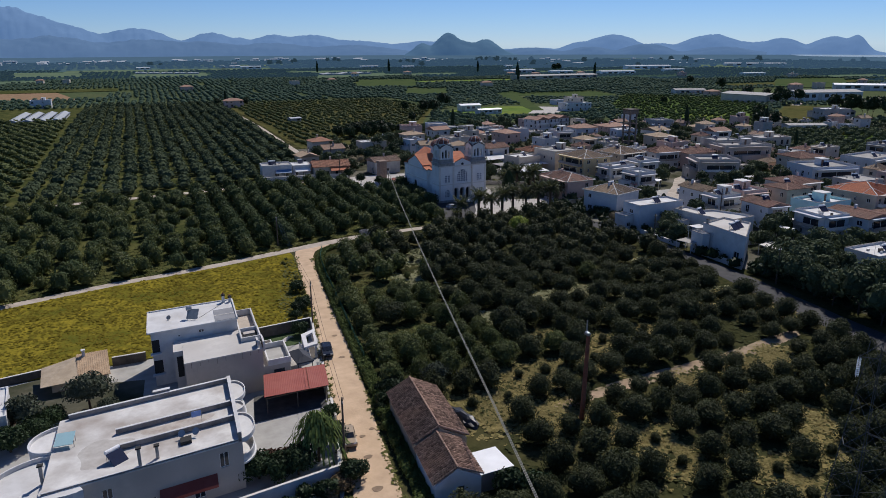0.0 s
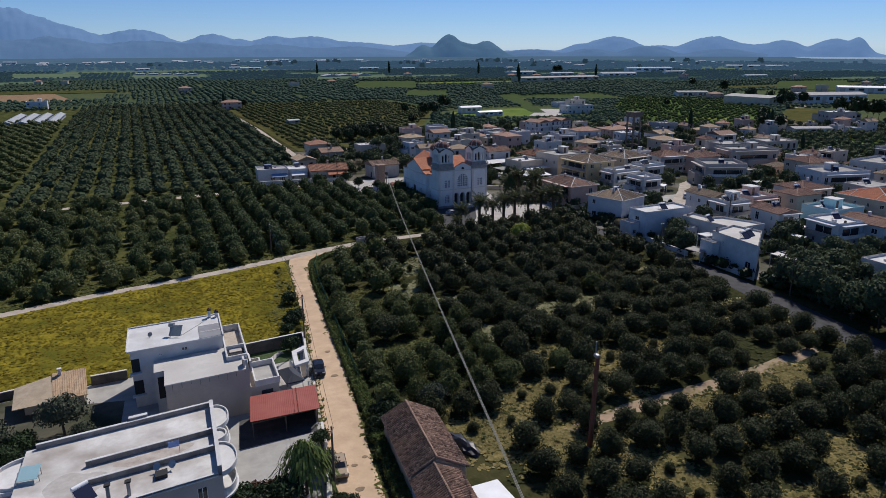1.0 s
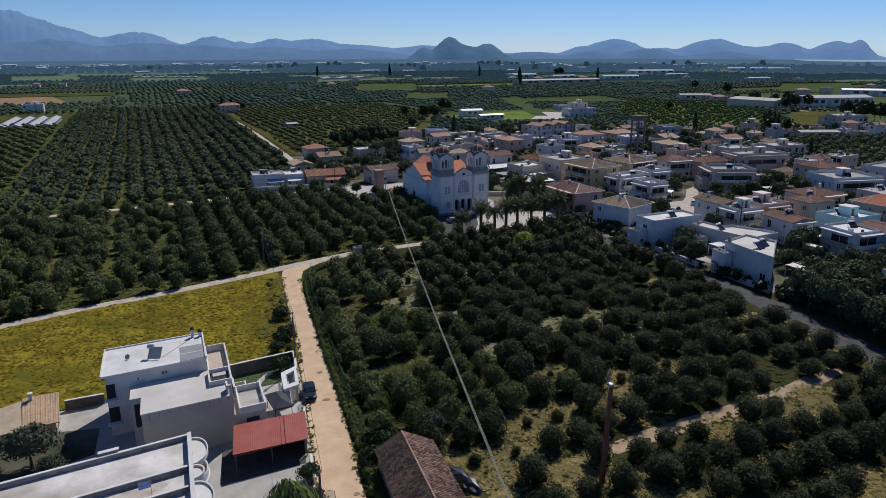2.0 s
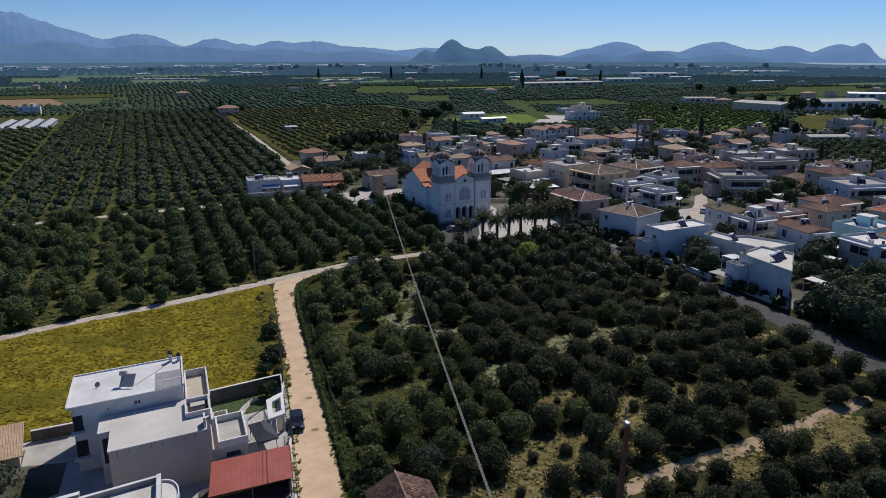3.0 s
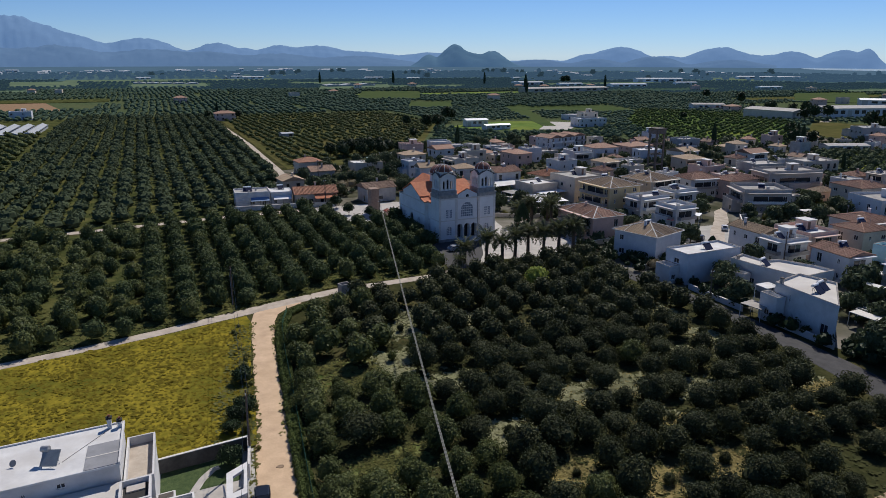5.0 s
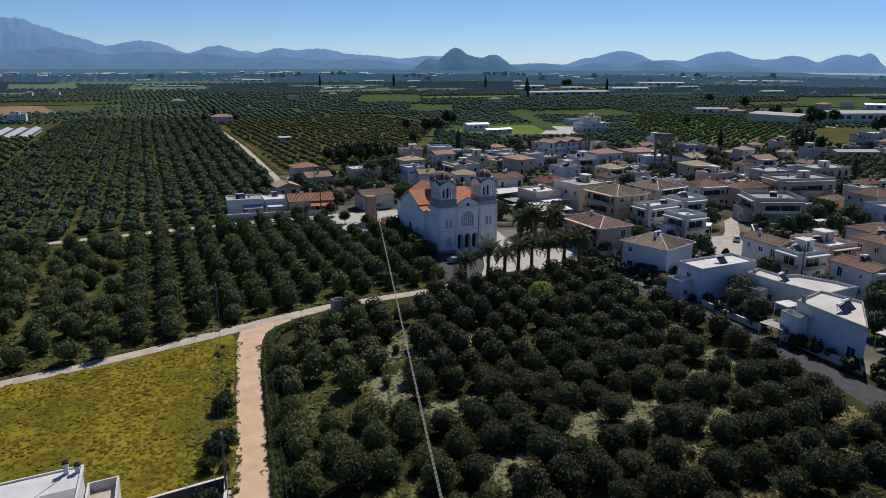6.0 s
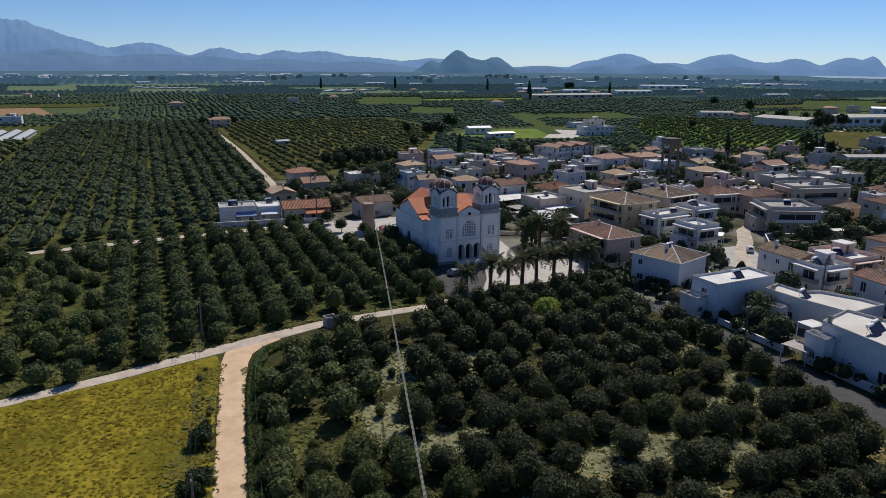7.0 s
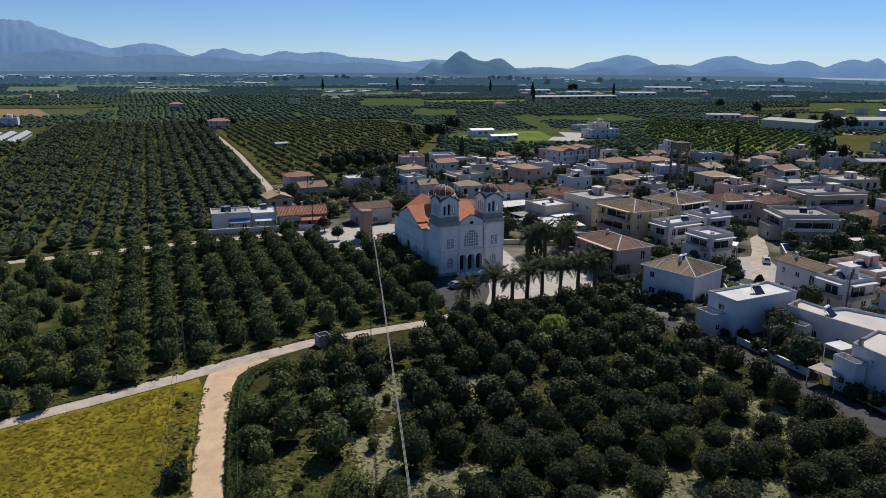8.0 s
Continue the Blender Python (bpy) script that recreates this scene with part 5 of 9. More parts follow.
def plan_house(outline, h, wall, roofmat, label, slits=(), heaters=(), chimneys=(), parapet=0.35):
    """A flat-roofed house over an uneven outline (anticlockwise from its south-west corner); slits are (edge, start, sill, width, height)."""
    t = thing("house", label, "house", group="houses of the village")
    n = len(outline)
    xs, ys = [p[0] for p in outline], [p[1] for p in outline]
    FOOT.append((min(xs), min(ys), max(xs) - min(xs), max(ys) - min(ys), 0.0))
    bm = bmesh.new()
    for k in range(n):
        a, b = Vector((*outline[k], 0)), Vector((*outline[(k + 1) % n], 0))
        u = (b - a).normalized()
        wall_sheet(bm, a, u, Vector((u.y, -u.x, 0)), (b - a).length, -0.3, h, [(s, v, s + w, v + q) for e, s, v, w, q in slits if e == k])
    bmesh.ops.remove_doubles(bm, verts=bm.verts, dist=0.001)
    part("wall", bm, M[wall], t)
    for e, s, v, w, q in slits:
        a, b = Vector((*outline[e], 0)), Vector((*outline[(e + 1) % n], 0))
        u = (b - a).normalized()
        fm, pm = window_mesh(w, q, "sill")
        o = new("window", fm)
        p = a + u * s - Vector((u.y, -u.x, 0)) * 0.1
        o.parent, o.matrix_basis = t, pose(p.x, p.y, v, 0, 0, math.degrees(math.atan2(u.y, u.x)))
        new("pane", pm).parent = o
    cx, cy = sum(xs) / n, sum(ys) / n
    ring_at = lambda d: [(x + (cx - x) / math.hypot(cx - x, cy - y) * d, y + (cy - y) / math.hypot(cx - x, cy - y) * d) for x, y in outline]
    rb = bmesh.new()
    prism(rb, ring_at(0.06), h - 0.2, h + 0.02)
    part("roof", rb, M[roofmat], t)
    # the dark coping ring stands in for shade along the parapet
    for name, m, z0, z1, o0, o1 in (("parapet", wall, h - 0.05, h + parapet, -0.03, 0.28), ("coping", "wallshadedirt", h + parapet, h + parapet + 0.06, -0.06, 0.32)):
        out, inn = ring_at(o0), ring_at(o1)
        pb = bmesh.new()
        rows = [[pb.verts.new((x, y, z)) for x, y in q] for z in (z0, z1) for q in (out, inn)]
        for a, b in ((0, 2), (3, 1), (2, 3), (1, 0)):
            for i in range(n):
                j = (i + 1) % n
                pb.faces.new((rows[a][i], rows[a][j], rows[b][j], rows[b][i]))
        part(name, pb, M[m], t, "dark coping standing in for parapet shade" if name == "coping" else "")
    for x, y, rot in heaters:
        solar(t, x, y, h, rot)
    for x, y, q in chimneys:
        c = part("chimney", boxes((x, y, h - 0.1, x + 0.5, y + 0.5, h + q)), M["wallgrey"], t)
        part("cap", boxes((x - 0.08, y - 0.08, h + q, x + 0.58, y + 0.58, h + q + 0.12)), M["walldark"], c)
    return t


# ----- village, nearest rows first
plan_house([(121.5, 109.6), (132.5, 119.0), (130.8, 126.0), (122.2, 123.6)], 6.6, "white", "roofworn", "white two-storey house with solar heaters on its flat roof", ((3, 3.4, 4.2, 0.4, 1.5), (3, 4.4, 1.0, 0.4, 1.3), (3, 10.8, 0.8, 1.6, 2.0), (2, 3.0, 3.8, 1.2, 1.4)), ((125.2, 116.6, 15), (127.6, 117.6, 15)), ((122.4, 122.4, 1.3), (128.6, 118.6, 1.5)))
plan_house([(134.0, 127.4), (143.6, 128.4), (142.8, 132.4), (139.6, 138.6), (136.2, 139.4), (135.8, 145.2), (131.0, 143.6), (131.8, 136.0)], 5.0, "white", "roofworn", "long low white house with a stepped flat roof", ((7, 2.0, 1.0, 1.2, 1.4), (7, 5.6, 1.0, 0.5, 1.2), (6, 1.6, 0.2, 2.4, 2.3), (6, 5.0, 1.0, 1.2, 1.4)), ((134.6, 137.4, 20),), ((132.0, 142.6, 0.9),), 0.45)
house(128.6, 137.4, 2.6, 5.6, 2.9, "white", "flat", 12, 1, "low white terrace before the long house", 0, seed=3, parapet=0.8)
house(119.6, 120.6, 2.0, 4.0, 4.4, "white", "flat", -3, 1, "narrow white annex with a roof terrace", 0, seed=3, parapet=0.7)
house(120.4, 145.0, 15.2, 6.6, 6.5, "bluewhite", "flat", 3, 2, "pale blue-white two-storey house with a flat white roof", 1, seed=2, parapet=0.4)
house(117.4, 147.0, 2.8, 4.2, 3.4, "white", "flat", 3, 1, "low white annex with a roof terrace", 0, seed=3, parapet=0.6)
house(124.4, 160.3, 11.0, 11.6, 6.7, "bluewhite", "hip", 19, 2, "pale blue two-storey house with a brown hipped tile roof", 1, caps=True, seed=6, chimney=True, rise=1.9)
house(123.2, 184.2, 10.0, 16.0, 6.4, "pink", "hip", 3, 2, "salmon house with a hipped terracotta roof", 0, "W", True, 1.7, "tile", seed=7, chimney=True)
house(145.1, 207.7, 12.2, 14.2, 9.0, "yellow", "hip", 6, 3, "ochre three-storey apartment house with long balconies", 1, "W", True, 2.0, seed=8, chimney=True)
house(167.5, 216.7, 13.4, 13.0, 8.0, "cream", "hip", 10, 3, "tan apartment house with a hipped tile roof", 1, "S", True, 2.0, seed=9)
house(147.0, 230.0, 13.0, 13.0, 8.0, "cream", "flat", 8, 2, "large beige block with a flat roof", 0, seed=10, near=False, roofmat="concrete")
house(134.5, 236.0, 10.5, 10.0, 5.6, "cream", "flat", 8, 1, "blank beige workshop with a flat roof", 0, seed=11, near=False)
house(150.6, 199.8, 11.5, 6.5, 6.3, "white", "flat", 6, 2, "white modern house with a stepped flat roof", 1, "SW", seed=12, parapet=0.8)
house(151.8, 185.6, 7.4, 8.2, 6.2, "white", "flat", 4, 2, "white modern house with a rounded corner and red awnings", 0, "SW", seed=13, parapet=0.9)
house(165.6, 202.6, 9.0, 7.0, 7.0, "white", "flat", 4, 2, "white modern house with terraces", 2, "SW", seed=14, parapet=0.8)
house(188.0, 220.8, 11.4, 9.0, 6.8, "bluewhite", "hip", -4, 2, "white house with arched balconies and a terracotta roof", 0, "S", False, 1.9, "tile", seed=15, chimney=True)
house(199.0, 214.0, 13.0, 8.0, 6.6, "pink", "hip", 4, 2, "salmon house with a terracotta hipped roof", 1, "", False, 1.7, "tile", seed=16)
house(186.6, 195.4, 14.5, 13.0, 6.8, "greige", "flat", -24, 2, "long beige apartment house with wide balconies", 1, "SW", seed=17, parapet=1.0, roofmat="roofgrey")
house(217.6, 215.0, 21.0, 11.0, 8.0, "greige", "flat", -12, 2, "long grey-beige building with a flat roof", 1, "SW", seed=18, parapet=0.7, roofmat="roofgrey")
house(238.0, 241.0, 13.0, 12.0, 6.0, "grey", "flat", -8, 2, "grey house with a white flat roof", 1, seed=19, near=False, roofmat="roofgrey")
house(263.0, 240.0, 17.0, 11.0, 6.0, "cream", "flat", -8, 2, "beige building with a pale flat roof", 0, seed=20, near=False, roofmat="roofgrey")
house(150.2, 153.4, 6.4, 10.6, 6.7, "bluewhite", "gable", 0, 2, "pale blue house under a shallow vaulted tile roof", 0, "", False, 1.0, "tilebrown", seed=21, chimney=True)
house(149.6, 146.6, 7.6, 6.7, 6.2, "white", "flat", 0, 2, "white house with a stepped roof terrace", 1, "SW", seed=22, parapet=0.7)
house(161.5, 149.5, 9.0, 11.0, 5.8, "pink", "flat", 0, 2, "pale pink house with a roof terrace", 0, "SW", seed=23, parapet=0.8)
house(152.3, 132.0, 6.6, 10.0, 6.3, "bluewhite", "gable", -4, 2, "white house with a low tiled roof", 1, "S", False, 0.9, "tile", seed=24, chimney=True)
house(173.6, 145.0, 9.5, 8.6, 6.9, "cream", "hip", 0, 2, "beige house with a broad shallow tile roof", 1, "", False, 1.2, "tile", seed=25)
house(184.0, 152.0, 12.0, 11.0, 6.4, "white", "hip", 0, 2, "white house with a terracotta roof", 0, "S", False, 1.4, "tile", seed=26)
house(165.5, 126.5, 12.0, 9.6, 6.3, "aqua", "flat", 4, 2, "aqua-blue house with a flat roof", 1, seed=27, parapet=0.8)
house(155.2, 117.0, 8.0, 9.6, 6.3, "bluewhite", "flat", -3, 2, "pale blue-white house with dark windows", 1, "SW", seed=28, parapet=0.5)
house(164.0, 112.0, 9.5, 11.5, 6.3, "bluewhite", "gable", 4, 2, "pale blue house with a tiled lean-to roof", 0, "S", False, 0.8, "tile", seed=29)
house(190.0, 129.0, 15.0, 15.0, 6.8, "cream", "hip", 8, 2, "cream house with a bright terracotta roof", 0, "S", True, 2.2, "tilered", seed=30)
house(139.4, 91.0, 12.0, 8.0, 4.8, "white", "flat", 0, 1, "white modern bungalow with a stepped flat roof", 1, seed=31, parapet=0.5)
house(246.0, 172.0, 20.0, 12.0, 6.8, "white", "flat", 8, 2, "white apartment block with balconies", 1, "S", seed=32, parapet=0.7, roofmat="roofgrey")
house(211.0, 168.0, 18.0, 14.0, 6.6, "bluewhite", "flat", -14, 2, "blue-grey apartment house with a roof terrace", 1, "S", seed=33, parapet=0.8, roofmat="roofgrey")
house(226.0, 186.0, 12.0, 12.0, 7.0, "cream", "hip", -6, 2, "beige house with a tiled roof", 0, "", False, 1.6, "tile", seed=34)
# ----- houses by the church square and the northern edge
house(73.6, 322.0, 10.0, 8.0, 5.2, "cream", "hip", 6, 1, "old house with a rusty red hipped tile roof", 0, "", False, 1.6, "tilerust", seed=41, near=False)
house(75.0, 305.0, 9.5, 9.0, 3.8, "grey", "gable", 5, 1, "stone house with a dark gabled roof", 0, "", False, 1.6, "tiledark", seed=42, near=False)
house(61.0, 289.6, 8.0, 9.0, 3.4, "cream", "gable", 6, 1, "old barn with a brown tile roof", 0, "", False, 1.4, "tilebrown", seed=43, near=False)
house(95.2, 315.0, 12.4, 8.0, 4.4, "cream", "flat", 4, 1, "low house with a white flat roof", 1, seed=44, near=False, parapet=0.3)
house(82.6, 256.0, 10.6, 8.0, 4.8, "grey", "gable", 6, 1, "derelict stone building with an old tile roof", 0, "", False, 1.4, "tiledark", seed=45, near=False)
house(112.4, 297.0, 7.4, 7.4, 6.2, "bluewhite", "flat", 6, 2, "pale blue house with a crenellated roof terrace", 0, seed=46, parapet=0.7)
house(59.4, 259.0, 13.6, 8.4, 4.0, "cream", "gable", -4, 1, "long low house with a rusty red tile roof", 0, "", False, 1.8, "tilerust", seed=47, near=False)
house(41.0, 263.0, 11.0, 8.4, 4.6, "white", "flat", -3, 1, "low white house with a cluttered flat roof", 2, seed=48, parapet=0.45, roofmat="roofgrey")
house(52.2, 262.4, 6.8, 8.0, 4.4, "white", "flat", -3, 1, "low white house with a blue shaded porch", 1, seed=49, parapet=0.25)
house(164.5, 303.2, 8.6, 12.0, 6.5, "pink", "hip", 8, 2, "brownish house with a tiled roof", 0, "", False, 1.5, "tile", seed=50, near=False)
house(152.2, 259.0, 12.0, 9.0, 4.4, "cream", "hip", 12, 1, "old low house with a rusty red tile roof", 0, "", False, 1.6, "tilerust", seed=51, near=False)
for i in range(3):
    house(204.0 + i * 8.4, 340.0 + i * 2.4, 7.8, 11.0, 8.0, "white", "gable", 14, 3, "tall white terraced house with a small tile roof", 0, "S", False, 1.3, "tile", seed=52 + i)
house(208.9, 309.0, 13.0, 10.0, 6.4, "bluewhite", "hip", -2, 2, "blue-grey house with a wrap-round balcony and brown roof", 0, "S", False, 1.8, "tile", seed=56)
house(231.7, 313.0, 15.0, 11.0, 5.6, "pink", "hip", 4, 2, "pink house with a tile roof", 0, "", False, 1.6, "tile", seed=57, near=False)


GROVE = [(272, 240), (282, 217), (330, 215), (384, 270), (336, 295)]
PLOT = [(141, 277), (148, 266), (161, 290), (150, 298)]


def fill_village():
    """Further houses of the village between and behind those that stand out."""
    rnd = random.Random(21)
    spots = ((118, 318), (132, 296), (140, 330), (146, 352), (160, 334), (176, 318), (128, 350), (178, 286), (190, 298), (168, 276), (186, 268), (206, 284), (222, 292), (196, 246), (212, 240), (224, 262), (240, 282), (252, 300), (262, 270), (280, 284), (246, 330), (268, 318), (290, 306), (288, 256), (306, 270), (300, 232), (284, 220), (320, 248), (330, 280), (262, 206), (290, 196), (318, 214), (340, 230), (312, 180), (276, 160), (300, 140), (334, 170), (250, 140), (230, 150), (206, 148), (222, 122), (252, 112), (280, 118), (182, 118), (200, 104), (226, 96), (180, 96), (166, 92), (134, 262), (150, 282), (112, 258), (360, 250), (378, 220), (350, 196), (392, 262), (204, 224), (178, 236))
    kinds = [("white", "flat"), ("pink", "hip"), ("cream", "hip"), ("pink", "flat"), ("grey", "flat"), ("cream", "flat"), ("bluewhite", "flat"), ("white", "gable")]
    for i, (x, y) in enumerate(spots):
        if any(inside((x + a, y + b), k) for k in (GROVE, PLOT) for a in (0, 10) for b in (0, 9)):
            continue
        wall, roof = kinds[rnd.randrange(len(kinds))]
        fl = rnd.choice((1, 2, 2))
        lab = {"flat": "%s village house with a flat roof", "hip": "%s village house with a hipped tile roof", "gable": "%s village house with a gabled tile roof"}[roof]
        words = {"white": "white plastered", "cream": "cream plastered", "pink": "pink plastered", "grey": "grey rendered", "bluewhite": "pale blue plastered"}[wall]
        house(x + rnd.uniform(-2, 2), y + rnd.uniform(-2, 2), rnd.uniform(8, 12), rnd.uniform(7, 11), 3.1 * fl + 0.2, wall, roof, rnd.uniform(-10, 12), fl, lab % words, rnd.randrange(2), rnd.choice(("", "S", "W")) if fl > 1 else "", False, 1.5, rnd.choice(("tile", "tile", "tilebrown")), rnd.choice((0.3, 0.6, 0.8)), rnd.random() < 0.4, 100 + i, False, rnd.choice(("roofwhite", "roofgrey", "roofgrey")))


fill_village()


def clear_of_houses(x, y, gap):
    for hx, hy, w, d, a in FOOT:
        dx, dy = x - hx, y - hy
        u, v = dx * math.cos(a) + dy * math.sin(a), -dx * math.sin(a) + dy * math.cos(a)
        if -gap < u < w + gap and -gap < v < d + gap:
            return False
    return True


def thicken_village():
    """Small houses and sheds in the gaps that are left in the older part of the village."""
    rnd = random.Random(33)
    area = [(128, 262), (108, 262), (100, 330), (140, 372), (225, 385), (300, 345), (400, 300), (400, 120), (215, 80), (178, 84), (205, 160), (210, 205), (180, 205), (178, 250)]
    for x, y, s in grid(area, 14.5, 14.5, 3.0, 8, (), 0.3, 34, (0.7, 1.0)):
        w, d = rnd.uniform(6, 10) * s, rnd.uniform(6, 9) * s
        if any(inside((x + a, y + b), k) for k in (GROVE, PLOT, [(204, 262), (222, 262), (222, 278), (204, 278)]) for a in (0, 8) for b in (0, 8)):
            continue
        if not all(clear_of_houses(x + a, y + b, 1.6) for a in (0, w / 2, w) for b in (0, d / 2, d)):
            continue
        wall, fl = rnd.choice(("white", "cream", "pink", "cream", "grey", "white")), rnd.choice((1, 1, 2))
        roof = rnd.choice(("gable", "flat", "hip", "flat"))
        words = {"white": "whitewashed", "cream": "cream plastered", "pink": "pink plastered", "grey": "grey rendered"}[wall]
        house(x, y, w, d, 3.0 * fl + 0.3, wall, roof, rnd.uniform(-8, 14), fl, "small old %s village house with a %s roof" % (words, {"gable": "gabled tile", "hip": "hipped tile", "flat": "flat"}[roof]), 0, "", False, 1.5, rnd.choice(("tile", "tile", "tilebrown", "tiledark")), 0.35, rnd.random() < 0.4, int(x), False, "roofgrey")


thicken_village()


# ----- church


def arch_pts(cx, w, z0, zs, n=8):
    """Outline of a round-headed opening: up from the sill to the springing and over."""
    r = w / 2
    return [(cx - r, z0)] + [(cx - r * math.cos(math.pi * i / n), zs + r * math.sin(math.pi * i / n)) for i in range(n + 1)] + [(cx + r, z0)]


def arched_wall(bm, o, u, n, width, z0, z1, arches, depth=0.5):
    """A wall face with round-headed openings (centre, width, sill, springing), each with its reveal and a dark back."""
    o, u, n = Vector(o), Vector(u), Vector(n)

    def pt(a, z, back=0.0):
        p = o + u * a - n * back
        return bm.verts.new((p.x, p.y, z))
    arches = sorted(arches)
    edges = [0.0]
    for c, w, s, sp in arches:
        edges += [c - w / 2, c + w / 2]
    edges.append(width)
    for a, b in zip(edges[::2], edges[1::2]):
        if b - a > 0.01:
            bm.faces.new((pt(a, z0), pt(b, z0), pt(b, z1), pt(a, z1)))
    for c, w, s, sp in arches:
        pts = arch_pts(c, w, s, sp)
        if s > z0 + 0.01:
            bm.faces.new((pt(c - w / 2, z0), pt(c + w / 2, z0), pt(c + w / 2, s), pt(c - w / 2, s)))
        for (a, za), (b, zb) in zip(pts[1:-1], pts[2:-1]):
            bm.faces.new((pt(a, za), pt(b, zb), pt(b, z1), pt(a, z1)))
        for (a, za), (b, zb) in zip(pts, pts[1:] + pts[:1]):
            bm.faces.new((pt(a, za), pt(b, zb), pt(b, zb, depth), pt(a, za, depth)))


def arched_pane(bm, o, u, n, c, w, s, sp, back):
    o, u, n = Vector(o), Vector(u), Vector(n)
    vs = []
    for a, z in arch_pts(c, w, s, sp):
        p = o + u * a - n * back
        vs.append(bm.verts.new((p.x, p.y, z)))
    bm.faces.new(vs)


def lattice(parent, o, u, n, c, w, s, sp, cols, rows, back):
    """White tracery of an arched church window in front of its dark pane."""
    o, u, n = Vector(o), Vector(u), Vector(n)
    bm = bmesh.new()
    r = w / 2

    def bar(a0, z0, a1, z1, t):
        ps = []
        for k in (back, back - 0.08):
            for a, z in ((a0, z0), (a1, z0), (a1, z1), (a0, z1)):
                p = o + u * a - n * k
                ps.append(bm.verts.new((p.x, p.y, z)))
        for f in ((0, 1, 2, 3), (4, 5, 6, 7), (0, 1, 5, 4), (1, 2, 6, 5), (2, 3, 7, 6), (3, 0, 4, 7)):
            bm.faces.new([ps[i] for i in f])
    for i in range(cols + 1):
        a = c - r + w * i / cols
        top = sp + math.sqrt(max(0, r * r - (a - c) ** 2))
        bar(a - 0.075, s, a + 0.075, max(top, s + 0.2), 0)
    zt = sp + r
    for j in range(rows + 1):
        z = s + (zt - s) * j / rows
        hw = r if z <= sp else math.sqrt(max(0, r * r - (z - sp) ** 2))
        if hw > 0.1:
            bar(c - hw, z - 0.07, c + hw, z + 0.07, 0)
    win = part("window", bm, M["frame"], parent, "white lattice of an arched church window")
    pb = bmesh.new()
    arched_pane(pb, o, u, n, c, w, s, sp, back + 0.05)
    part("pane", pb, M["milkglass"], win)


def build_church():
    t = thing("church", "pale stone church with two bell towers and orange tile roofs", "church", 85.1, 198.4, 0, 3.0)
    wd, tw = 16.6, 5.2
    H0, H1 = 11.6, 12.2
    body = bmesh.new()
    # west front: towers' lower stages and the centre bay with the portico
    arched_wall(body, (0, 0, 0), (1, 0, 0), (0, -1, 0), tw, -0.3, H0, [(2.9, 1.5, 1.6, 3.3)], 0.4)
    arched_wall(body, (wd - tw, 0, 0), (1, 0, 0), (0, -1, 0), tw, -0.3, H0, [(2.6, 1.5, 1.6, 3.3)], 0.4)
    arched_wall(body, (tw, 0.25, 0), (1, 0, 0), (0, -1, 0), wd - 2 * tw, -0.3, 5.6, [(0.95, 1.7, 0.5, 3.6), (3.1, 1.7, 0.5, 3.6), (5.25, 1.7, 0.5, 3.6)], 1.6)
    arched_wall(body, (tw, 0.25, 0), (1, 0, 0), (0, -1, 0), wd - 2 * tw, 5.6, H1, [(3.1, 3.6, 6.3, 8.4)], 0.35)
    B(body, tw - 0.02, 0.0, -0.3, tw, 0.3, H0)
    # tower side facing the orchard, recess, transept arm, rear
    arched_wall(body, (0, tw, 0), (0, -1, 0), (-1, 0, 0), tw, -0.3, H0, [(2.6, 1.2, 1.6, 3.2)], 0.3)
    arched_wall(body, (0.9, 9.2, 0), (0, -1, 0), (-1, 0, 0), 4.0, -0.3, 9.4, [(1.1, 0.9, 1.8, 4.2), (2.9, 0.9, 1.8, 4.2)], 0.3)
    arched_wall(body, (0, 27.4, 0), (0, -1, 0), (-1, 0, 0), 18.2, -0.3, 9.2, [(4.0, 1.1, 1.8, 3.8), (9.1, 2.2, 0.2, 3.6), (14.2, 1.1, 1.8, 3.8)], 0.35)
    for q in (((0, 9.2), (0.9, 9.2), 9.2), ((0.9, tw), (0, tw), 9.2)):
        (xa, ya), (xb, yb), z = q
        body.faces.new([body.verts.new(v) for v in ((xa, ya, -0.3), (xb, yb, -0.3), (xb, yb, z), (xa, ya, z))])
    B(body, wd - 0.05, 0.05, -0.3, wd, 27.3, 9.2)
    B(body, 0.05, 27.3, -0.3, wd - 0.05, 27.4, 9.2)
    for x in (0, wd):
        body.faces.new([body.verts.new(v) for v in ((x, 12.2, 9.2), (x, 24.4, 9.2), (x, 24.4, 10.3), (x, 18.3, 12.9), (x, 12.2, 10.3))])
    for y in (12.2, 24.4):
        body.faces.new([body.verts.new(v) for v in ((0, y, 9.0), (wd, y, 9.0), (wd, y, 10.3), (0, y, 10.3))])
    body.faces.new([body.verts.new(v) for v in ((tw, 0.25, H1), (wd - tw, 0.25, H1), (wd / 2, 0.25, H1 + 1.5))])
    B(body, tw, tw - 0.1, 8, wd - tw, tw, H1)
    part("wall", body, M["stone"], t, "pale stone walls with recessed arches")
    part("portico", boxes((tw + 0.1, 1.7, 0, wd - tw - 0.1, 1.8, 5.5), (tw + 0.05, 0.3, 5.3, wd - tw - 0.05, 1.75, 5.5)), M["dark"], t, "deep shaded porch")
    for x in (tw + 2.02, tw + 4.18):
        part("column", rod(((x, 0.12, 0.5), (x, 0.12, 3.5), 0.17), n=10), M["trim"], t)
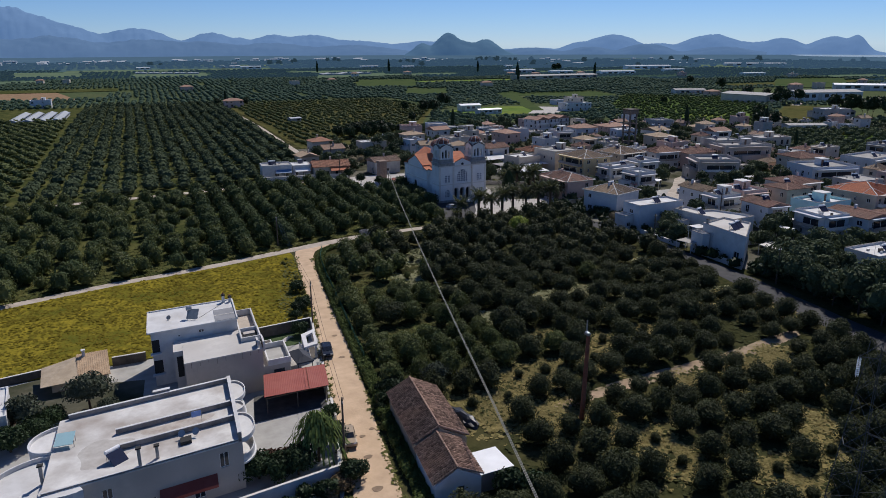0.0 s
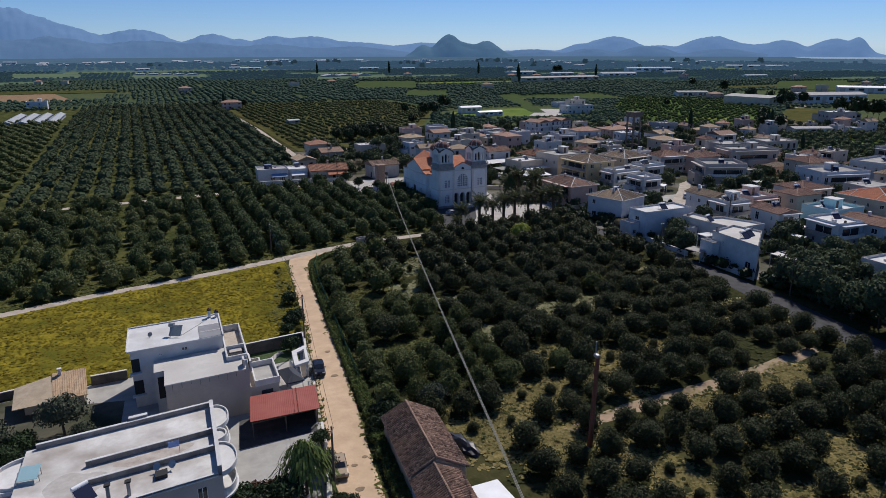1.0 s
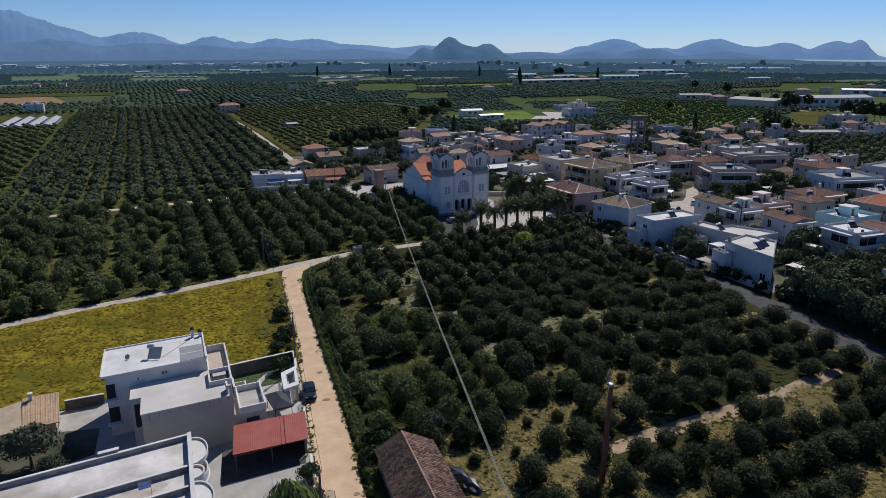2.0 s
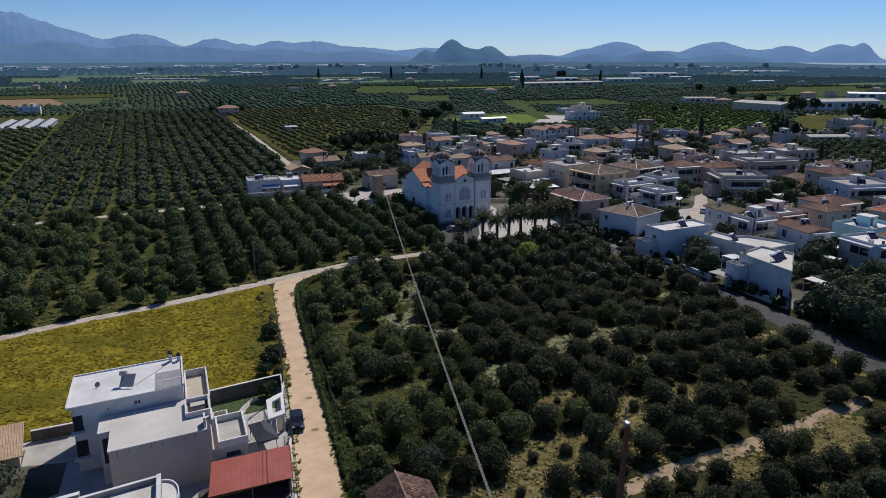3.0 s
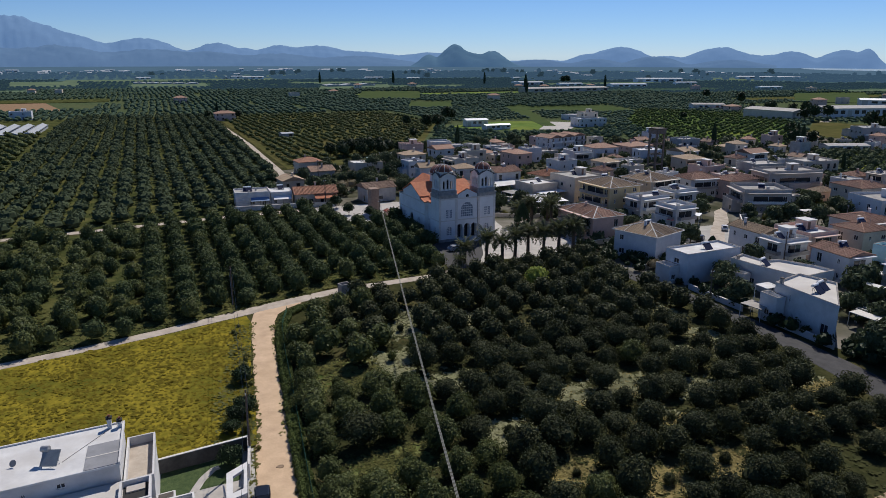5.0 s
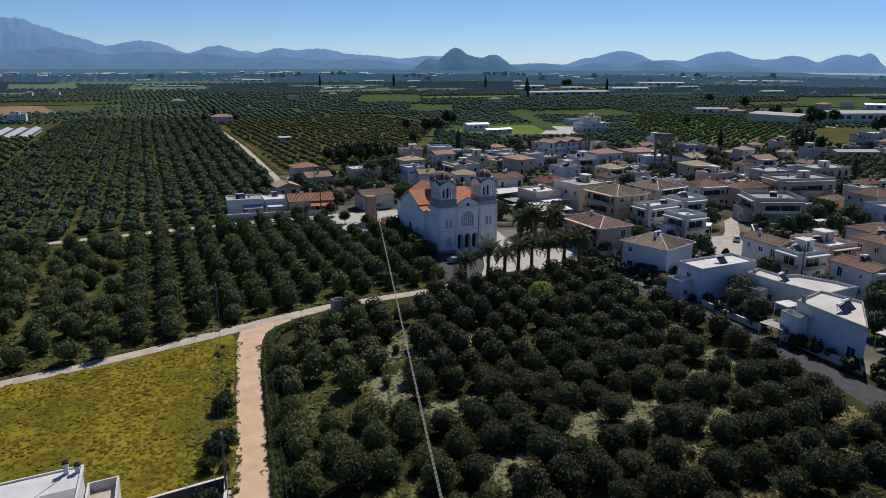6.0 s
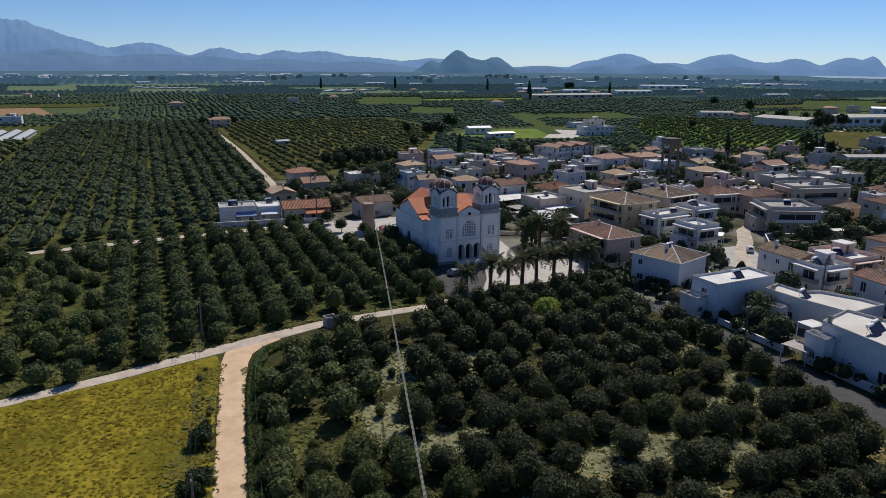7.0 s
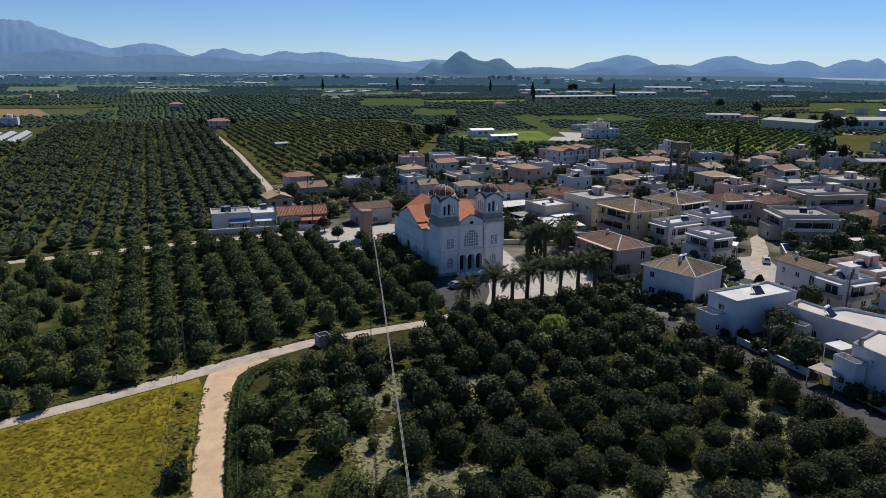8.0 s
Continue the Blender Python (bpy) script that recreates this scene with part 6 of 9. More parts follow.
    part("steps", boxes((tw - 0.3, -2.6, -0.1, wd - tw + 0.3, 0.2, 0.18), (tw - 0.1, -2.1, 0.18, wd - tw + 0.1, 0.2, 0.36), (tw + 0.1, -1.6, 0.36, wd - tw - 0.1, 0.25, 0.52)), M["trim"], t)
    # string courses, cornices, corner strips
    for z, hh, m in ((5.55, 0.28, "trim"), (0.0, 0.7, "darkstone"), (H0 - 0.35, 0.4, "trim")):
        for q in ([(-0.12, -0.12, z, wd + 0.12, 0.0, z + hh), (-0.12, 0.0, z, 0.0, tw, z + hh), (-0.12, 9.2, min(z, 8.85), 0.0, 27.4, min(z, 8.85) + hh)] if z else [(-0.12, -0.12, -0.2, tw, 0.0, hh), (wd - tw, -0.12, -0.2, wd + 0.12, 0, hh), (-0.12, 0, -0.2, 0, tw, hh)]):
            part("band", boxes(q), M[m], t)
    for x in (-0.1, tw - 0.5, wd - tw, wd - 0.5):
        part("pilaster", boxes((x, -0.09, 0.7, x + 0.6, 0.02, H0 - 0.36)), M["trim"], t)
    front = ((0, 0, 0), (1, 0, 0), (0, -1, 0))
    lattice(t, *front, 2.9, 1.5, 1.6, 3.3, 3, 5, 0.3)
    lattice(t, (wd - tw, 0, 0), (1, 0, 0), (0, -1, 0), 2.6, 1.5, 1.6, 3.3, 3, 5, 0.3)
    lattice(t, (tw, 0.25, 0), (1, 0, 0), (0, -1, 0), 3.1, 3.6, 6.3, 8.4, 6, 6, 0.2)
    for o in (0.0, wd - tw):
        for c in (2.3, 3.3):
            fb = bmesh.new()
            B(fb, o + c - 0.42, -0.05, 6.3, o + c + 0.42, 0.0, 8.7)
            fr = part("window", fb, M["frame"], t, "white window with small panes")
            for r in range(4):
                part("pane", boxes((o + c - 0.32, -0.065, 6.42 + r * 0.57, o + c - 0.04, -0.052, 6.86 + r * 0.57), (o + c + 0.04, -0.065, 6.42 + r * 0.57, o + c + 0.32, -0.052, 6.86 + r * 0.57)), M["milkglass"], fr)
    lattice(t, (0, tw, 0), (0, -1, 0), (-1, 0, 0), 2.6, 1.2, 1.6, 3.2, 3, 5, 0.25)
    for c in (1.1, 2.9):
        lattice(t, (0.9, 9.2, 0), (0, -1, 0), (-1, 0, 0), c, 0.9, 1.8, 4.2, 2, 6, 0.25)
    for c in (4.0, 14.2):
        lattice(t, (0, 27.4, 0), (0, -1, 0), (-1, 0, 0), c, 1.1, 1.8, 3.8, 2, 5, 0.25)
    db = bmesh.new()
    arched_pane(db, (0, 27.4, 0), (0, -1, 0), (-1, 0, 0), 9.1, 2.2, 0.2, 3.6, 0.3)
    part("door", db, M["dark"], t, "dark side door under an arch")
    for c in (4.0, 9.1, 14.2):
        part("window", boxes((-0.05, 27.4 - c - 0.5, 5.6 + 0.6, 0.0, 27.4 - c + 0.5, 8.2)), M["frame"], t)
    # roofs
    for vs in (((-0.35, 11.9, 10.2), (wd + 0.35, 11.9, 10.2), (wd + 0.35, 18.3, 13.05), (-0.35, 18.3, 13.05)), ((-0.35, 24.7, 10.2), (wd + 0.35, 24.7, 10.2), (wd + 0.35, 18.3, 13.05), (-0.35, 18.3, 13.05)), ((-0.3, 9.0, 9.12), (wd + 0.3, 9.0, 9.12), (wd + 0.3, 12.19, 9.9), (-0.3, 12.19, 9.9)), ((-0.3, 27.6, 9.12), (wd + 0.3, 27.6, 9.12), (wd + 0.3, 24.41, 9.9), (-0.3, 24.41, 9.9))):
        rb = bmesh.new()
        lo = [rb.verts.new(v) for v in vs]
        hi = [rb.verts.new((v[0], v[1], v[2] + 0.18)) for v in vs]
        rb.faces.new(lo)
        rb.faces.new(hi)
        for i in range(4):
            rb.faces.new((lo[i], lo[(i + 1) % 4], hi[(i + 1) % 4], hi[i]))
        part("roof", rb, M["tilered"], t, "orange tile roof of the cross arm")
    for s in (-1, 1):
        vs = ((wd / 2, 0.4, H1 + 1.55), (wd / 2, 29.0, H1 + 1.55), (wd / 2 + s * 6.0, 29.0, 9.9), (wd / 2 + s * 6.0, 5.0, 9.9), (wd / 2 + s * 3.05, 0.4, H1 + 0.1))
        nb = bmesh.new()
        lo = [nb.verts.new(v) for v in vs]
        hi = [nb.verts.new((v[0], v[1], v[2] + 0.2)) for v in vs]
        nb.faces.new(lo)
        nb.faces.new(hi)
        for i in range(5):
            nb.faces.new((lo[i], lo[(i + 1) % 5], hi[(i + 1) % 5], hi[i]))
        part("roof", nb, M["tilered"], t, "orange tile roof of the nave")
    for x0 in (0.5, wd - 4.0):
        sb = bmesh.new()
        prism(sb, [(x0, tw), (x0 + 3.5, tw), (x0 + 3.5, 9.2), (x0, 9.2)], 9.3, 9.6)
        part("roof", sb, M["tilered"], t, "low tile roof of the aisle")
    # rear apse
    ap = bmesh.new()
    prism(ap, [(wd / 2 + 4.2 * math.cos(math.pi * i / 8), 27.3 + 4.2 * math.sin(math.pi * i / 8)) for i in range(9)], -0.2, 8.6)
    part("apse", ap, M["stone"], t)

    def drum_dome(cx, cy, z, r, hd, rise, seg, mat_dome, label):
        d = bmesh.new()
        prism(d, [(cx + r * math.cos(2 * math.pi * i / seg), cy + r * math.sin(2 * math.pi * i / seg)) for i in range(seg)], z, z + hd)
        drum = part("drum", d, M["stone"], t)
        rim = bmesh.new()
        prism(rim, [(cx + (r + 0.35) * math.cos(2 * math.pi * i / seg), cy + (r + 0.35) * math.sin(2 * math.pi * i / seg)) for i in range(seg)], z + hd, z + hd + 0.3)
        part("cornice", rim, M["trim"], drum)
        dm = bmesh.new()
        rows = []
        for j in range(7):
            a = math.pi / 2 * j / 6
            rr, zz = (r + 0.05) * math.cos(a), z + hd + 0.3 + rise * math.sin(a)
            rows.append([dm.verts.new((cx + max(rr, 0.02) * math.cos(2 * math.pi * i / (seg * 2)), cy + max(rr, 0.02) * math.sin(2 * math.pi * i / (seg * 2)), zz)) for i in range(seg * 2)])
        for a, b in zip(rows, rows[1:]):
            for i in range(seg * 2):
                k = (i + 1) % (seg * 2)
                dm.faces.new((a[i], a[k], b[k], b[i]))
        part("dome", dm, M[mat_dome], t, label)
        for i in range(8):
            a = 2 * math.pi * (i + 0.5) / 8
            pts = [Vector((cx + (r + 0.08) * math.cos(b) * math.cos(a), cy + (r + 0.08) * math.cos(b) * math.sin(a), z + hd + 0.3 + (rise + 0.03) * math.sin(b))) for b in [math.pi / 2 * k / 5 for k in range(6)]]
            part("rib", rod(*[(p, q, 0.07) for p, q in zip(pts, pts[1:])], n=5), M["trim"], t)
        top = z + hd + 0.3 + rise
        part("cross", boxes((cx - 0.05, cy - 0.05, top - 0.1, cx + 0.05, cy + 0.05, top + 1.1), (cx - 0.32, cy - 0.05, top + 0.6, cx + 0.32, cy + 0.05, top + 0.72)), M["metal"], t)

    drum_dome(wd / 2 + 0.9, 18.3, 11.5, 3.2, 3.7, 2.3, 16, "domebrick", "large ribbed dark red dome")
    for x0 in (0.0, wd - tw):
        tower = part("belfry", boxes((x0 - 0.12, -0.12, H0, x0 + tw + 0.12, tw + 0.12, H0 + 0.8), (x0 - 0.3, -0.3, H0 + 0.8, x0 + tw + 0.3, tw + 0.3, H0 + 1.02), (x0 + 0.1, 0.1, H0 + 1.02, x0 + tw - 0.1, tw - 0.1, H0 + 1.9), (x0 - 0.05, -0.05, H0 + 1.9, x0 + tw + 0.05, tw + 0.05, H0 + 2.06)), M["darkstone"], t, "weathered belfry base with cornices")
        z0, z1, q = H0 + 2.06, H0 + 5.7, 0.35
        bw = tw - 2 * q
        for o, u, n in (((x0 + q, q, 0), (1, 0, 0), (0, -1, 0)), ((x0 + q, tw - q, 0), (0, -1, 0), (-1, 0, 0)), ((x0 + tw - q, q, 0), (0, 1, 0), (1, 0, 0)), ((x0 + tw - q, tw - q, 0), (-1, 0, 0), (0, 1, 0))):
            ws = bmesh.new()
            arched_wall(ws, o, u, n, bw, z0, z1, [(bw / 2 - 1.05, 0.72, z0 + 0.35, z0 + 2.2), (bw / 2, 0.72, z0 + 0.35, z0 + 2.6), (bw / 2 + 1.05, 0.72, z0 + 0.35, z0 + 2.2)], 0.6)
            bmesh.ops.remove_doubles(ws, verts=ws.verts, dist=0.001)
            part("wall", ws, M["stone"], tower)
            ov, uv, nv = Vector(o), Vector(u), Vector(n)
            gb = bmesh.new()
            pts = [(-0.05, z1), (bw + 0.05, z1), (bw / 2, z1 + 1.0)]
            fr = [gb.verts.new((*(ov + uv * a + nv * 0.06).xy, z)) for a, z in pts]
            bk = [gb.verts.new((*(ov + uv * a - nv * 0.6).xy, z)) for a, z in pts]
            gb.faces.new(fr)
            gb.faces.new(bk)
            for i in range(3):
                gb.faces.new((fr[i], fr[(i + 1) % 3], bk[(i + 1) % 3], bk[i]))
            part("pediment", gb, M["stone"], tower, "pale stone pediment")
            for (a0, za), (a1, zb) in (((-0.25, z1 - 0.12), (bw / 2, z1 + 1.0)), ((bw / 2, z1 + 1.0), (bw + 0.25, z1 - 0.12))):
                cb = bmesh.new()
                rows = []
                for k in (0.26, -0.3):
                    rows.append([cb.verts.new((*(ov + uv * a + nv * k).xy, z)) for a, z in ((a0, za), (a1, zb), (a1, zb + 0.26), (a0, za + 0.26))])
                cb.faces.new(rows[0])
                cb.faces.new(rows[1])
                for i in range(4):
                    cb.faces.new((rows[0][i], rows[0][(i + 1) % 4], rows[1][(i + 1) % 4], rows[1][i]))
                part("cornice", cb, M["darkcornice"], tower, "dark raking cornice")
            for a in (0.0, bw - 0.3):
                p = ov + uv * (a + 0.15) + nv * 0.02
                part("corner_strip", boxes((p.x - 0.16, p.y - 0.16, z0, p.x + 0.16, p.y + 0.16, z1)), M["trim"], tower)
        part("core", boxes((x0 + 1.3, 1.3, z0, x0 + tw - 1.3, tw - 1.3, z1)), M["dark"], tower)
        drum_dome(x0 + tw / 2, tw / 2, z1 - 0.1, 2.0, 1.0, 1.75, 16, "domebrick", "ribbed dark red tower dome")
    part("rosette", rod(((wd / 2, 0.2, 11.9), (wd / 2, 0.3, 11.9), 0.45), n=16), M["glass"], t)
    return t


build_church()

# ---------------------------------------------------------------- white houses by the dirt road


def ring(x0, y0, x1, y1, z0, z1, q=0.2):
    """Four low walls round a rectangle."""
    return [(x0, y0, z0, x1, y0 + q, z1), (x0, y1 - q, z0, x1, y1, z1), (x0, y0 + q, z0, x0 + q, y1 - q, z1), (x1 - q, y0 + q, z0, x1, y1 - q, z1)]


def block(parent, x0, y0, x1, y1, h, holes_s=(), holes_w=(), wall="white", name="wall"):
    """A rendered volume with openings in its south and west faces."""
    bm = bmesh.new()
    w, d = x1 - x0, y1 - y0
    wall_sheet(bm, (x0, y0, 0), (1, 0, 0), (0, -1, 0), w, -0.3, h, list(holes_s))
    wall_sheet(bm, (x0, y1, 0), (0, -1, 0), (-1, 0, 0), d, -0.3, h, list(holes_w))
    wall_sheet(bm, (x1, y0, 0), (0, 1, 0), (1, 0, 0), d, -0.3, h, [])
    wall_sheet(bm, (x1, y1, 0), (-1, 0, 0), (0, 1, 0), w, -0.3, h, [])
    bmesh.ops.remove_doubles(bm, verts=bm.verts, dist=0.001)
    ob = part(name, bm, M[wall], parent)
    for u0, v0, u1, v1 in holes_s:
        fm, pm = window_mesh(u1 - u0, v1 - v0, "sill")
        o = new("window", fm)
        o.parent, o.matrix_basis = parent, pose(x0 + u0, y0 + 0.1, v0)
        new("pane", pm).parent = o
    for u0, v0, u1, v1 in holes_w:
        fm, pm = window_mesh(u1 - u0, v1 - v0, "sill")
        o = new("window", fm)
        o.parent, o.matrix_basis = parent, pose(x0 + 0.1, y1 - u0, v0, 0, 0, -90)
        new("pane", pm).parent = o
    return ob


def skew(t, k):
    """Lean the plan of a thing along its plot: x grows with y. Parts with a place of their own are moved whole."""
    for ob in t.children_recursive:
        base = ob.parent.matrix_basis.translation if ob.parent is not t else Vector((0, 0, 0))
        if ob.matrix_basis.translation.length > 0:
            ob.matrix_basis.translation.x += k * ob.matrix_basis.translation.y
        elif base.length == 0 and ob.data.users == 1:
            for v in ob.data.vertices:
                v.co.x += k * v.co.y


def build_stepped_house():
    t = thing("house", "white stepped house with flat roofs and terraces beside the meadow", "house", -1.7, 99.4, 0, 5.0)
    block(t, 0.25, 0.7, 12.5, 8.9, 8.3, [(6.6, 7.1, 7.4, 7.65), (3.6, 7.0, 4.0, 7.4)], [(4.0, 4.6, 6.4, 6.8), (1.2, 4.6, 3.4, 6.8), (3.6, 0.4, 6.6, 2.6)])
    # thin dark plates paint the shaded loggia recesses onto the flat wall
    for x0, z0, x1, z1 in ((0.28, 5.3, 1.3, 7.2), (0.28, 2.0, 1.5, 4.0)):
        part("loggia", boxes((x0, 0.66, z0, x1, 0.69, z1)), M["dark"], t, "flat dark plate standing in for a shaded balcony recess")
        part("loggia_floor", boxes((x0 - 0.3, -0.1, z0 - 0.15, x1 + 0.2, 0.65, z0)), M["white"], t)
    part("roof", boxes((-0.25, 0.4, 8.3, 12.65, 9.15, 8.52), bevel=0.03), M["roofwhite"], t, "white coated flat roof")
    pieces("parapet", M["white"], t, (-0.25, 9.0, 8.52, 12.65, 9.15, 8.7), (12.45, 0.4, 8.52, 12.65, 8.99, 8.74), (-0.25, 0.4, 8.52, -0.1, 8.99, 8.64))
    for y0, y1 in ((0.5, 2.75), (2.95, 5.3)):
        part("roof_panel", boxes((9.35, y0, 8.53, 12.4, y1, 8.58)), M["roofpanel"], t, "grey panel lying on the flat roof")
    part("roof_panel", boxes((9.35, 2.76, 8.53, 12.4, 2.94, 8.6)), M["roofworn"], t)
    for x, y, h in ((11.0, 8.2, 1.15), (12.0, 8.0, 0.75)):
        c = part("chimney", boxes((x, y, 8.5, x + 0.42, y + 0.42, 8.5 + h)), M["white"], t)
        part("cap", boxes((x - 0.08, y - 0.08, 8.5 + h, x + 0.5, y + 0.5, 8.72 + h)), M["dark"], c)
        part("pot", rod(((x + 0.21, y + 0.21, 8.72 + h), (x + 0.21, y + 0.21, 8.95 + h), 0.13), n=8), M["rust"], c)
    # solar heater with its tank behind the tilted collector, and a dish
    col = boxes((-0.85, -0.8, -0.05, 0.85, 0.8, 0.05))
    bmesh.ops.transform(col, matrix=pose(6.3, 3.1, 9.35, 48, 0, -24), verts=col.verts)
    h = part("collector", col, M["collectorgrey"], t, "weathered grey-green solar collector")
    part("tank", rod(((5.5, 4.1, 10.0), (6.2, 3.8, 10.0), 0.3), n=12), M["metal"], h)
    part("stand", rod(((5.5, 3.6, 8.5), (5.6, 4.0, 9.9), 0.03), ((7.0, 3.0, 8.5), (6.9, 3.5, 9.9), 0.03), ((5.5, 2.6, 8.5), (5.6, 4.0, 9.9), 0.03), n=5), M["metal"], h)
    d = part("satellite_dish", rod(((2.9, 4.6, 8.85), (2.84, 4.46, 8.94), 0.06, 0.34), n=12), M["wallgrey"], t)
    part("mast", rod(((2.95, 4.65, 8.5), (2.95, 4.65, 9.2), 0.03), n=5), M["metal"], d)
    part("pipe", rod(((7.2, 3.2, 8.57), (11.2, 8.1, 8.57), 0.03), n=5), M["wallgrey"], t)
    # lower front volume, its roof stepped at the west end
    # front wing in greige, its south-face shade partly put into the colour
    block(t, 4.5, -8.0, 15.1, 0.69, 6.4, [], [(1.6, 3.6, 4.4, 6.0), (5.0, 0.5, 7.4, 2.7)], wall="greige", name="front_wing")
    # dark plate painted as loggia shade, with no recess behind it
    part("loggia", boxes((3.5, -3.4, 2.6, 4.3, -3.37, 5.7)), M["dark"], t, "flat dark plate standing in for a shaded balcony recess")
    part("roof", boxes((4.4, -8.1, 6.4, 15.1, 0.39, 6.56)), M["roofworn"], t, "worn greyish lower roof")
    part("roof", boxes((3.1, -3.5, 6.4, 4.39, 0.39, 6.56)), M["roofworn"], t, "worn greyish lower roof")
    part("side_wall", boxes((3.2, -3.3, -0.2, 4.49, 0.6, 6.4)), M["white"], t)
    for k in range(9):
        part("drip_stain", boxes((5.3 + k * 1.15, -8.02, 5.5 + 0.25 * (k % 3), 5.38 + k * 1.15, -8.004, 6.4)), M["wallshadedirt"], t)
    part("parapet", ring_wall(12.5, -4.6, 15.4, -0.7, 6.5, 7.2, 0.22), M["white"], t)
    # dark sheet on the roof paints the shade inside the well
    part("well", boxes((12.8, -4.3, 6.57, 15.1, -1.0, 6.6)), M["dark"], t, "flat dark sheet standing in for a shaded light well")
    part("well_floor", boxes((13.1, -2.2, 6.6, 14.8, -1.1, 6.75)), M["greige"], t)
    for x, y0, y1, z in ((14.4, -7.6, -6.2, 7.7), (15.25, -7.7, -5.0, 7.4)):
        part("fin_wall", boxes((x, y0, 5.9, x + 0.25, y1, z)), M["white"], t)
        # dark plate paints shade onto the side of the fin wall
        part("shade_slot", boxes((x - 0.02, y0 + 0.1, 6.2, x - 0.004, y1 - 0.1, z - 0.15)), M["walldark"], t)
    # terraces towards the road
    part("terrace", boxes((12.51, 0.71, 0, 15.5, 9.6, 5.3)), M["white"], t)
    part("terrace_floor", boxes((12.75, 0.9, 5.3, 15.3, 9.4, 5.34)), M["path"], t, "pale sandy terrace tiles")
    part("parapet", ring_wall(12.66, 0.7, 15.55, 9.65, 5.2, 6.3), M["white"], t)
    part("bench", boxes((13.4, 0.95, 5.34, 15.2, 1.5, 5.75)), M["trim"], t)
    part("terrace", boxes((15.11, -7.2, 0, 19.1, -0.9, 3.3)), M["greige"], t)
    part("parapet", ring_wall(15.8, -7.25, 19.2, -0.85, 3.2, 4.1), M["white"], t)
    part("terrace_floor", boxes((16.0, -7.0, 3.3, 19.0, -1.1, 3.33)), M["concrete"], t)
    part("stair_block", boxes((15.55, -0.84, 0, 17.4, 0.5, 4.0)), M["white"], t)
    part("stair_floor", boxes((15.75, -0.6, 4.0, 17.2, 0.3, 4.03)), M["walldark"], t)
    part("step", boxes((15.6, -8.6, 0, 18.6, -7.3, 1.9)), M["grey"], t)
    part("window", boxes((16.6, -7.29, 1.6, 18.2, -7.26, 2.5)), M["glass"], t)
    skew(t, 0.12)


M["roofpanel"] = mat("grey_roof_panel", (0.22, 0.225, 0.24), (0.30, 0.305, 0.32), 0.8, 0.8, 0.05, (0.18, 0.18, 0.19), 0.4, 0.4)
M["collectorgrey"] = mat("weathered_collector", (0.24, 0.26, 0.26), (0.36, 0.38, 0.37), 1.5, 0.5, 0)
build_stepped_house()


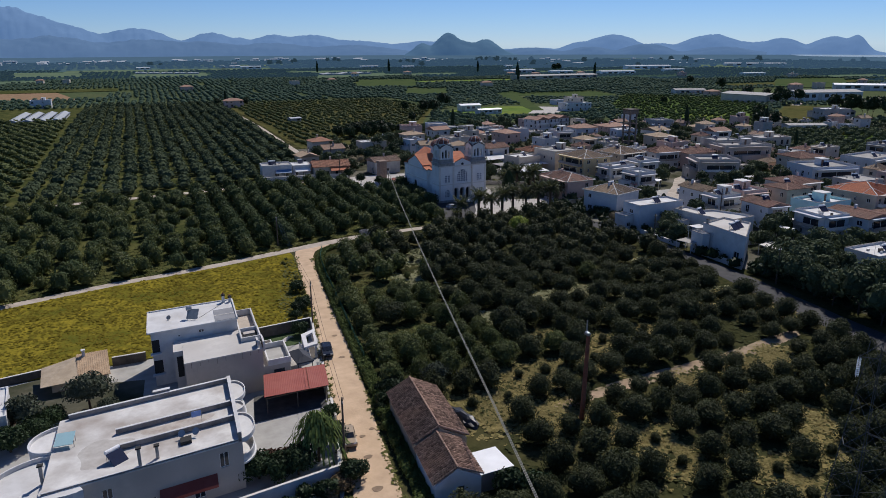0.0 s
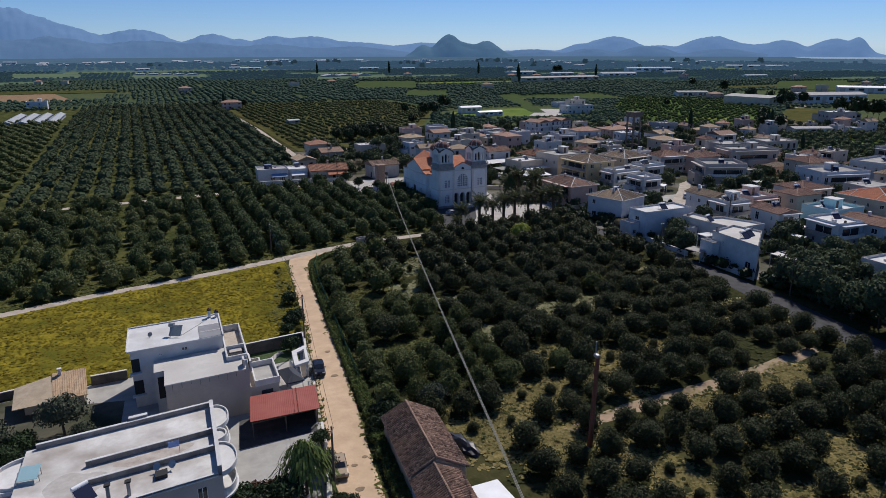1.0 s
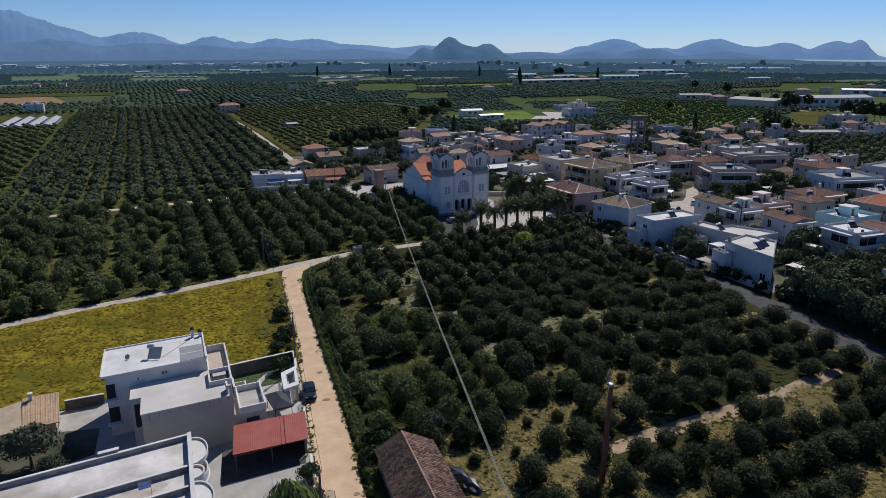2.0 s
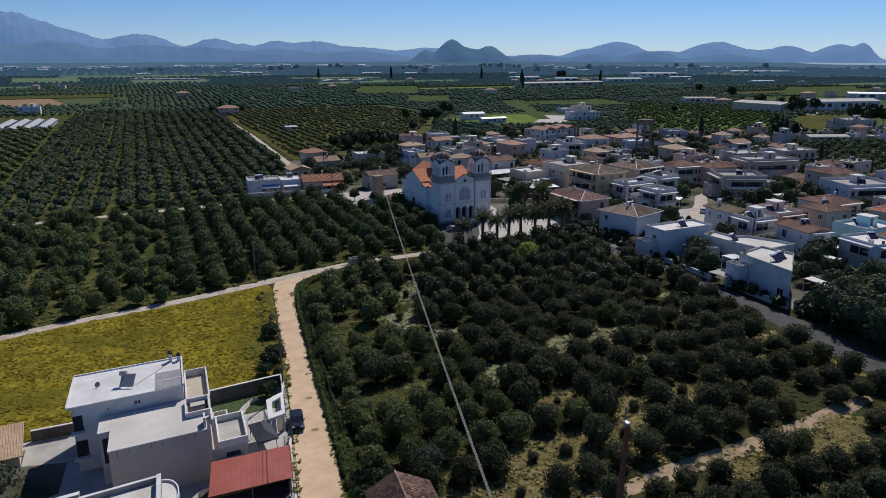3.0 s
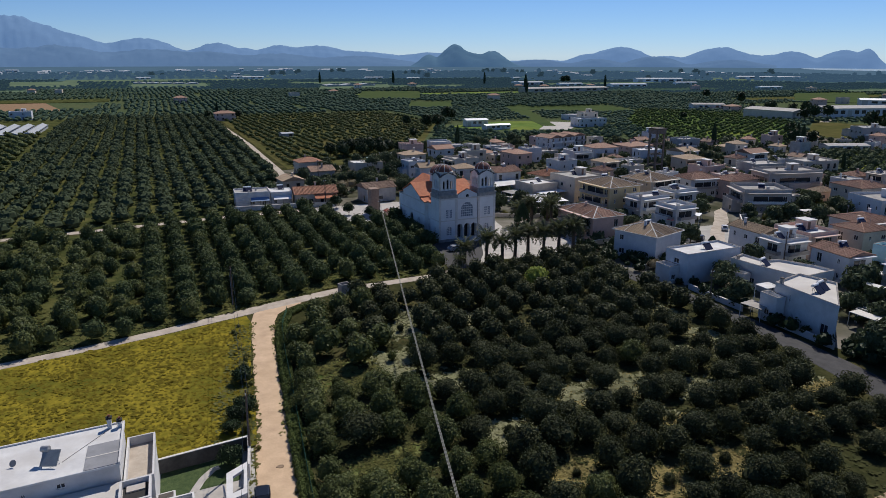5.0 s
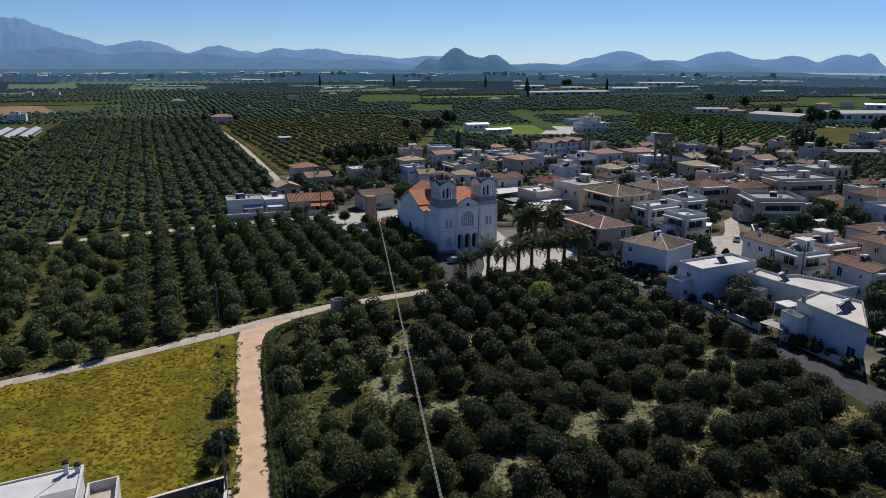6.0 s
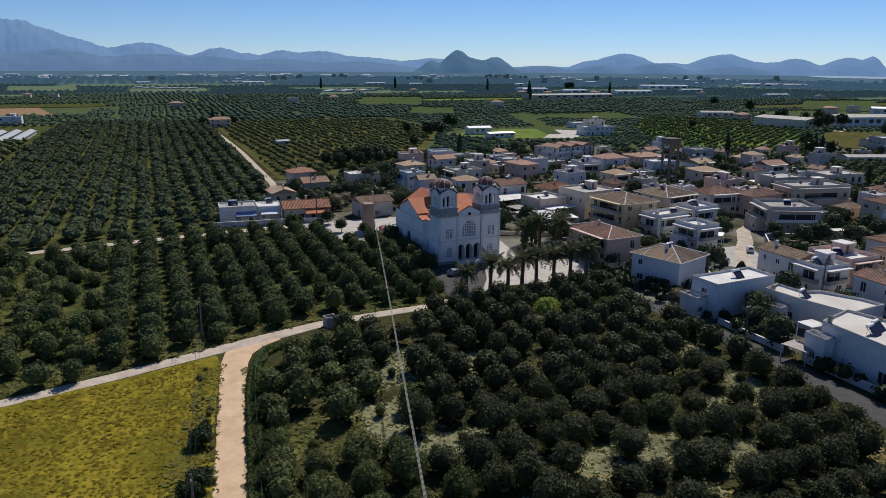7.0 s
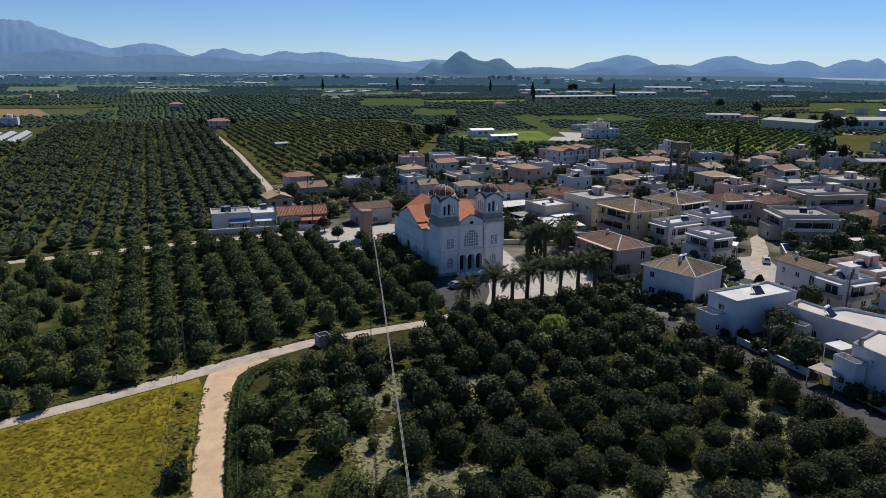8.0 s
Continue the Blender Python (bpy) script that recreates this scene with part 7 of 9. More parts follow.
def build_rounded_house():
    t = thing("house", "long white house with a stained flat roof and rounded balconies", "house", -12.4, 66.7, 0, 8.0)
    # white house walls toned greige to carry the shade of the south side
    block(t, 0, 0, 19.6, 15.0, 6.0, [(5.2, 3.6, 6.2, 4.8), (2.0, 3.6, 3.0, 4.8), (11.4, 0.5, 12.6, 2.2), (14.0, 0.5, 15.2, 2.2), (17.0, 3.4, 18.0, 5.2), (9.0, 0.3, 10.2, 2.3)], [(2, 3.4, 3.4, 4.9)], wall="greige")
    part("roof", boxes((-0.1, -0.1, 6.0, 19.2, 15.1, 6.14)), M["roofstained"], t, "white roof coating with grey water stains")

    def lobe(cx, cy, r, z0, z1, a0, a1, m, name, stretch=1.0):
        bm = bmesh.new()
        n = 18
        prism(bm, [(cx + r * stretch * math.cos(R(a0 + (a1 - a0) * i / n)), cy + r * math.sin(R(a0 + (a1 - a0) * i / n))) for i in range(n + 1)], z0, z1)
        return part(name, bm, M[m], t)

    def rim(cx, cy, r, z0, z1, a0, a1, stretch=1.0):
        bm = bmesh.new()
        n = 18
        o = [((r + 0.02) * math.cos(R(a0 + (a1 - a0) * i / n)), (r + 0.02) * math.sin(R(a0 + (a1 - a0) * i / n))) for i in range(n + 1)]
        k = (r - 0.18) / r
        prism(bm, [(cx + x * stretch, cy + y) for x, y in o] + [(cx + x * k * stretch, cy + y * k) for x, y in reversed(o)], z0, z1)
        return part("parapet", bm, M["white"], t)
    # rounded balconies at the road end
    for cy, r, s in ((12.2, 2.7, 0.62), (8.0, 1.25, 0.9), (3.2, 3.0, 0.6)):
        lobe(19.55, cy, r, 2.9, 3.1, -90, 90, "white", "balcony", s)
        lobe(19.55, cy, r, 5.8, 6.02, -90, 90, "roofwhite", "canopy", s)
        rim(19.55, cy, r, 5.7, 6.25, -90, 90, s)
        rim(19.55, cy, r * 0.9, 3.1, 3.95, -90, 90, s)
    # rounded lobes at the far end
    lobe(0.0, 11.4, 2.8, -0.2, 5.6, 90, 270, "white", "bay")
    rim(0.0, 11.4, 2.85, 5.6, 6.0, 90, 270)
    lobe(-1.0, 4.6, 4.0, -0.2, 5.2, 80, 280, "white", "bay", 1.2)
    rim(-1.0, 4.6, 4.05, 5.2, 5.7, 80, 280, 1.2)
    lobe(2.4, 0.6, 1.7, 5.2, 6.1, 90, 300, "roofwhite", "bay", 1.6)
    # low roof walls
    # roof walls toned dark for dirt and for their shaded south faces
    for x0, y0, x1, y1, z in ((6.6, 4.75, 19.18, 5.0, 6.75), (6.3, 8.4, 19.18, 8.68, 6.75), (0.9, 14.8, 19.18, 15.1, 6.7), (19.2, 0.2, 19.6, 14.8, 7.0), (0.0, 0.0, 19.18, 0.18, 6.3), (10.2, 15.12, 12.2, 15.6, 7.0)):
        w = part("parapet", boxes((x0, y0, 6.0, x1, y1, z)), M["wallshadedirt"], t, "low rendered roof wall, dirt and shade in its colour")
        part("coping", boxes((x0 - 0.02, y0 - 0.02, z, x1 + 0.02, y1 + 0.02, z + 0.05)), M["roofwhite"], w)
    stain = bmesh.new()
    prism(stain, [(10.0 + 3.6 * (1 + 0.25 * math.sin(3 * a)) * math.cos(a) + 3.0, 6.75 + 1.45 * (1 + 0.12 * math.sin(5 * a)) * math.sin(a)) for a in [6.283 * i / 40 for i in range(40)]], 6.135, 6.145)
    part("stain", stain, M["roofbrown"], t, "brown water stain on the roof")
    grime = bmesh.new()
    prism(grime, [(5.4 + 2.9 * (1 + 0.2 * math.sin(3 * a + 1)) * math.cos(a), 4.9 + 3.0 * (1 + 0.15 * math.sin(4 * a)) * math.sin(a)) for a in [6.283 * i / 40 for i in range(40)]], 6.132, 6.143)
    part("stain", grime, M["roofgrime"], t, "greyish old patch in the roof coating")
    solar(t, 6.8, 2.6, 6.14, 28, 0.85)
    panel = boxes((-0.95, -0.8, -0.05, 0.95, 0.8, 0.05))
    bmesh.ops.transform(panel, matrix=pose(1.2, 8.8, 7.0, 28, 0, -10), verts=panel.verts)
    part("collector", panel, M["aqua"], t, "turquoise solar panel")
    part("stand", rod(((0.1, 8.2, 6.1), (0.1, 8.2, 6.9), 0.04), ((2.1, 8.2, 6.1), (2.1, 8.2, 6.9), 0.04), ((0.1, 9.5, 6.1), (0.1, 9.5, 6.9), 0.04), ((2.1, 9.5, 6.1), (2.1, 9.5, 6.9), 0.04)), M["metal"], t)
    for x, y, h in ((10.6, 0.9, 1.5), (8.9, 0.1, 2.2), (-0.6, 3.6, 1.2)):
        c = part("chimney", boxes((x, y, 5.0, x + 0.32, y + 0.32, 6.1 + h)), M["wallgrey"], t)
        part("cap", boxes((x - 0.12, y - 0.1, 6.1 + h, x + 0.44, y + 0.42, 6.25 + h)), M["dark"], c)
    part("hatch", boxes((13.1, 2.2, 6.14, 14.3, 3.3, 6.55)), M["dark"], t, "dark roof hatch")
    for x, y in ((14.9, 3.6), (13.4, 3.9)):
        part("satellite_dish", rod(((x, y, 6.1), (x, y, 6.7), 0.03), ((x - 0.02, y - 0.05, 6.7), (x - 0.1, y - 0.2, 6.8), 0.08, 0.42), n=10), M["metal"], t)
    pole = part("flagpole", rod(((15.6, 5.9, 6.1), (15.6, 5.9, 8.0), 0.03)), M["metal"], t)
    part("flag", boxes((14.5, 5.88, 7.2, 15.6, 5.91, 7.9)), plain("blue_white_flag", (0.25, 0.35, 0.65)), pole)
    ab = bmesh.new()
    for vs in (((10.6, -0.02, 2.9), (16.6, -0.02, 2.9), (16.6, -1.3, 2.35), (10.6, -1.3, 2.35)),):
        lo = [ab.verts.new(v) for v in vs]
        hi = [ab.verts.new((v[0], v[1], v[2] + 0.06)) for v in vs]
        ab.faces.new(lo)
        ab.faces.new(hi)
        for i in range(4):
            ab.faces.new((lo[i], lo[(i + 1) % 4], hi[(i + 1) % 4], hi[i]))
    B(ab, 10.6, -1.32, 2.05, 16.6, -1.26, 2.37)
    part("awning", ab, M["redsheet"], t, "red awning with a valance")
    skew(t, 0.18)


M["roofgrime"] = mat("grey_roof_grime", (0.40, 0.375, 0.34), (0.56, 0.54, 0.505), 0.8, 0.85, 0.05, (0.34, 0.31, 0.28), 0.3, 0.5)
M["roofstained"] = mat("stained_roof_coating", (0.50, 0.48, 0.45), (0.74, 0.73, 0.70), 0.35, 0.8, 0.05, (0.28, 0.23, 0.19), 0.16, 0.8)
build_rounded_house()


def build_carport():
    t = thing("carport", "carport with a ribbed red sheet roof", "carport", 11.8, 85.0, 0, 4.0)
    verts, faces = [], []
    n = 36
    for i in range(n * 4 + 1):
        x = 9.0 * i / (n * 4)
        z = 2.75 - 0.03 * x + (0.006 if i % 4 in (1, 2) else 0.0)
        verts += [(x, 0, z), (x, 6.3, z + 0.25), (x, 0, z - 0.05), (x, 6.3, z + 0.2)]
    for i in range(n * 4):
        k = 4 * i
        faces += [(k, k + 4, k + 5, k + 1), (k + 2, k + 3, k + 7, k + 6), (k, k + 2, k + 6, k + 4), (k + 1, k + 5, k + 7, k + 3)]
    raw("roof", verts, faces, M["redsheet"], t, "ribbed red sheet roof")
    for x, y in ((0.3, 0.3), (4.5, 0.3), (8.7, 0.3), (0.3, 6.0), (4.5, 6.0), (8.7, 6.0)):
        # posts toned dark to vanish in the shade under the roof
        part("post", boxes((x - 0.07, y - 0.07, 0, x + 0.07, y + 0.07, 2.64 - 0.03 * x + y * 0.035)), M["walldark"], t)
    part("seam", rod(((6.2, 0.0, 2.6), (6.2, 6.3, 2.85), 0.05), n=6), M["rust"], t, "lapped seam of the roof sheets")
    part("beam", boxes((0.1, 0.2, 2.28, 8.9, 0.36, 2.4)), M["wood"], t)
    part("side_wall", boxes((8.6, 1.0, 0, 8.8, 5.4, 2.4)), M["cream"], t, "ochre end wall")
    # unseen rear wall, added to keep skylight off the floor
    part("back_wall", boxes((0.2, 6.0, 0, 8.6, 6.15, 2.5)), M["greige"], t)
    # dark slab reaches past the roof to the south-west as its painted shadow
    part("floor", boxes((-1.6, -1.3, -0.05, 8.5, 6.0, 0.06)), M["carportshade"], t, "floor slab darkened as the cast shadow of the carport")
    skew(t, 0.22)


build_carport()


def wall_run(pts, h, label, m="white", thick=0.25, cap=True):
    """A garden wall along a line of points."""
    t = thing("garden_wall", label, "wall", kind="structure")
    for (xa, ya), (xb, yb) in zip(pts, pts[1:]):
        a, b = Vector((xa, ya)), Vector((xb, yb))
        d = (b - a)
        ang = math.degrees(math.atan2(d.y, d.x))
        o = part("wall_panel", boxes((0, -thick / 2, -0.2, d.length, thick / 2, h)), M[m], t)
        o.matrix_basis = pose(xa, ya, 0, 0, 0, ang)
        if cap:
            part("coping", boxes((0.02, -thick / 2 - 0.05, h, d.length - 0.02, thick / 2 + 0.05, h + 0.08)), M["trim"], o)
    return t


# meadow walls: shade of their south face is put into the dark render
wall_run([(13.9, 111.8), (24.5, 113.3)], 1.9, "grey rendered boundary wall along the meadow", "walldark")
wall_run([(-30.0, 107.5), (-16.5, 110.4)], 1.2, "low grey wall along the meadow", "walldark")
wall_run([(-7.5, 110.0), (-2.6, 110.2)], 1.5, "grey wall behind the yard", "walldark")
wall_run([(24.5, 113.3), (24.2, 110.4), (23.6, 106.8)], 1.9, "white gate pier wall", "white")
wall_run([(22.5, 96.4), (21.7, 92.6)], 1.0, "low white wall by the road", "white")
# white wall; the blue of its shade is in the plaster colour
wall_run([(17.2, 67.0), (3.0, 64.6), (-10.0, 62.4)], 1.7, "long whitewashed wall tinted blue as shade", "bluewhite")
wall_run([(17.2, 67.0), (18.4, 72.0), (19.5, 77.5)], 1.3, "white roadside wall", "white")
wall_run([(20.6, 84.0), (19.9, 79.0)], 1.3, "white roadside wall by the gate", "white")
wall_run([(-14.5, 80.5), (-22.0, 78.6), (-34.0, 76.0)], 1.8, "white wall beside the yard", "white")
patch("lawn", [(13.6, 106.4), (14.2, 111.8), (23.6, 112.8), (22.6, 107.0)], 0.07, mat("lawn", (0.035, 0.06, 0.02), (0.07, 0.10, 0.035), 1.5, 1.0, 0.4), "small green lawn behind a wall", "lawn")
patch("pavement", [(17.0, 95.0), (17.3, 106.2), (22.4, 106.8), (21.0, 95.6)], 0.1, M["paving"], "paved forecourt behind the gate", "pavement")
strip("path", [(17.4, 106.4), (18.6, 108.8), (19.9, 110.4), (20.6, 110.6)], [0.7, 0.7, 0.7, 0.7], 0.11, M["paving"], "curving paved garden path", "path")


def build_gate():
    """White gate canopy with an opening in it, a dark sliding gate, and a dark pavilion beside it."""
    t = thing("gate", "white gate canopy over a dark metal gate", "gate", 0, 0, 0, 0)
    out, inn = [(20.4, 99.4), (22.7, 100.2), (23.5, 106.4), (21.0, 104.8)], [(21.2, 100.7), (22.4, 101.2), (22.9, 104.9), (21.6, 103.9)]
    bm = bmesh.new()
    rows = [[bm.verts.new((x, y, z)) for x, y in q] for z in (2.3, 2.6) for q in (out, inn)]
    for a, b in ((0, 2), (3, 1), (2, 3), (1, 0)):
        for i in range(4):
            k = (i + 1) % 4
            bm.faces.new((rows[a][i], rows[a][k], rows[b][k], rows[b][i]))
    part("canopy", bm, M["white"], t, "white canopy frame")
    for x, y in ((20.6, 99.7), (22.4, 100.4), (23.1, 105.8), (21.2, 104.6)):
        part("pier", boxes((x - 0.16, y - 0.16, 0, x + 0.16, y + 0.16, 2.3)), M["white"], t)
    part("side_wall", boxes((20.45, 100.0, 0.0, 20.6, 104.2, 1.6)), M["white"], t)
    part("floor", boxes((20.7, 100.2, 0.04, 23.0, 105.2, 0.09)), M["walldark"], t)
    for i in range(9):
        part("bar", boxes((22.75 + i * 0.05, 96.6 + i * 0.4, 0.1, 22.8 + i * 0.05, 96.66 + i * 0.4, 1.8)), M["black"], t)
    part("rail", rod(((22.75, 96.5, 1.79), (23.2, 100.0, 1.79), 0.05), ((22.75, 96.5, 0.14), (23.2, 100.0, 0.14), 0.05), n=5), M["black"], t)
    p = thing("pavilion", "dark peaked garden canopy beside the gate", "canopy", 18.4, 95.2, 0, 5.0)
    rb = bmesh.new()
    hip_roof(rb, 0, 0, 2.4, 4.6, 2.1, 0.8, 0.1)
    part("roof", rb, plain("dark_blue_canvas", (0.04, 0.045, 0.06), 0.8), p)
    for x, y in ((0.1, 0.1), (2.3, 0.1), (0.1, 4.5), (2.3, 4.5)):
        part("post", boxes((x - 0.04, y - 0.04, 0, x + 0.04, y + 0.04, 2.0)), M["black"], p)


build_gate()


def build_hut():
    t = thing("hut", "garden hut with a tan tile roof and a chimney", "hut", -15.6, 103.4, 0, 4.0)
    part("wall", boxes((0.3, 0.3, -0.1, 7.6, 5.4, 1.75)), M["cream"], t)
    part("rear_wall", boxes((3.9, 5.15, 1.7, 7.6, 5.4, 2.95)), M["cream"], t)
    for name, m, lab, vs in (("tile_roof", "tilepale", "tan tile roof", ((3.8, -0.7, 1.75), (8.1, -0.7, 1.75), (8.1, 5.7, 3.05), (3.8, 5.7, 3.05))), ("sheet_roof", "rooftan", "sun-bleached sheet roof", ((-1.0, -0.9, 1.6), (3.8, -0.9, 1.7), (3.8, 5.5, 2.85), (-1.0, 5.5, 1.9)))):
        bm = bmesh.new()
        lo = [bm.verts.new(v) for v in vs]
        hi = [bm.verts.new((v[0], v[1], v[2] + 0.1)) for v in vs]
        bm.faces.new(lo[::-1])
        bm.faces.new(hi)
        for i in range(4):
            bm.faces.new((lo[i], lo[(i + 1) % 4], hi[(i + 1) % 4], hi[i]))
        part(name, bm, M[m], t, lab)
    for k in range(15):
        x = 3.95 + 0.29 * k
        part("tile_rib", rod(((x, -0.72, 1.845), (x, 5.72, 3.145), 0.045), n=6), M["tilepale"], t)
    part("chimney", boxes((4.6, 4.9, 2.7, 5.0, 5.3, 3.9), (4.5, 4.8, 3.9, 5.1, 5.4, 4.0)), M["white"], t)


M["tilepale"] = mat("pale_tan_tile", (0.40, 0.28, 0.17), (0.54, 0.40, 0.26), 2.0, 0.85, 0.4, (0.32, 0.22, 0.14), 0.4, 0.4)
build_hut()
house(-31.0, 89.5, 12.2, 9.0, 3.7, "white", "flat", 6, 1, "low white house with a flat roof beside the yard", 0, seed=71, parapet=0.25)


def tiled_slope(parent, x0, z0, x1, z1, y0, y1, m, label, pitch=0.34, course=0.46):
    """Old barrel tiles laid in columns down a slope, each course overlapping the next."""
    rnd = random.Random(int(y0 * 10 + x0))
    verts, faces = [], []
    run = math.hypot(x1 - x0, z1 - z0)
    ux, uz = (x1 - x0) / run, (z1 - z0) / run
    nx, nz = (-uz, ux) if ux > 0 else (uz, -ux)
    cols, rows = int((y1 - y0) / pitch), int(run / course)
    prof = ((-0.5, -0.05), (-0.34, 0.10), (0.0, 0.17), (0.34, 0.10), (0.5, -0.05))
    for c in range(cols):
        yc = y0 + (c + 0.5) * pitch + rnd.uniform(-0.02, 0.02)
        for r in range(rows):
            s0, s1 = r * course, (r + 1) * course + 0.05
            lift0, lift1 = rnd.uniform(0.0, 0.02), rnd.uniform(0.03, 0.06)
            k = len(verts)
            for s, lift, g in ((s0, lift0, 0.86), (s1, lift1, 1.0)):
                for a, hgt in prof:
                    q = hgt * g + lift
                    verts.append((x0 + ux * s + nx * q, yc + a * pitch * 0.92 * g, z0 + uz * s + nz * q))
            faces += [(k + i, k + i + 1, k + i + 6, k + i + 5) for i in range(4)]
    ob = raw("roof_tiles", verts, faces, m, parent, label)
    return tagged(ob, kind="stuff")


def build_barn():
    t = thing("barn", "old stone barn with a sagging lichened tile roof", "barn", 25.0, 57.6, 0, -5.5)
    L, xr, xe, ze, zr = 21.6, 3.2, 7.0, 3.0, 4.9
    bm = bmesh.new()
    pts = [(0.3, -0.2), (xe - 0.4, -0.2), (xe - 0.4, 2.9), (xr, zr - 0.25), (0.3, 2.9)]
    a, b = [bm.verts.new((x, 8.0, z)) for x, z in pts], [bm.verts.new((x, L - 0.3, z)) for x, z in pts]
    bm.faces.new(a)
    bm.faces.new(b)
    for i in range(5):
        bm.faces.new((a[i], a[(i + 1) % 5], b[(i + 1) % 5], b[i]))
    part("wall", bm, M["barnwall"], t, "old ochre rendered stone wall")
    bm = bmesh.new()
    pts = [(0.3, -0.2), (5.6, -0.2), (5.6, 2.7), (xr - 0.4, 4.1), (0.3, 2.5)]
    a, b = [bm.verts.new((x, 0.3, z)) for x, z in pts], [bm.verts.new((x, 7.99, z)) for x, z in pts]
    bm.faces.new(a)
    bm.faces.new(b)
    for i in range(5):
        bm.faces.new((a[i], a[(i + 1) % 5], b[(i + 1) % 5], b[i]))
    part("wall", bm, M["white"], t, "lower whitewashed end of the barn")
    tiled_slope(t, xr, zr, -0.2, ze, 8.0, L, M["tiledark"], "dark lichened barrel tiles")
    tiled_slope(t, xr, zr, xe, ze, 8.0, L, M["tileold"], "brown barrel tiles")
    tiled_slope(t, xr - 0.4, zr - 0.5, -0.2, ze - 0.35, 0.0, 8.0, M["tiledark"], "dark lichened barrel tiles")
    tiled_slope(t, xr - 0.4, zr - 0.5, 6.1, ze - 0.1, 0.0, 8.0, M["tileold"], "brown barrel tiles")
    for (xa, ya, za), (xb, yb, zb) in (((xr, 8.0, zr + 0.08), (xr, L, zr + 0.08)), ((xr - 0.4, 0, zr - 0.42), (xr - 0.4, 8.0, zr - 0.42))):
        n = int((yb - ya) / 0.45)
        for i in range(n):
            y = ya + (yb - ya) * i / n
            part("ridge_tile", rod(((xa, y, za), (xa, y + 0.47, za + 0.02), 0.15, 0.12), n=7), M["tileold"], t)
    part("window", boxes((2.9, 0.24, 1.0, 3.6, 0.29, 1.9)), M["dark"], t)
    part("door", boxes((xe - 0.42, 12.0, 0, xe - 0.36, 13.2, 2.0)), M["wood"], t)
    s = thing("shed", "small shed with a white sheet roof beside the barn", "shed", 30.8, 57.8, 0, 2.0)
    part("roof", boxes((0, 0, 2.4, 4.2, 4.4, 2.48)), M["whitesheet"], s)
    part("wall", boxes((0.2, 0.2, -0.1, 4.0, 4.2, 2.4)), M["wallgrey"], s)
    h = thing("tarpaulin", "crumpled dark tarpaulin over a heap beside the barn", "tarpaulin", 35.4, 73.6, 0, 20)
    bm = bmesh.new()
    bmesh.ops.create_icosphere(bm, subdivisions=3, radius=1.0)
    for v in bm.verts:
        k = 1 + 0.3 * noise.noise(v.co * 2.5)
        v.co = Vector((v.co.x * 1.4 * k, v.co.y * 3.2 * k, max(v.co.z, 0) * 1.4 * k))
    part("sheet", bm, plain("dark_tarpaulin", (0.02, 0.022, 0.03), 0.35), h)


M["barnwall"] = mat("old_lime_wall", (0.34, 0.27, 0.19), (0.50, 0.42, 0.32), 0.8, 0.95, 0.3, (0.22, 0.17, 0.12), 0.5, 0.5)
M["tileold"] = mat("brown_barrel_tile", (0.09, 0.06, 0.045), (0.40, 0.26, 0.19), 4.0, 0.9, 0.4, (0.36, 0.24, 0.17), 0.3, 0.5, island=0.5)
build_barn()

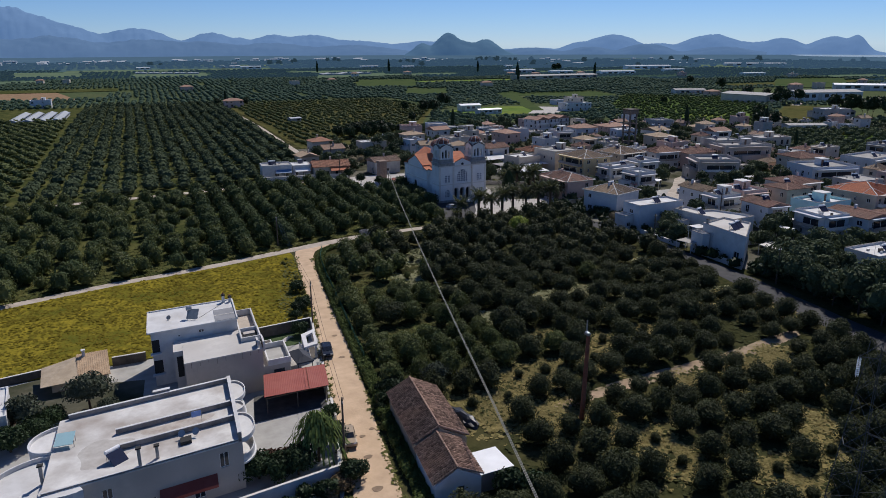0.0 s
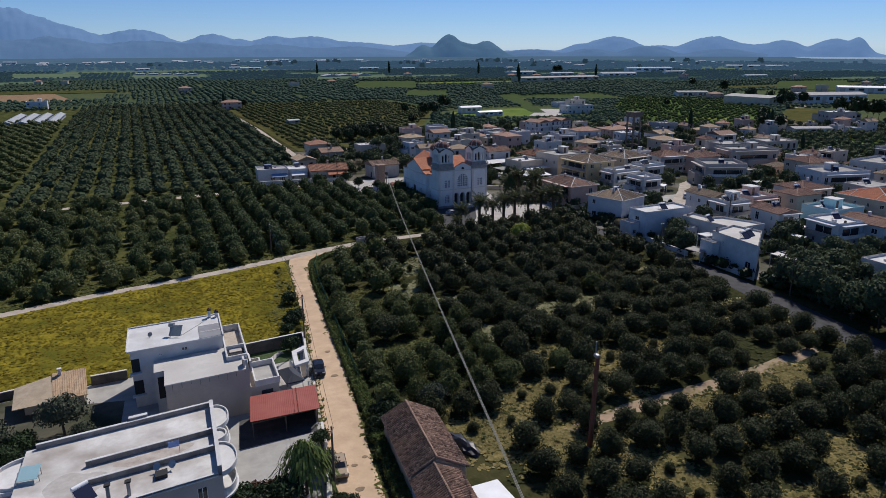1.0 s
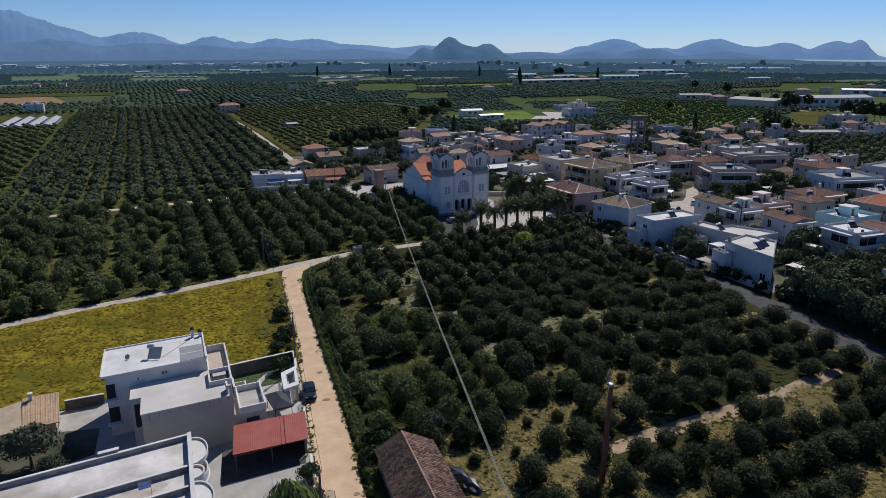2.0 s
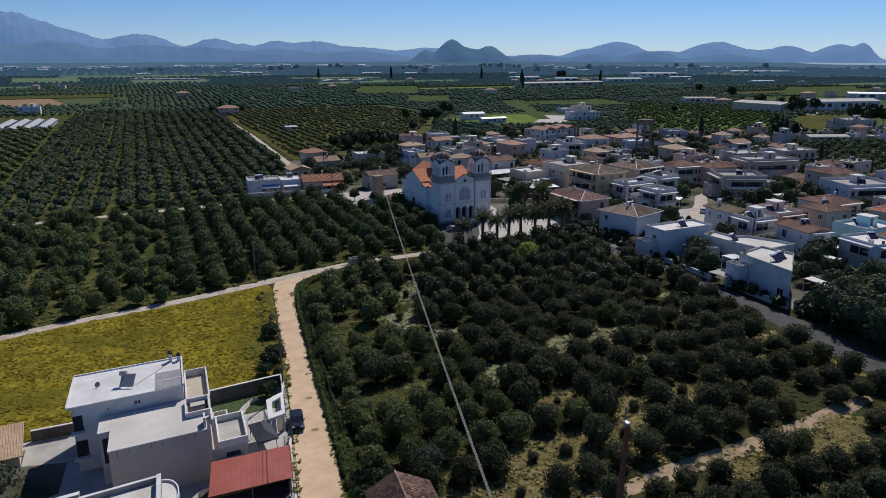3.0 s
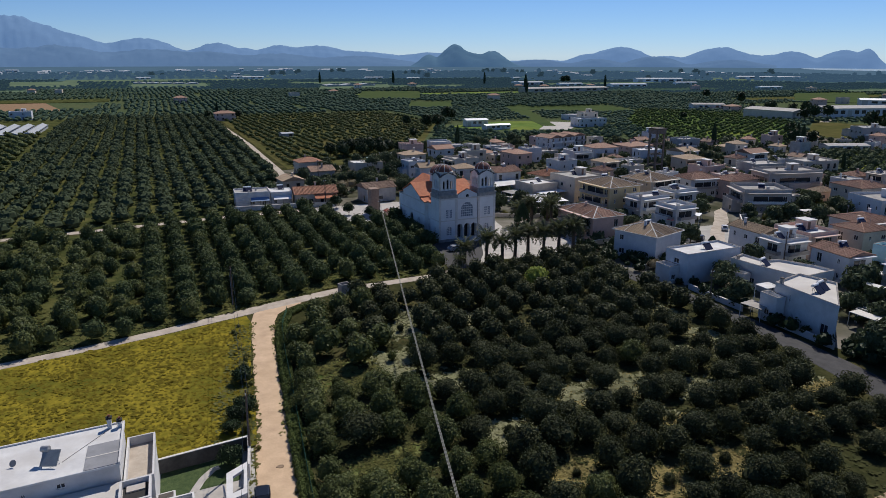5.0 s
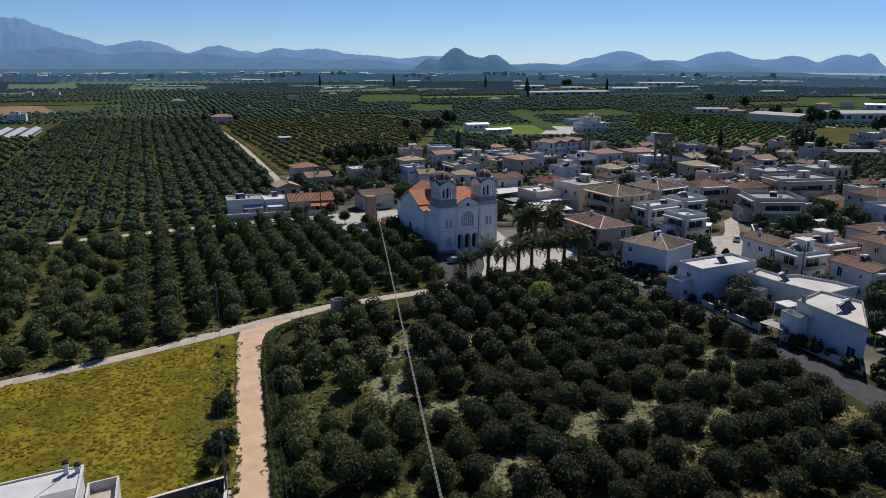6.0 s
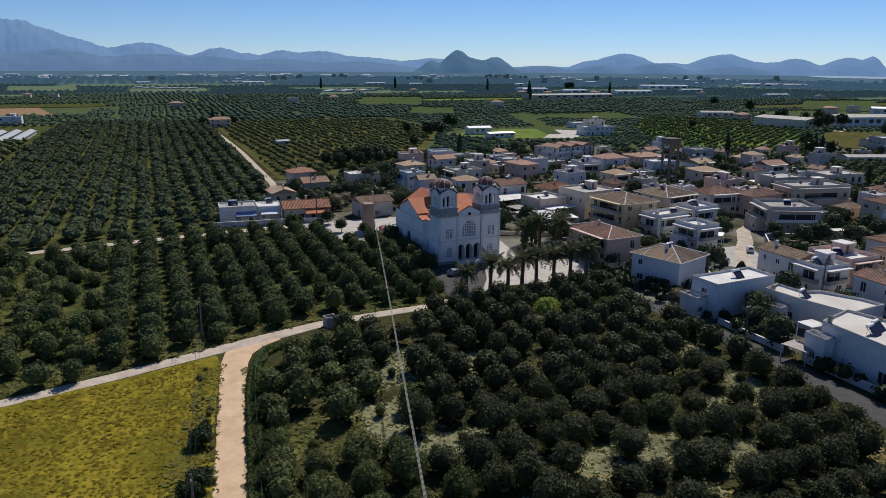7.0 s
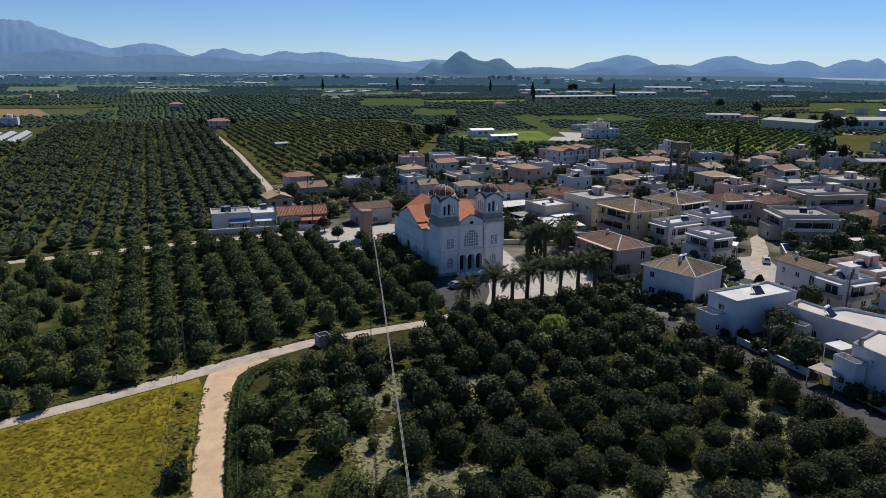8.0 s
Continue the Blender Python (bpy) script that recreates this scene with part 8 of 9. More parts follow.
# ---------------------------------------------------------------- vehicles


def build_car(x, y, rot, colour, name, label):
    t = thing("car", label, "car", x, y, 0.06, rot, "parked cars")
    paint = mat(name, tuple(c * 0.92 for c in colour), colour, 2.0, 0.25, spec=0.6)
    prof = [(-2.1, 0.35), (2.1, 0.35), (2.15, 0.62), (2.05, 0.85), (1.1, 0.95), (0.45, 1.42), (-1.3, 1.46), (-1.95, 1.0), (-2.15, 0.75)]
    bm = bmesh.new()
    rows = []
    for wy, k in ((-0.86, 0.93), (-0.72, 1.0), (0.72, 1.0), (0.86, 0.93)):
        rows.append([bm.verts.new((px, wy * (0.86 if pz > 1.1 else 1.0), 0.35 + (pz - 0.35) * k)) for px, pz in prof])
    for a, b in zip(rows, rows[1:]):
        for i in range(len(prof)):
            j = (i + 1) % len(prof)
            bm.faces.new((a[i], a[j], b[j], b[i]))
    bm.faces.new(rows[0])
    bm.faces.new(rows[-1])
    body = part("body", bm, paint, t)
    for vs, nm in ((((1.02, -0.62, 0.99), (1.02, 0.62, 0.99), (0.5, 0.56, 1.40), (0.5, -0.56, 1.40)), "windscreen"), (((-1.9, -0.6, 1.06), (-1.9, 0.6, 1.06), (-1.36, 0.56, 1.44), (-1.36, -0.56, 1.44)), "rear_window")):
        gb = bmesh.new()
        sgn = 0.03 if nm == "windscreen" else -0.03
        lo = [gb.verts.new((v[0] + sgn, v[1], v[2] + 0.02)) for v in vs]
        hi = [gb.verts.new(v) for v in vs]
        gb.faces.new(lo)
        gb.faces.new(hi)
        for i in range(4):
            gb.faces.new((lo[i], lo[(i + 1) % 4], hi[(i + 1) % 4], hi[i]))
        part(nm, gb, M["glass"], body)
    for sgn in (-1, 1):
        part("side_window", boxes((-1.4, sgn * 0.80, 1.0, 0.6, sgn * 0.825, 1.32)), M["glass"], body)
        part("headlight", boxes((2.0, sgn * 0.55 - 0.18, 0.66, 2.14, sgn * 0.55 + 0.18, 0.82), bevel=0.03), M["whitesheet"], body)
        part("mirror", boxes((0.75, sgn * 0.93 - 0.1, 0.98, 0.9, sgn * 0.93 + 0.1, 1.12), bevel=0.02), paint, body)
        for wx in (-1.3, 1.3):
            w = part("wheel", rod(((wx, sgn * 0.70, 0.32), (wx, sgn * 0.88, 0.32), 0.32), n=16), M["black"], t)
            part("rim", rod(((wx, sgn * 0.875, 0.32), (wx, sgn * 0.895, 0.32), 0.2), n=12), M["metal"], w)
    return t


build_car(24.3, 101.3, -98.0, (0.010, 0.012, 0.018), "black_car_paint", "black hatchback parked at the edge of the dirt road")
build_car(20.3, 74.4, -98.0, (0.42, 0.33, 0.22), "beige_car_paint", "beige car parked beside the dirt road")
build_car(165.6, 181.0, 48.0, (0.66, 0.66, 0.66), "white_car_paint", "white car on the village street")
build_car(86.0, 189.6, 10.0, (0.30, 0.32, 0.36), "grey_car_paint", "grey car in front of the church steps")
build_car(151.0, 174.5, 40.0, (0.05, 0.05, 0.06), "dark_car_paint", "dark car beside the village street")

# ---------------------------------------------------------------- poles and cables


def utility_pole(x, y, h, arm=1.2, rot=0.0, m="wood", lean=0.0, label="weathered wooden utility pole"):
    t = thing("utility_pole", label, "pole", x, y, 0, rot, "utility poles")
    part("shaft", rod(((0, 0, -0.3), (lean, 0, h), 0.16, 0.11), n=9), M[m], t)
    if arm:
        a = part("crossarm", boxes((-arm / 2 + lean, -0.06, h - 0.6, arm / 2 + lean, 0.06, h - 0.48)), M["metal"], t)
        for k in (-1, 0, 1):
            part("insulator", rod(((k * arm * 0.42 + lean, 0, h - 0.48), (k * arm * 0.42 + lean, 0, h - 0.28), 0.05), n=6), M["trim"], a)
    return t


utility_pole(24.3, 110.8, 9.4, 0.9, 80)
utility_pole(18.5, 69.6, 8.8, 0.9, 80)
utility_pole(29.0, 168.6, 8.0, 0.9, 80)
utility_pole(149.5, 146.0, 9.0, 0.0, 0)
utility_pole(68.6, 256.0, 9.0, 1.0, 20)
utility_pole(76.4, 300.0, 9.0, 1.0, 20)
utility_pole(77.0, 224.0, 7.5, 1.4, 15)
utility_pole(114.8, 132.0, 8.0, 0.9, 0)
utility_pole(6.0, -40.0, 15.0, 1.2, 15)
utility_pole(118.8, 98.0, 8.0, 0.9, 0)


def tube(ps, r, n=5):
    """A round wire through a row of points."""
    bm = bmesh.new()
    prev = None
    for i, p in enumerate(ps):
        d = (ps[min(i + 1, len(ps) - 1)] - ps[max(i - 1, 0)]).normalized()
        u = d.orthogonal().normalized() if abs(d.z) > 0.9 else d.cross(Vector((0, 0, 1))).normalized()
        v = d.cross(u)
        loop = [bm.verts.new(p + (u * math.cos(6.2832 * k / n) + v * math.sin(6.2832 * k / n)) * r) for k in range(n)]
        if prev:
            for k in range(n):
                bm.faces.new((prev[k], prev[(k + 1) % n], loop[(k + 1) % n], loop[k]))
        prev = loop
    return bm


def cable(pts, r, label, sag=0.0, m="metal", strands=1, gap=0.16):
    t = thing("cable", label, "cable")
    for s in range(strands):
        run = None
        for a, b in zip(pts, pts[1:]):
            a, b = Vector(a), Vector(b)
            side = Vector((b.y - a.y, a.x - b.x, 0)).normalized() * gap * (s - (strands - 1) / 2)
            n = 16
            ps = [a.lerp(b, i / n) + side - Vector((0, 0, sag * 4 * (i / n) * (1 - i / n))) for i in range(n + 1)]
            run = ps if run is None else run + ps[1:]
        part("strand", tube(run, r), M[m], t)
    return t


cable([(6.0, -40.0, 14.6), (20.0, 12.0, 12.0), (33.2, 60.0, 9.8), (44.0, 100.0, 7.9), (54.9, 140.0, 6.2), (65.7, 180.0, 5.2), (77.0, 224.0, 6.8)], 0.03, "bundle of grey overhead cables above the orchard", 0.0, "cablegrey", 3, 0.1)
cable([(18.5, 69.6, 8.4), (24.3, 110.8, 9.0), (29.0, 168.6, 7.6)], 0.02, "thin dark overhead cable beside the road", 0.6, "black", 2, 0.5)


def build_fan_tower():
    t = thing("frost_fan", "rust-red pole with a small wind machine head in the orchard", "pole", 50.0, 66.4, 0, 0)
    part("shaft", rod(((0.4, 0.9, -0.2), (-0.2, -0.4, 12.6), 0.34, 0.24), n=10), M["rust"], t)
    hd = part("head", boxes((-0.45, -0.6, 12.6, 0.05, 0.2, 13.0), bevel=0.08), M["metal"], t)
    part("blade", boxes((-0.1, 0.25, 12.6, 0.1, 0.3, 14.4)), M["metal"], hd)


build_fan_tower()


def build_pylon():
    """Lattice pylon with arms and strings of white insulators."""
    t = thing("pylon", "galvanised lattice pylon with strings of white insulators", "pylon", 54.0, 31.6, 0, -15)
    hgt, b0, b1 = 25.0, 2.2, 0.6

    def at(k, z):
        w = b0 + (b1 - b0) * z / hgt
        sx, sy = ((-1, -1), (1, -1), (1, 1), (-1, 1))[k % 4]
        return Vector((sx * w, sy * w, z))
    for k in range(4):
        part("leg", rod((at(k, 0), at(k, hgt), 0.04, 0.03), n=5), M["oldsteel"], t)
    levels = [hgt * (1 - (1 - i / 12) ** 1.15) for i in range(13)]
    for z0, z1 in zip(levels, levels[1:]):
        for k in range(4):
            part("brace", rod((at(k, z0), at(k + 1, z1), 0.017), (at(k + 1, z0), at(k, z1), 0.017), n=4), M["oldsteel"], t)
    for z in (15.5, 23.6):
        for s in (-1, 1):
            tip = Vector((s * 2.0, 0, z))
            a = part("arm", rod((at(0, z) if s < 0 else at(1, z), tip, 0.04), (at(3, z) if s < 0 else at(2, z), tip, 0.04), ((0, 0, z + 1.0), tip, 0.035), n=4), M["oldsteel"], t)
            for d in ((0, 0.2) if z > 20 else ()):
                st = rod((tip + Vector((d, 0, 0)), tip + Vector((d, 0, -1.8)), 0.03), n=5)
                for i in range(9):
                    cyl(st, tip + Vector((d, 0, -0.2 - i * 0.17)), tip + Vector((d, 0, -0.3 - i * 0.17)), 0.075, n=7)
                part("insulator", st, M["whitesheet"], a)


build_pylon()


def build_tank(x, y):
    t = thing("water_tank", "small square concrete irrigation tank beside the lane", "tank", x, y, 0, 14)
    part("wall", boxes(*ring(-1.1, -0.9, 1.1, 0.9, -0.1, 2.0, 0.16)), M["wallgrey"], t)
    part("water", boxes((-0.94, -0.74, 1.2, 0.94, 0.74, 1.3)), M["dark"], t)


build_tank(51.4, 168.2)


def build_fence():
    """Green net fence along the orchard side of the road."""
    t = thing("fence", "green shade-net fence on thin posts along the road", "fence")
    line = [(29.0, 95.8), (30.0, 105.0), (30.9, 113.0), (32.4, 126.0), (33.9, 140.0), (35.6, 152.0), (38.0, 160.0)]
    for (xa, ya), (xb, yb) in zip(line, line[1:]):
        n = max(1, int(math.dist((xa, ya), (xb, yb)) / 3.0))
        for i in range(n):
            p, q = Vector((xa + (xb - xa) * i / n, ya + (yb - ya) * i / n, 0)), Vector((xa + (xb - xa) * (i + 1) / n, ya + (yb - ya) * (i + 1) / n, 0))
            part("post", rod((p, p + Vector((0, 0, 1.9)), 0.035), n=5), M["net"], t)
            bm = bmesh.new()
            up = Vector((0, 0, 1))
            for k in range(8):
                cyl(bm, p + up * (0.15 + k * 0.22), q + up * (0.15 + k * 0.22), 0.025, n=3)
            for k in range(10):
                m = p.lerp(q, k / 10)
                cyl(bm, m + up * 0.1, m + up * 1.75, 0.018, n=3)
            part("net", bm, M["net"], t)


build_fence()

# ---------------------------------------------------------------- palms, garden trees, hedges


def frond_quads(rg, length, droop, rise, az, leaf=0.45, pairs=13):
    """One feather palm frond as leaflet quads along an arching rib."""
    out = []
    prev = None
    d = np.array([math.cos(az), math.sin(az), 0])
    side = np.array([-math.sin(az), math.cos(az), 0])
    for i in range(pairs + 1):
        s = i / pairs
        p = d * length * (s - 0.18 * s * s) + np.array([0, 0, length * (rise * s - droop * s * s)])
        if prev is not None:
            w = leaf * (0.35 + 1.1 * math.sin(math.pi * min(0.98, s * 0.9 + 0.1)) ** 0.8)
            for sg in (-1, 1):
                tip = p + d * w * 0.55 + side * sg * w + np.array([0, 0, -0.18 * w + rg.uniform(-.05, .05)])
                out.append([prev * 0.85 + p * 0.15, p, tip + (p - prev) * 0.1, tip - (p - prev) * 0.12])
        prev = p
    return out


def build_palm(seed, h, name, label, fr=44, length=3.0, skirt=False):
    rg = np.random.default_rng(seed)
    t = thing("palm_tree", label, "palm", group=name)
    bm = bmesh.new()
    n = 9
    for i in range(n):
        z0, z1 = h * i / n - 0.1, h * (i + 1) / n
        k = 1.0 if not skirt else 0.8
        cyl(bm, (0, 0, z0), (0, 0, z1), 0.36 * k * (1.15 - 0.2 * i / n), 0.29 * k * (1.15 - 0.2 * i / n), 10)
    part("trunk", bm, M["palmbark"], t)
    q = []
    for i in range(fr):
        a = i * 2.39996
        e = i / fr
        q += frond_quads(rg, length * rg.uniform(0.85, 1.1), 0.9 - 0.3 * e, 0.12 + 1.35 * e, a + rg.uniform(-.2, .2))
    arr = np.array(q) + np.array([0, 0, h])
    c = new("crown", quads_mesh("crown", arr, M["palm"]))
    c.parent = t
    if skirt:
        z = rg.uniform(h * 0.25, h, 420)
        a = rg.uniform(0, 6.28, 420)
        p = np.stack([np.cos(a) * 0.42, np.sin(a) * 0.42, z], 1)
        s = np.stack([-np.sin(a), np.cos(a), a * 0], 1) * 0.16
        dn = np.stack([np.cos(a) * 0.2, np.sin(a) * 0.2, a * 0 - 0.9], 1)
        k = new("skirt", quads_mesh("skirt", np.stack([p - s, p + s, p + s + dn, p - s + dn], 1), M["deadfrond"]))
        k.parent = t
    return t


def place(proto, spots, rnd):
    """Set a built thing at the first spot and copies of it at the others."""
    for i, (x, y, s) in enumerate(spots):
        m = pose(x, y, 0, rnd.uniform(-2, 2), rnd.uniform(-2, 2), rnd.uniform(0, 360)) @ Matrix.Diagonal((s, s, s * rnd.uniform(0.92, 1.08), 1))
        t = proto if i == 0 else copy_thing(proto, Matrix())
        t.matrix_basis = m


rnd = random.Random(77)
place(build_palm(1, 5.0, "palms before the church", "date palm with a dark arching crown in the forecourt"), [(88.6, 177.4, 1.12), (96.2, 177.2, 1.15), (104.4, 177.6, 1.12), (116.4, 204.6, 1.3), (125.0, 210.4, 1.1)], rnd)
place(build_palm(2, 5.3, "palms before the church", "date palm with a thick trunk in the forecourt"), [(91.4, 174.6, 1.1), (100.6, 178.6, 1.14), (108.2, 176.8, 1.16), (112.6, 177.0, 1.2), (120.4, 200.6, 1.25)], rnd)
place(build_palm(3, 3.6, "palms before the church", "short young date palm in the forecourt"), [(83.4, 178.4, 1.05), (121.0, 187.0, 1.20), (79.6, 173.0, 0.7), (114.0, 208.0, 1.25)], rnd)


def build_water_tower(x, y):
    t = thing("water_tower", "old brown concrete water tower on braced legs", "tower", x, y, 0, 8)
    hgt, a = 17.0, 2.0
    for sx in (-1, 1):
        for sy in (-1, 1):
            part("leg", boxes((sx * a - 0.3, sy * a - 0.3, -0.2, sx * a + 0.3, sy * a + 0.3, hgt)), M["towerconcrete"], t)
    for z in (4.0, 8.2, 12.4):
        for q in ((-a, -a - 0.15, a, -a + 0.15), (-a, a - 0.15, a, a + 0.15), (-a - 0.15, -a, -a + 0.15, a), (a - 0.15, -a, a + 0.15, a)):
            part("beam", boxes((q[0], q[1], z, q[2], q[3], z + 0.4)), M["towerconcrete"], t)
    part("pipe", rod(((0, 0, 0), (0, 0, hgt), 0.35), n=10), M["rust"], t)
    part("tank", boxes((-2.6, -2.6, hgt - 0.2, 2.6, 2.6, hgt + 1.9), bevel=0.15), M["towerconcrete"], t)
    part("rim", boxes((-2.9, -2.9, hgt + 1.9, 2.9, 2.9, hgt + 2.15)), M["walldark"], t)


build_water_tower(212.2, 270.0)



def build_tree(seed, h, rx, name, label, m="leafdark", n=700, leaf=0.32, trunk=1.4, lumps=9, group=""):
    t = thing(name, label, "tree", group=group)
    part("trunk", trunk_bm(trunk, 0.16, seed, 5, min(1.3, rx * 0.6)), M["bark"], t)
    q = leaf_cloud(seed, 4 if n > 500 else 3, n, leaf, rx=rx, zlo=trunk * 0.55, zhi=h, lumps=lumps, core=0.8)
    c = new("crown", quads_mesh("crown", q, M[m]))
    c.parent = t
    return t


def build_cypress(seed, h, r, label, group=""):
    rg = np.random.default_rng(seed)
    t = thing("cypress", label, "tree", group=group)
    part("trunk", rod(((0, 0, -0.1), (0, 0, h * 0.3), 0.14, 0.1), n=6), M["bark"], t)
    n = 520
    z = rg.uniform(0.05, 1, n) ** 0.8
    a = rg.uniform(0, 6.283, n)
    rr = r * np.sin(np.pi * np.clip(z * 0.86 + 0.12, 0, 1)) ** 0.7 * rg.uniform(0.75, 1.05, n)
    p = np.stack([np.cos(a) * rr, np.sin(a) * rr, z * h], 1)
    s = np.stack([-np.sin(a), np.cos(a), a * 0], 1) * 0.3
    up = np.stack([np.cos(a) * -0.1, np.sin(a) * -0.1, a * 0 + 0.75], 1)
    c = new("crown", quads_mesh("crown", np.stack([p - s, p + s, p + up + s * 0.3, p + up - s * 0.3], 1), M["leafdark"]))
    c.parent = t
    return t


def build_willow(x, y):
    """Garden tree with hanging light green shoots."""
    t = thing("weeping_tree", "garden tree with hanging yellow-green shoots", "tree", x, y)
    part("trunk", trunk_bm(1.8, 0.16, 5, 5, 1.0), M["bark"], t)
    rg = np.random.default_rng(6)
    q = []
    for i in range(620):
        a, r0 = rg.uniform(0, 6.283), rg.uniform(0.1, 1.9) * (1 + 0.35 * math.sin(3 * i))
        p = np.array([math.cos(a) * r0, math.sin(a) * r0, 4.9 - 0.4 * r0 * r0 + rg.uniform(-1.3, .4)])
        for k in range(rg.integers(1, 5)):
            nx = p + np.array([math.cos(a) * rg.uniform(0.05, 0.3), math.sin(a) * rg.uniform(0.05, 0.3), rg.uniform(-0.6, -0.2)])
            s = np.array([-math.sin(a), math.cos(a), 0]) * rg.uniform(0.05, 0.1)
            q.append([p - s, p + s, nx + s, nx - s])
            p = nx
    c = new("crown", quads_mesh("crown", np.array(q), M["hedgelight"]))
    c.parent = t
    return t


build_willow(15.8, 71.4).scale = (1.35, 1.35, 1.3)
place(build_tree(51, 3.4, 2.1, "shrub", "dense dark green garden shrub", "leafdark", 1300, 0.22, 0.5, 12), [(8.6, 70.6, 1.0), (10.6, 69.4, 0.9), (13.0, 69.6, 1.05), (18.6, 66.0, 0.8), (19.6, 80.5, 0.6), (-16.0, 90.6, 1.0), (-18.6, 88.4, 1.1), (-14.4, 93.0, 0.9), (29.6, 83.6, 0.9), (28.2, 85.0, 0.5), (25.4, 123.0, 0.75), (24.0, 121.4, 0.65), (23.0, 118.4, 0.55), (26.2, 133.0, 0.7), (26.8, 136.0, 0.45), (18.4, 92.6, 0.45), (22.0, 110.6, 0.7)], rnd)
place(build_tree(52, 4.8, 2.5, "olive_tree", "grey-green olive tree with a loose crown", "olivegrey", 1500, 0.2, 1.5, 14), [(-10.0, 96.0, 1.15), (-7.4, 92.0, 0.7), (-17.6, 93.4, 1.0), (18.6, 74.4, 0.62), (36.0, 83.4, 0.8)], rnd)
place(build_tree(53, 6.0, 3.0, "garden_tree", "evergreen garden tree among the houses", "leafgarden", 520, 0.42, 1.4, 12, group="garden trees of the village"),
      [(127.6, 142.0, 0.95), (124.5, 138.6, 0.7), (150.5, 128.0, 0.9), (129.0, 103.0, 1.0), (134.0, 101.0, 1.1), (139.0, 104.0, 1.0), (158.0, 160.8, 0.8), (216.0, 197.0, 0.9), (130.0, 96.0, 1.0), (124.0, 94.0, 0.9), (146.0, 104.0, 1.0), (150.0, 110.0, 0.9), (136.0, 118.0, 0.8), (146.0, 138.0, 0.8), (118.0, 228.0, 1.0), (132.0, 180.0, 0.6), (140.0, 190.0, 0.8), (139.0, 170.0, 0.7), (176.0, 166.0, 0.8), (196.0, 176.0, 0.9), (180.0, 212.0, 0.8), (190.0, 240.0, 1.0), (112.0, 240.0, 1.0), (124.0, 248.0, 1.0), (120.0, 270.0, 1.0), (100.0, 268.0, 1.0), (92.0, 284.0, 1.0), (72.0, 276.0, 0.9), (84.0, 292.0, 0.8), (110.0, 306.0, 1.2), (104.0, 318.0, 1.3), (114.0, 330.0, 1.3), (122.0, 334.0, 1.2), (176.0, 260.0, 0.9), (228.0, 280.0, 1.1), (236.0, 270.0, 1.0), (232.0, 236.0, 1.0), (250.0, 228.0, 0.9), (248.0, 262.0, 1.0), (206.0, 190.0, 0.8), (238.0, 200.0, 1.0), (160.0, 104.0, 0.9), (174.0, 106.0, 0.9), (144.0, 86.0, 1.0), (134.0, 84.0, 1.0), (126.0, 82.0, 1.0), (120.0, 88.0, 0.8), (122.0, 76.0, 1.0), (132.0, 70.0, 1.1), (142.0, 76.0, 1.0)], rnd)
place(build_tree(54, 4.2, 2.4, "garden_tree", "bare pale-twigged garden tree", "twig", 520, 0.22, 1.2), [(124.0, 134.6, 0.9), (120.8, 156.0, 0.7), (149.0, 114.0, 0.7)], rnd)
place(build_tree(55, 3.8, 2.0, "garden_tree", "bright yellow-green tree among dark citrus trees", "leaflight", 520, 0.3, 1.0), [(89.6, 155.2, 1.3), (140.0, 166.0, 0.5), (130.0, 176.0, 0.5)], rnd)
place(build_cypress(62, 8.6, 2.3, "broad dark conifer beside the church", "cypresses"), [(109.8, 198.6, 1.0), (139.2, 158.0, 0.7)], rnd)
place(build_cypress(61, 10.0, 1.1, "slender dark green cypress tree", "cypresses"), [(71.0, 632.0, 1.2), (78.0, 628.0, 1.0), (170.0, 380.0, 1.2), (300.0, 330.0, 1.2), (330.0, 300.0, 1.4), (350.0, 320.0, 1.3), (480.0, 860.0, 1.8), (500.0, 900.0, 2.2), (236.0, 224.0, 0.7), (286.0, 240.0, 0.9), (560.0, 1150.0, 2.0), (700.0, 1000.0, 2.0), (430.0, 1250.0, 2.2), (310.0, 1300.0, 2.0)], rnd)

# soil patch whose dark colour also carries the shadow on this yard
patch("soil", [(-30, 96), (-17, 95), (-12, 93.4), (-3.4, 96.4), (-3, 103), (-8, 104), (-8, 108), (-16.5, 109.6), (-30, 106)], 0.06, M["gardens"], "dark garden soil round the hut, darkened as shade", "soil")
place(build_tree(64, 2.6, 1.7, "shrub", "reddish-leaved garden shrub by the wall", "redleaf", 900, 0.2, 0.5, 12), [(12.0, 71.6, 1.0), (10.2, 72.4, 0.8), (-19.6, 94.6, 0.7)], rnd)
place(build_tree(65, 1.6, 1.5, "shrub", "dry brown brush at the roadside", "drybrush", 700, 0.2, 0.3, 12), [(17.9, 66.6, 0.9), (16.6, 65.2, 1.0), (15.4, 64.2, 0.9), (18.2, 68.2, 0.6)], rnd)
place(build_tree(66, 2.8, 1.6, "shrub", "green bush at the corner of the barn", "leafdark", 900, 0.2, 0.4, 12), [(27.6, 81.2, 0.9), (29.0, 82.4, 0.9), (26.4, 80.0, 0.55), (33.8, 56.4, 1.2), (36.4, 55.2, 1.1)], rnd)
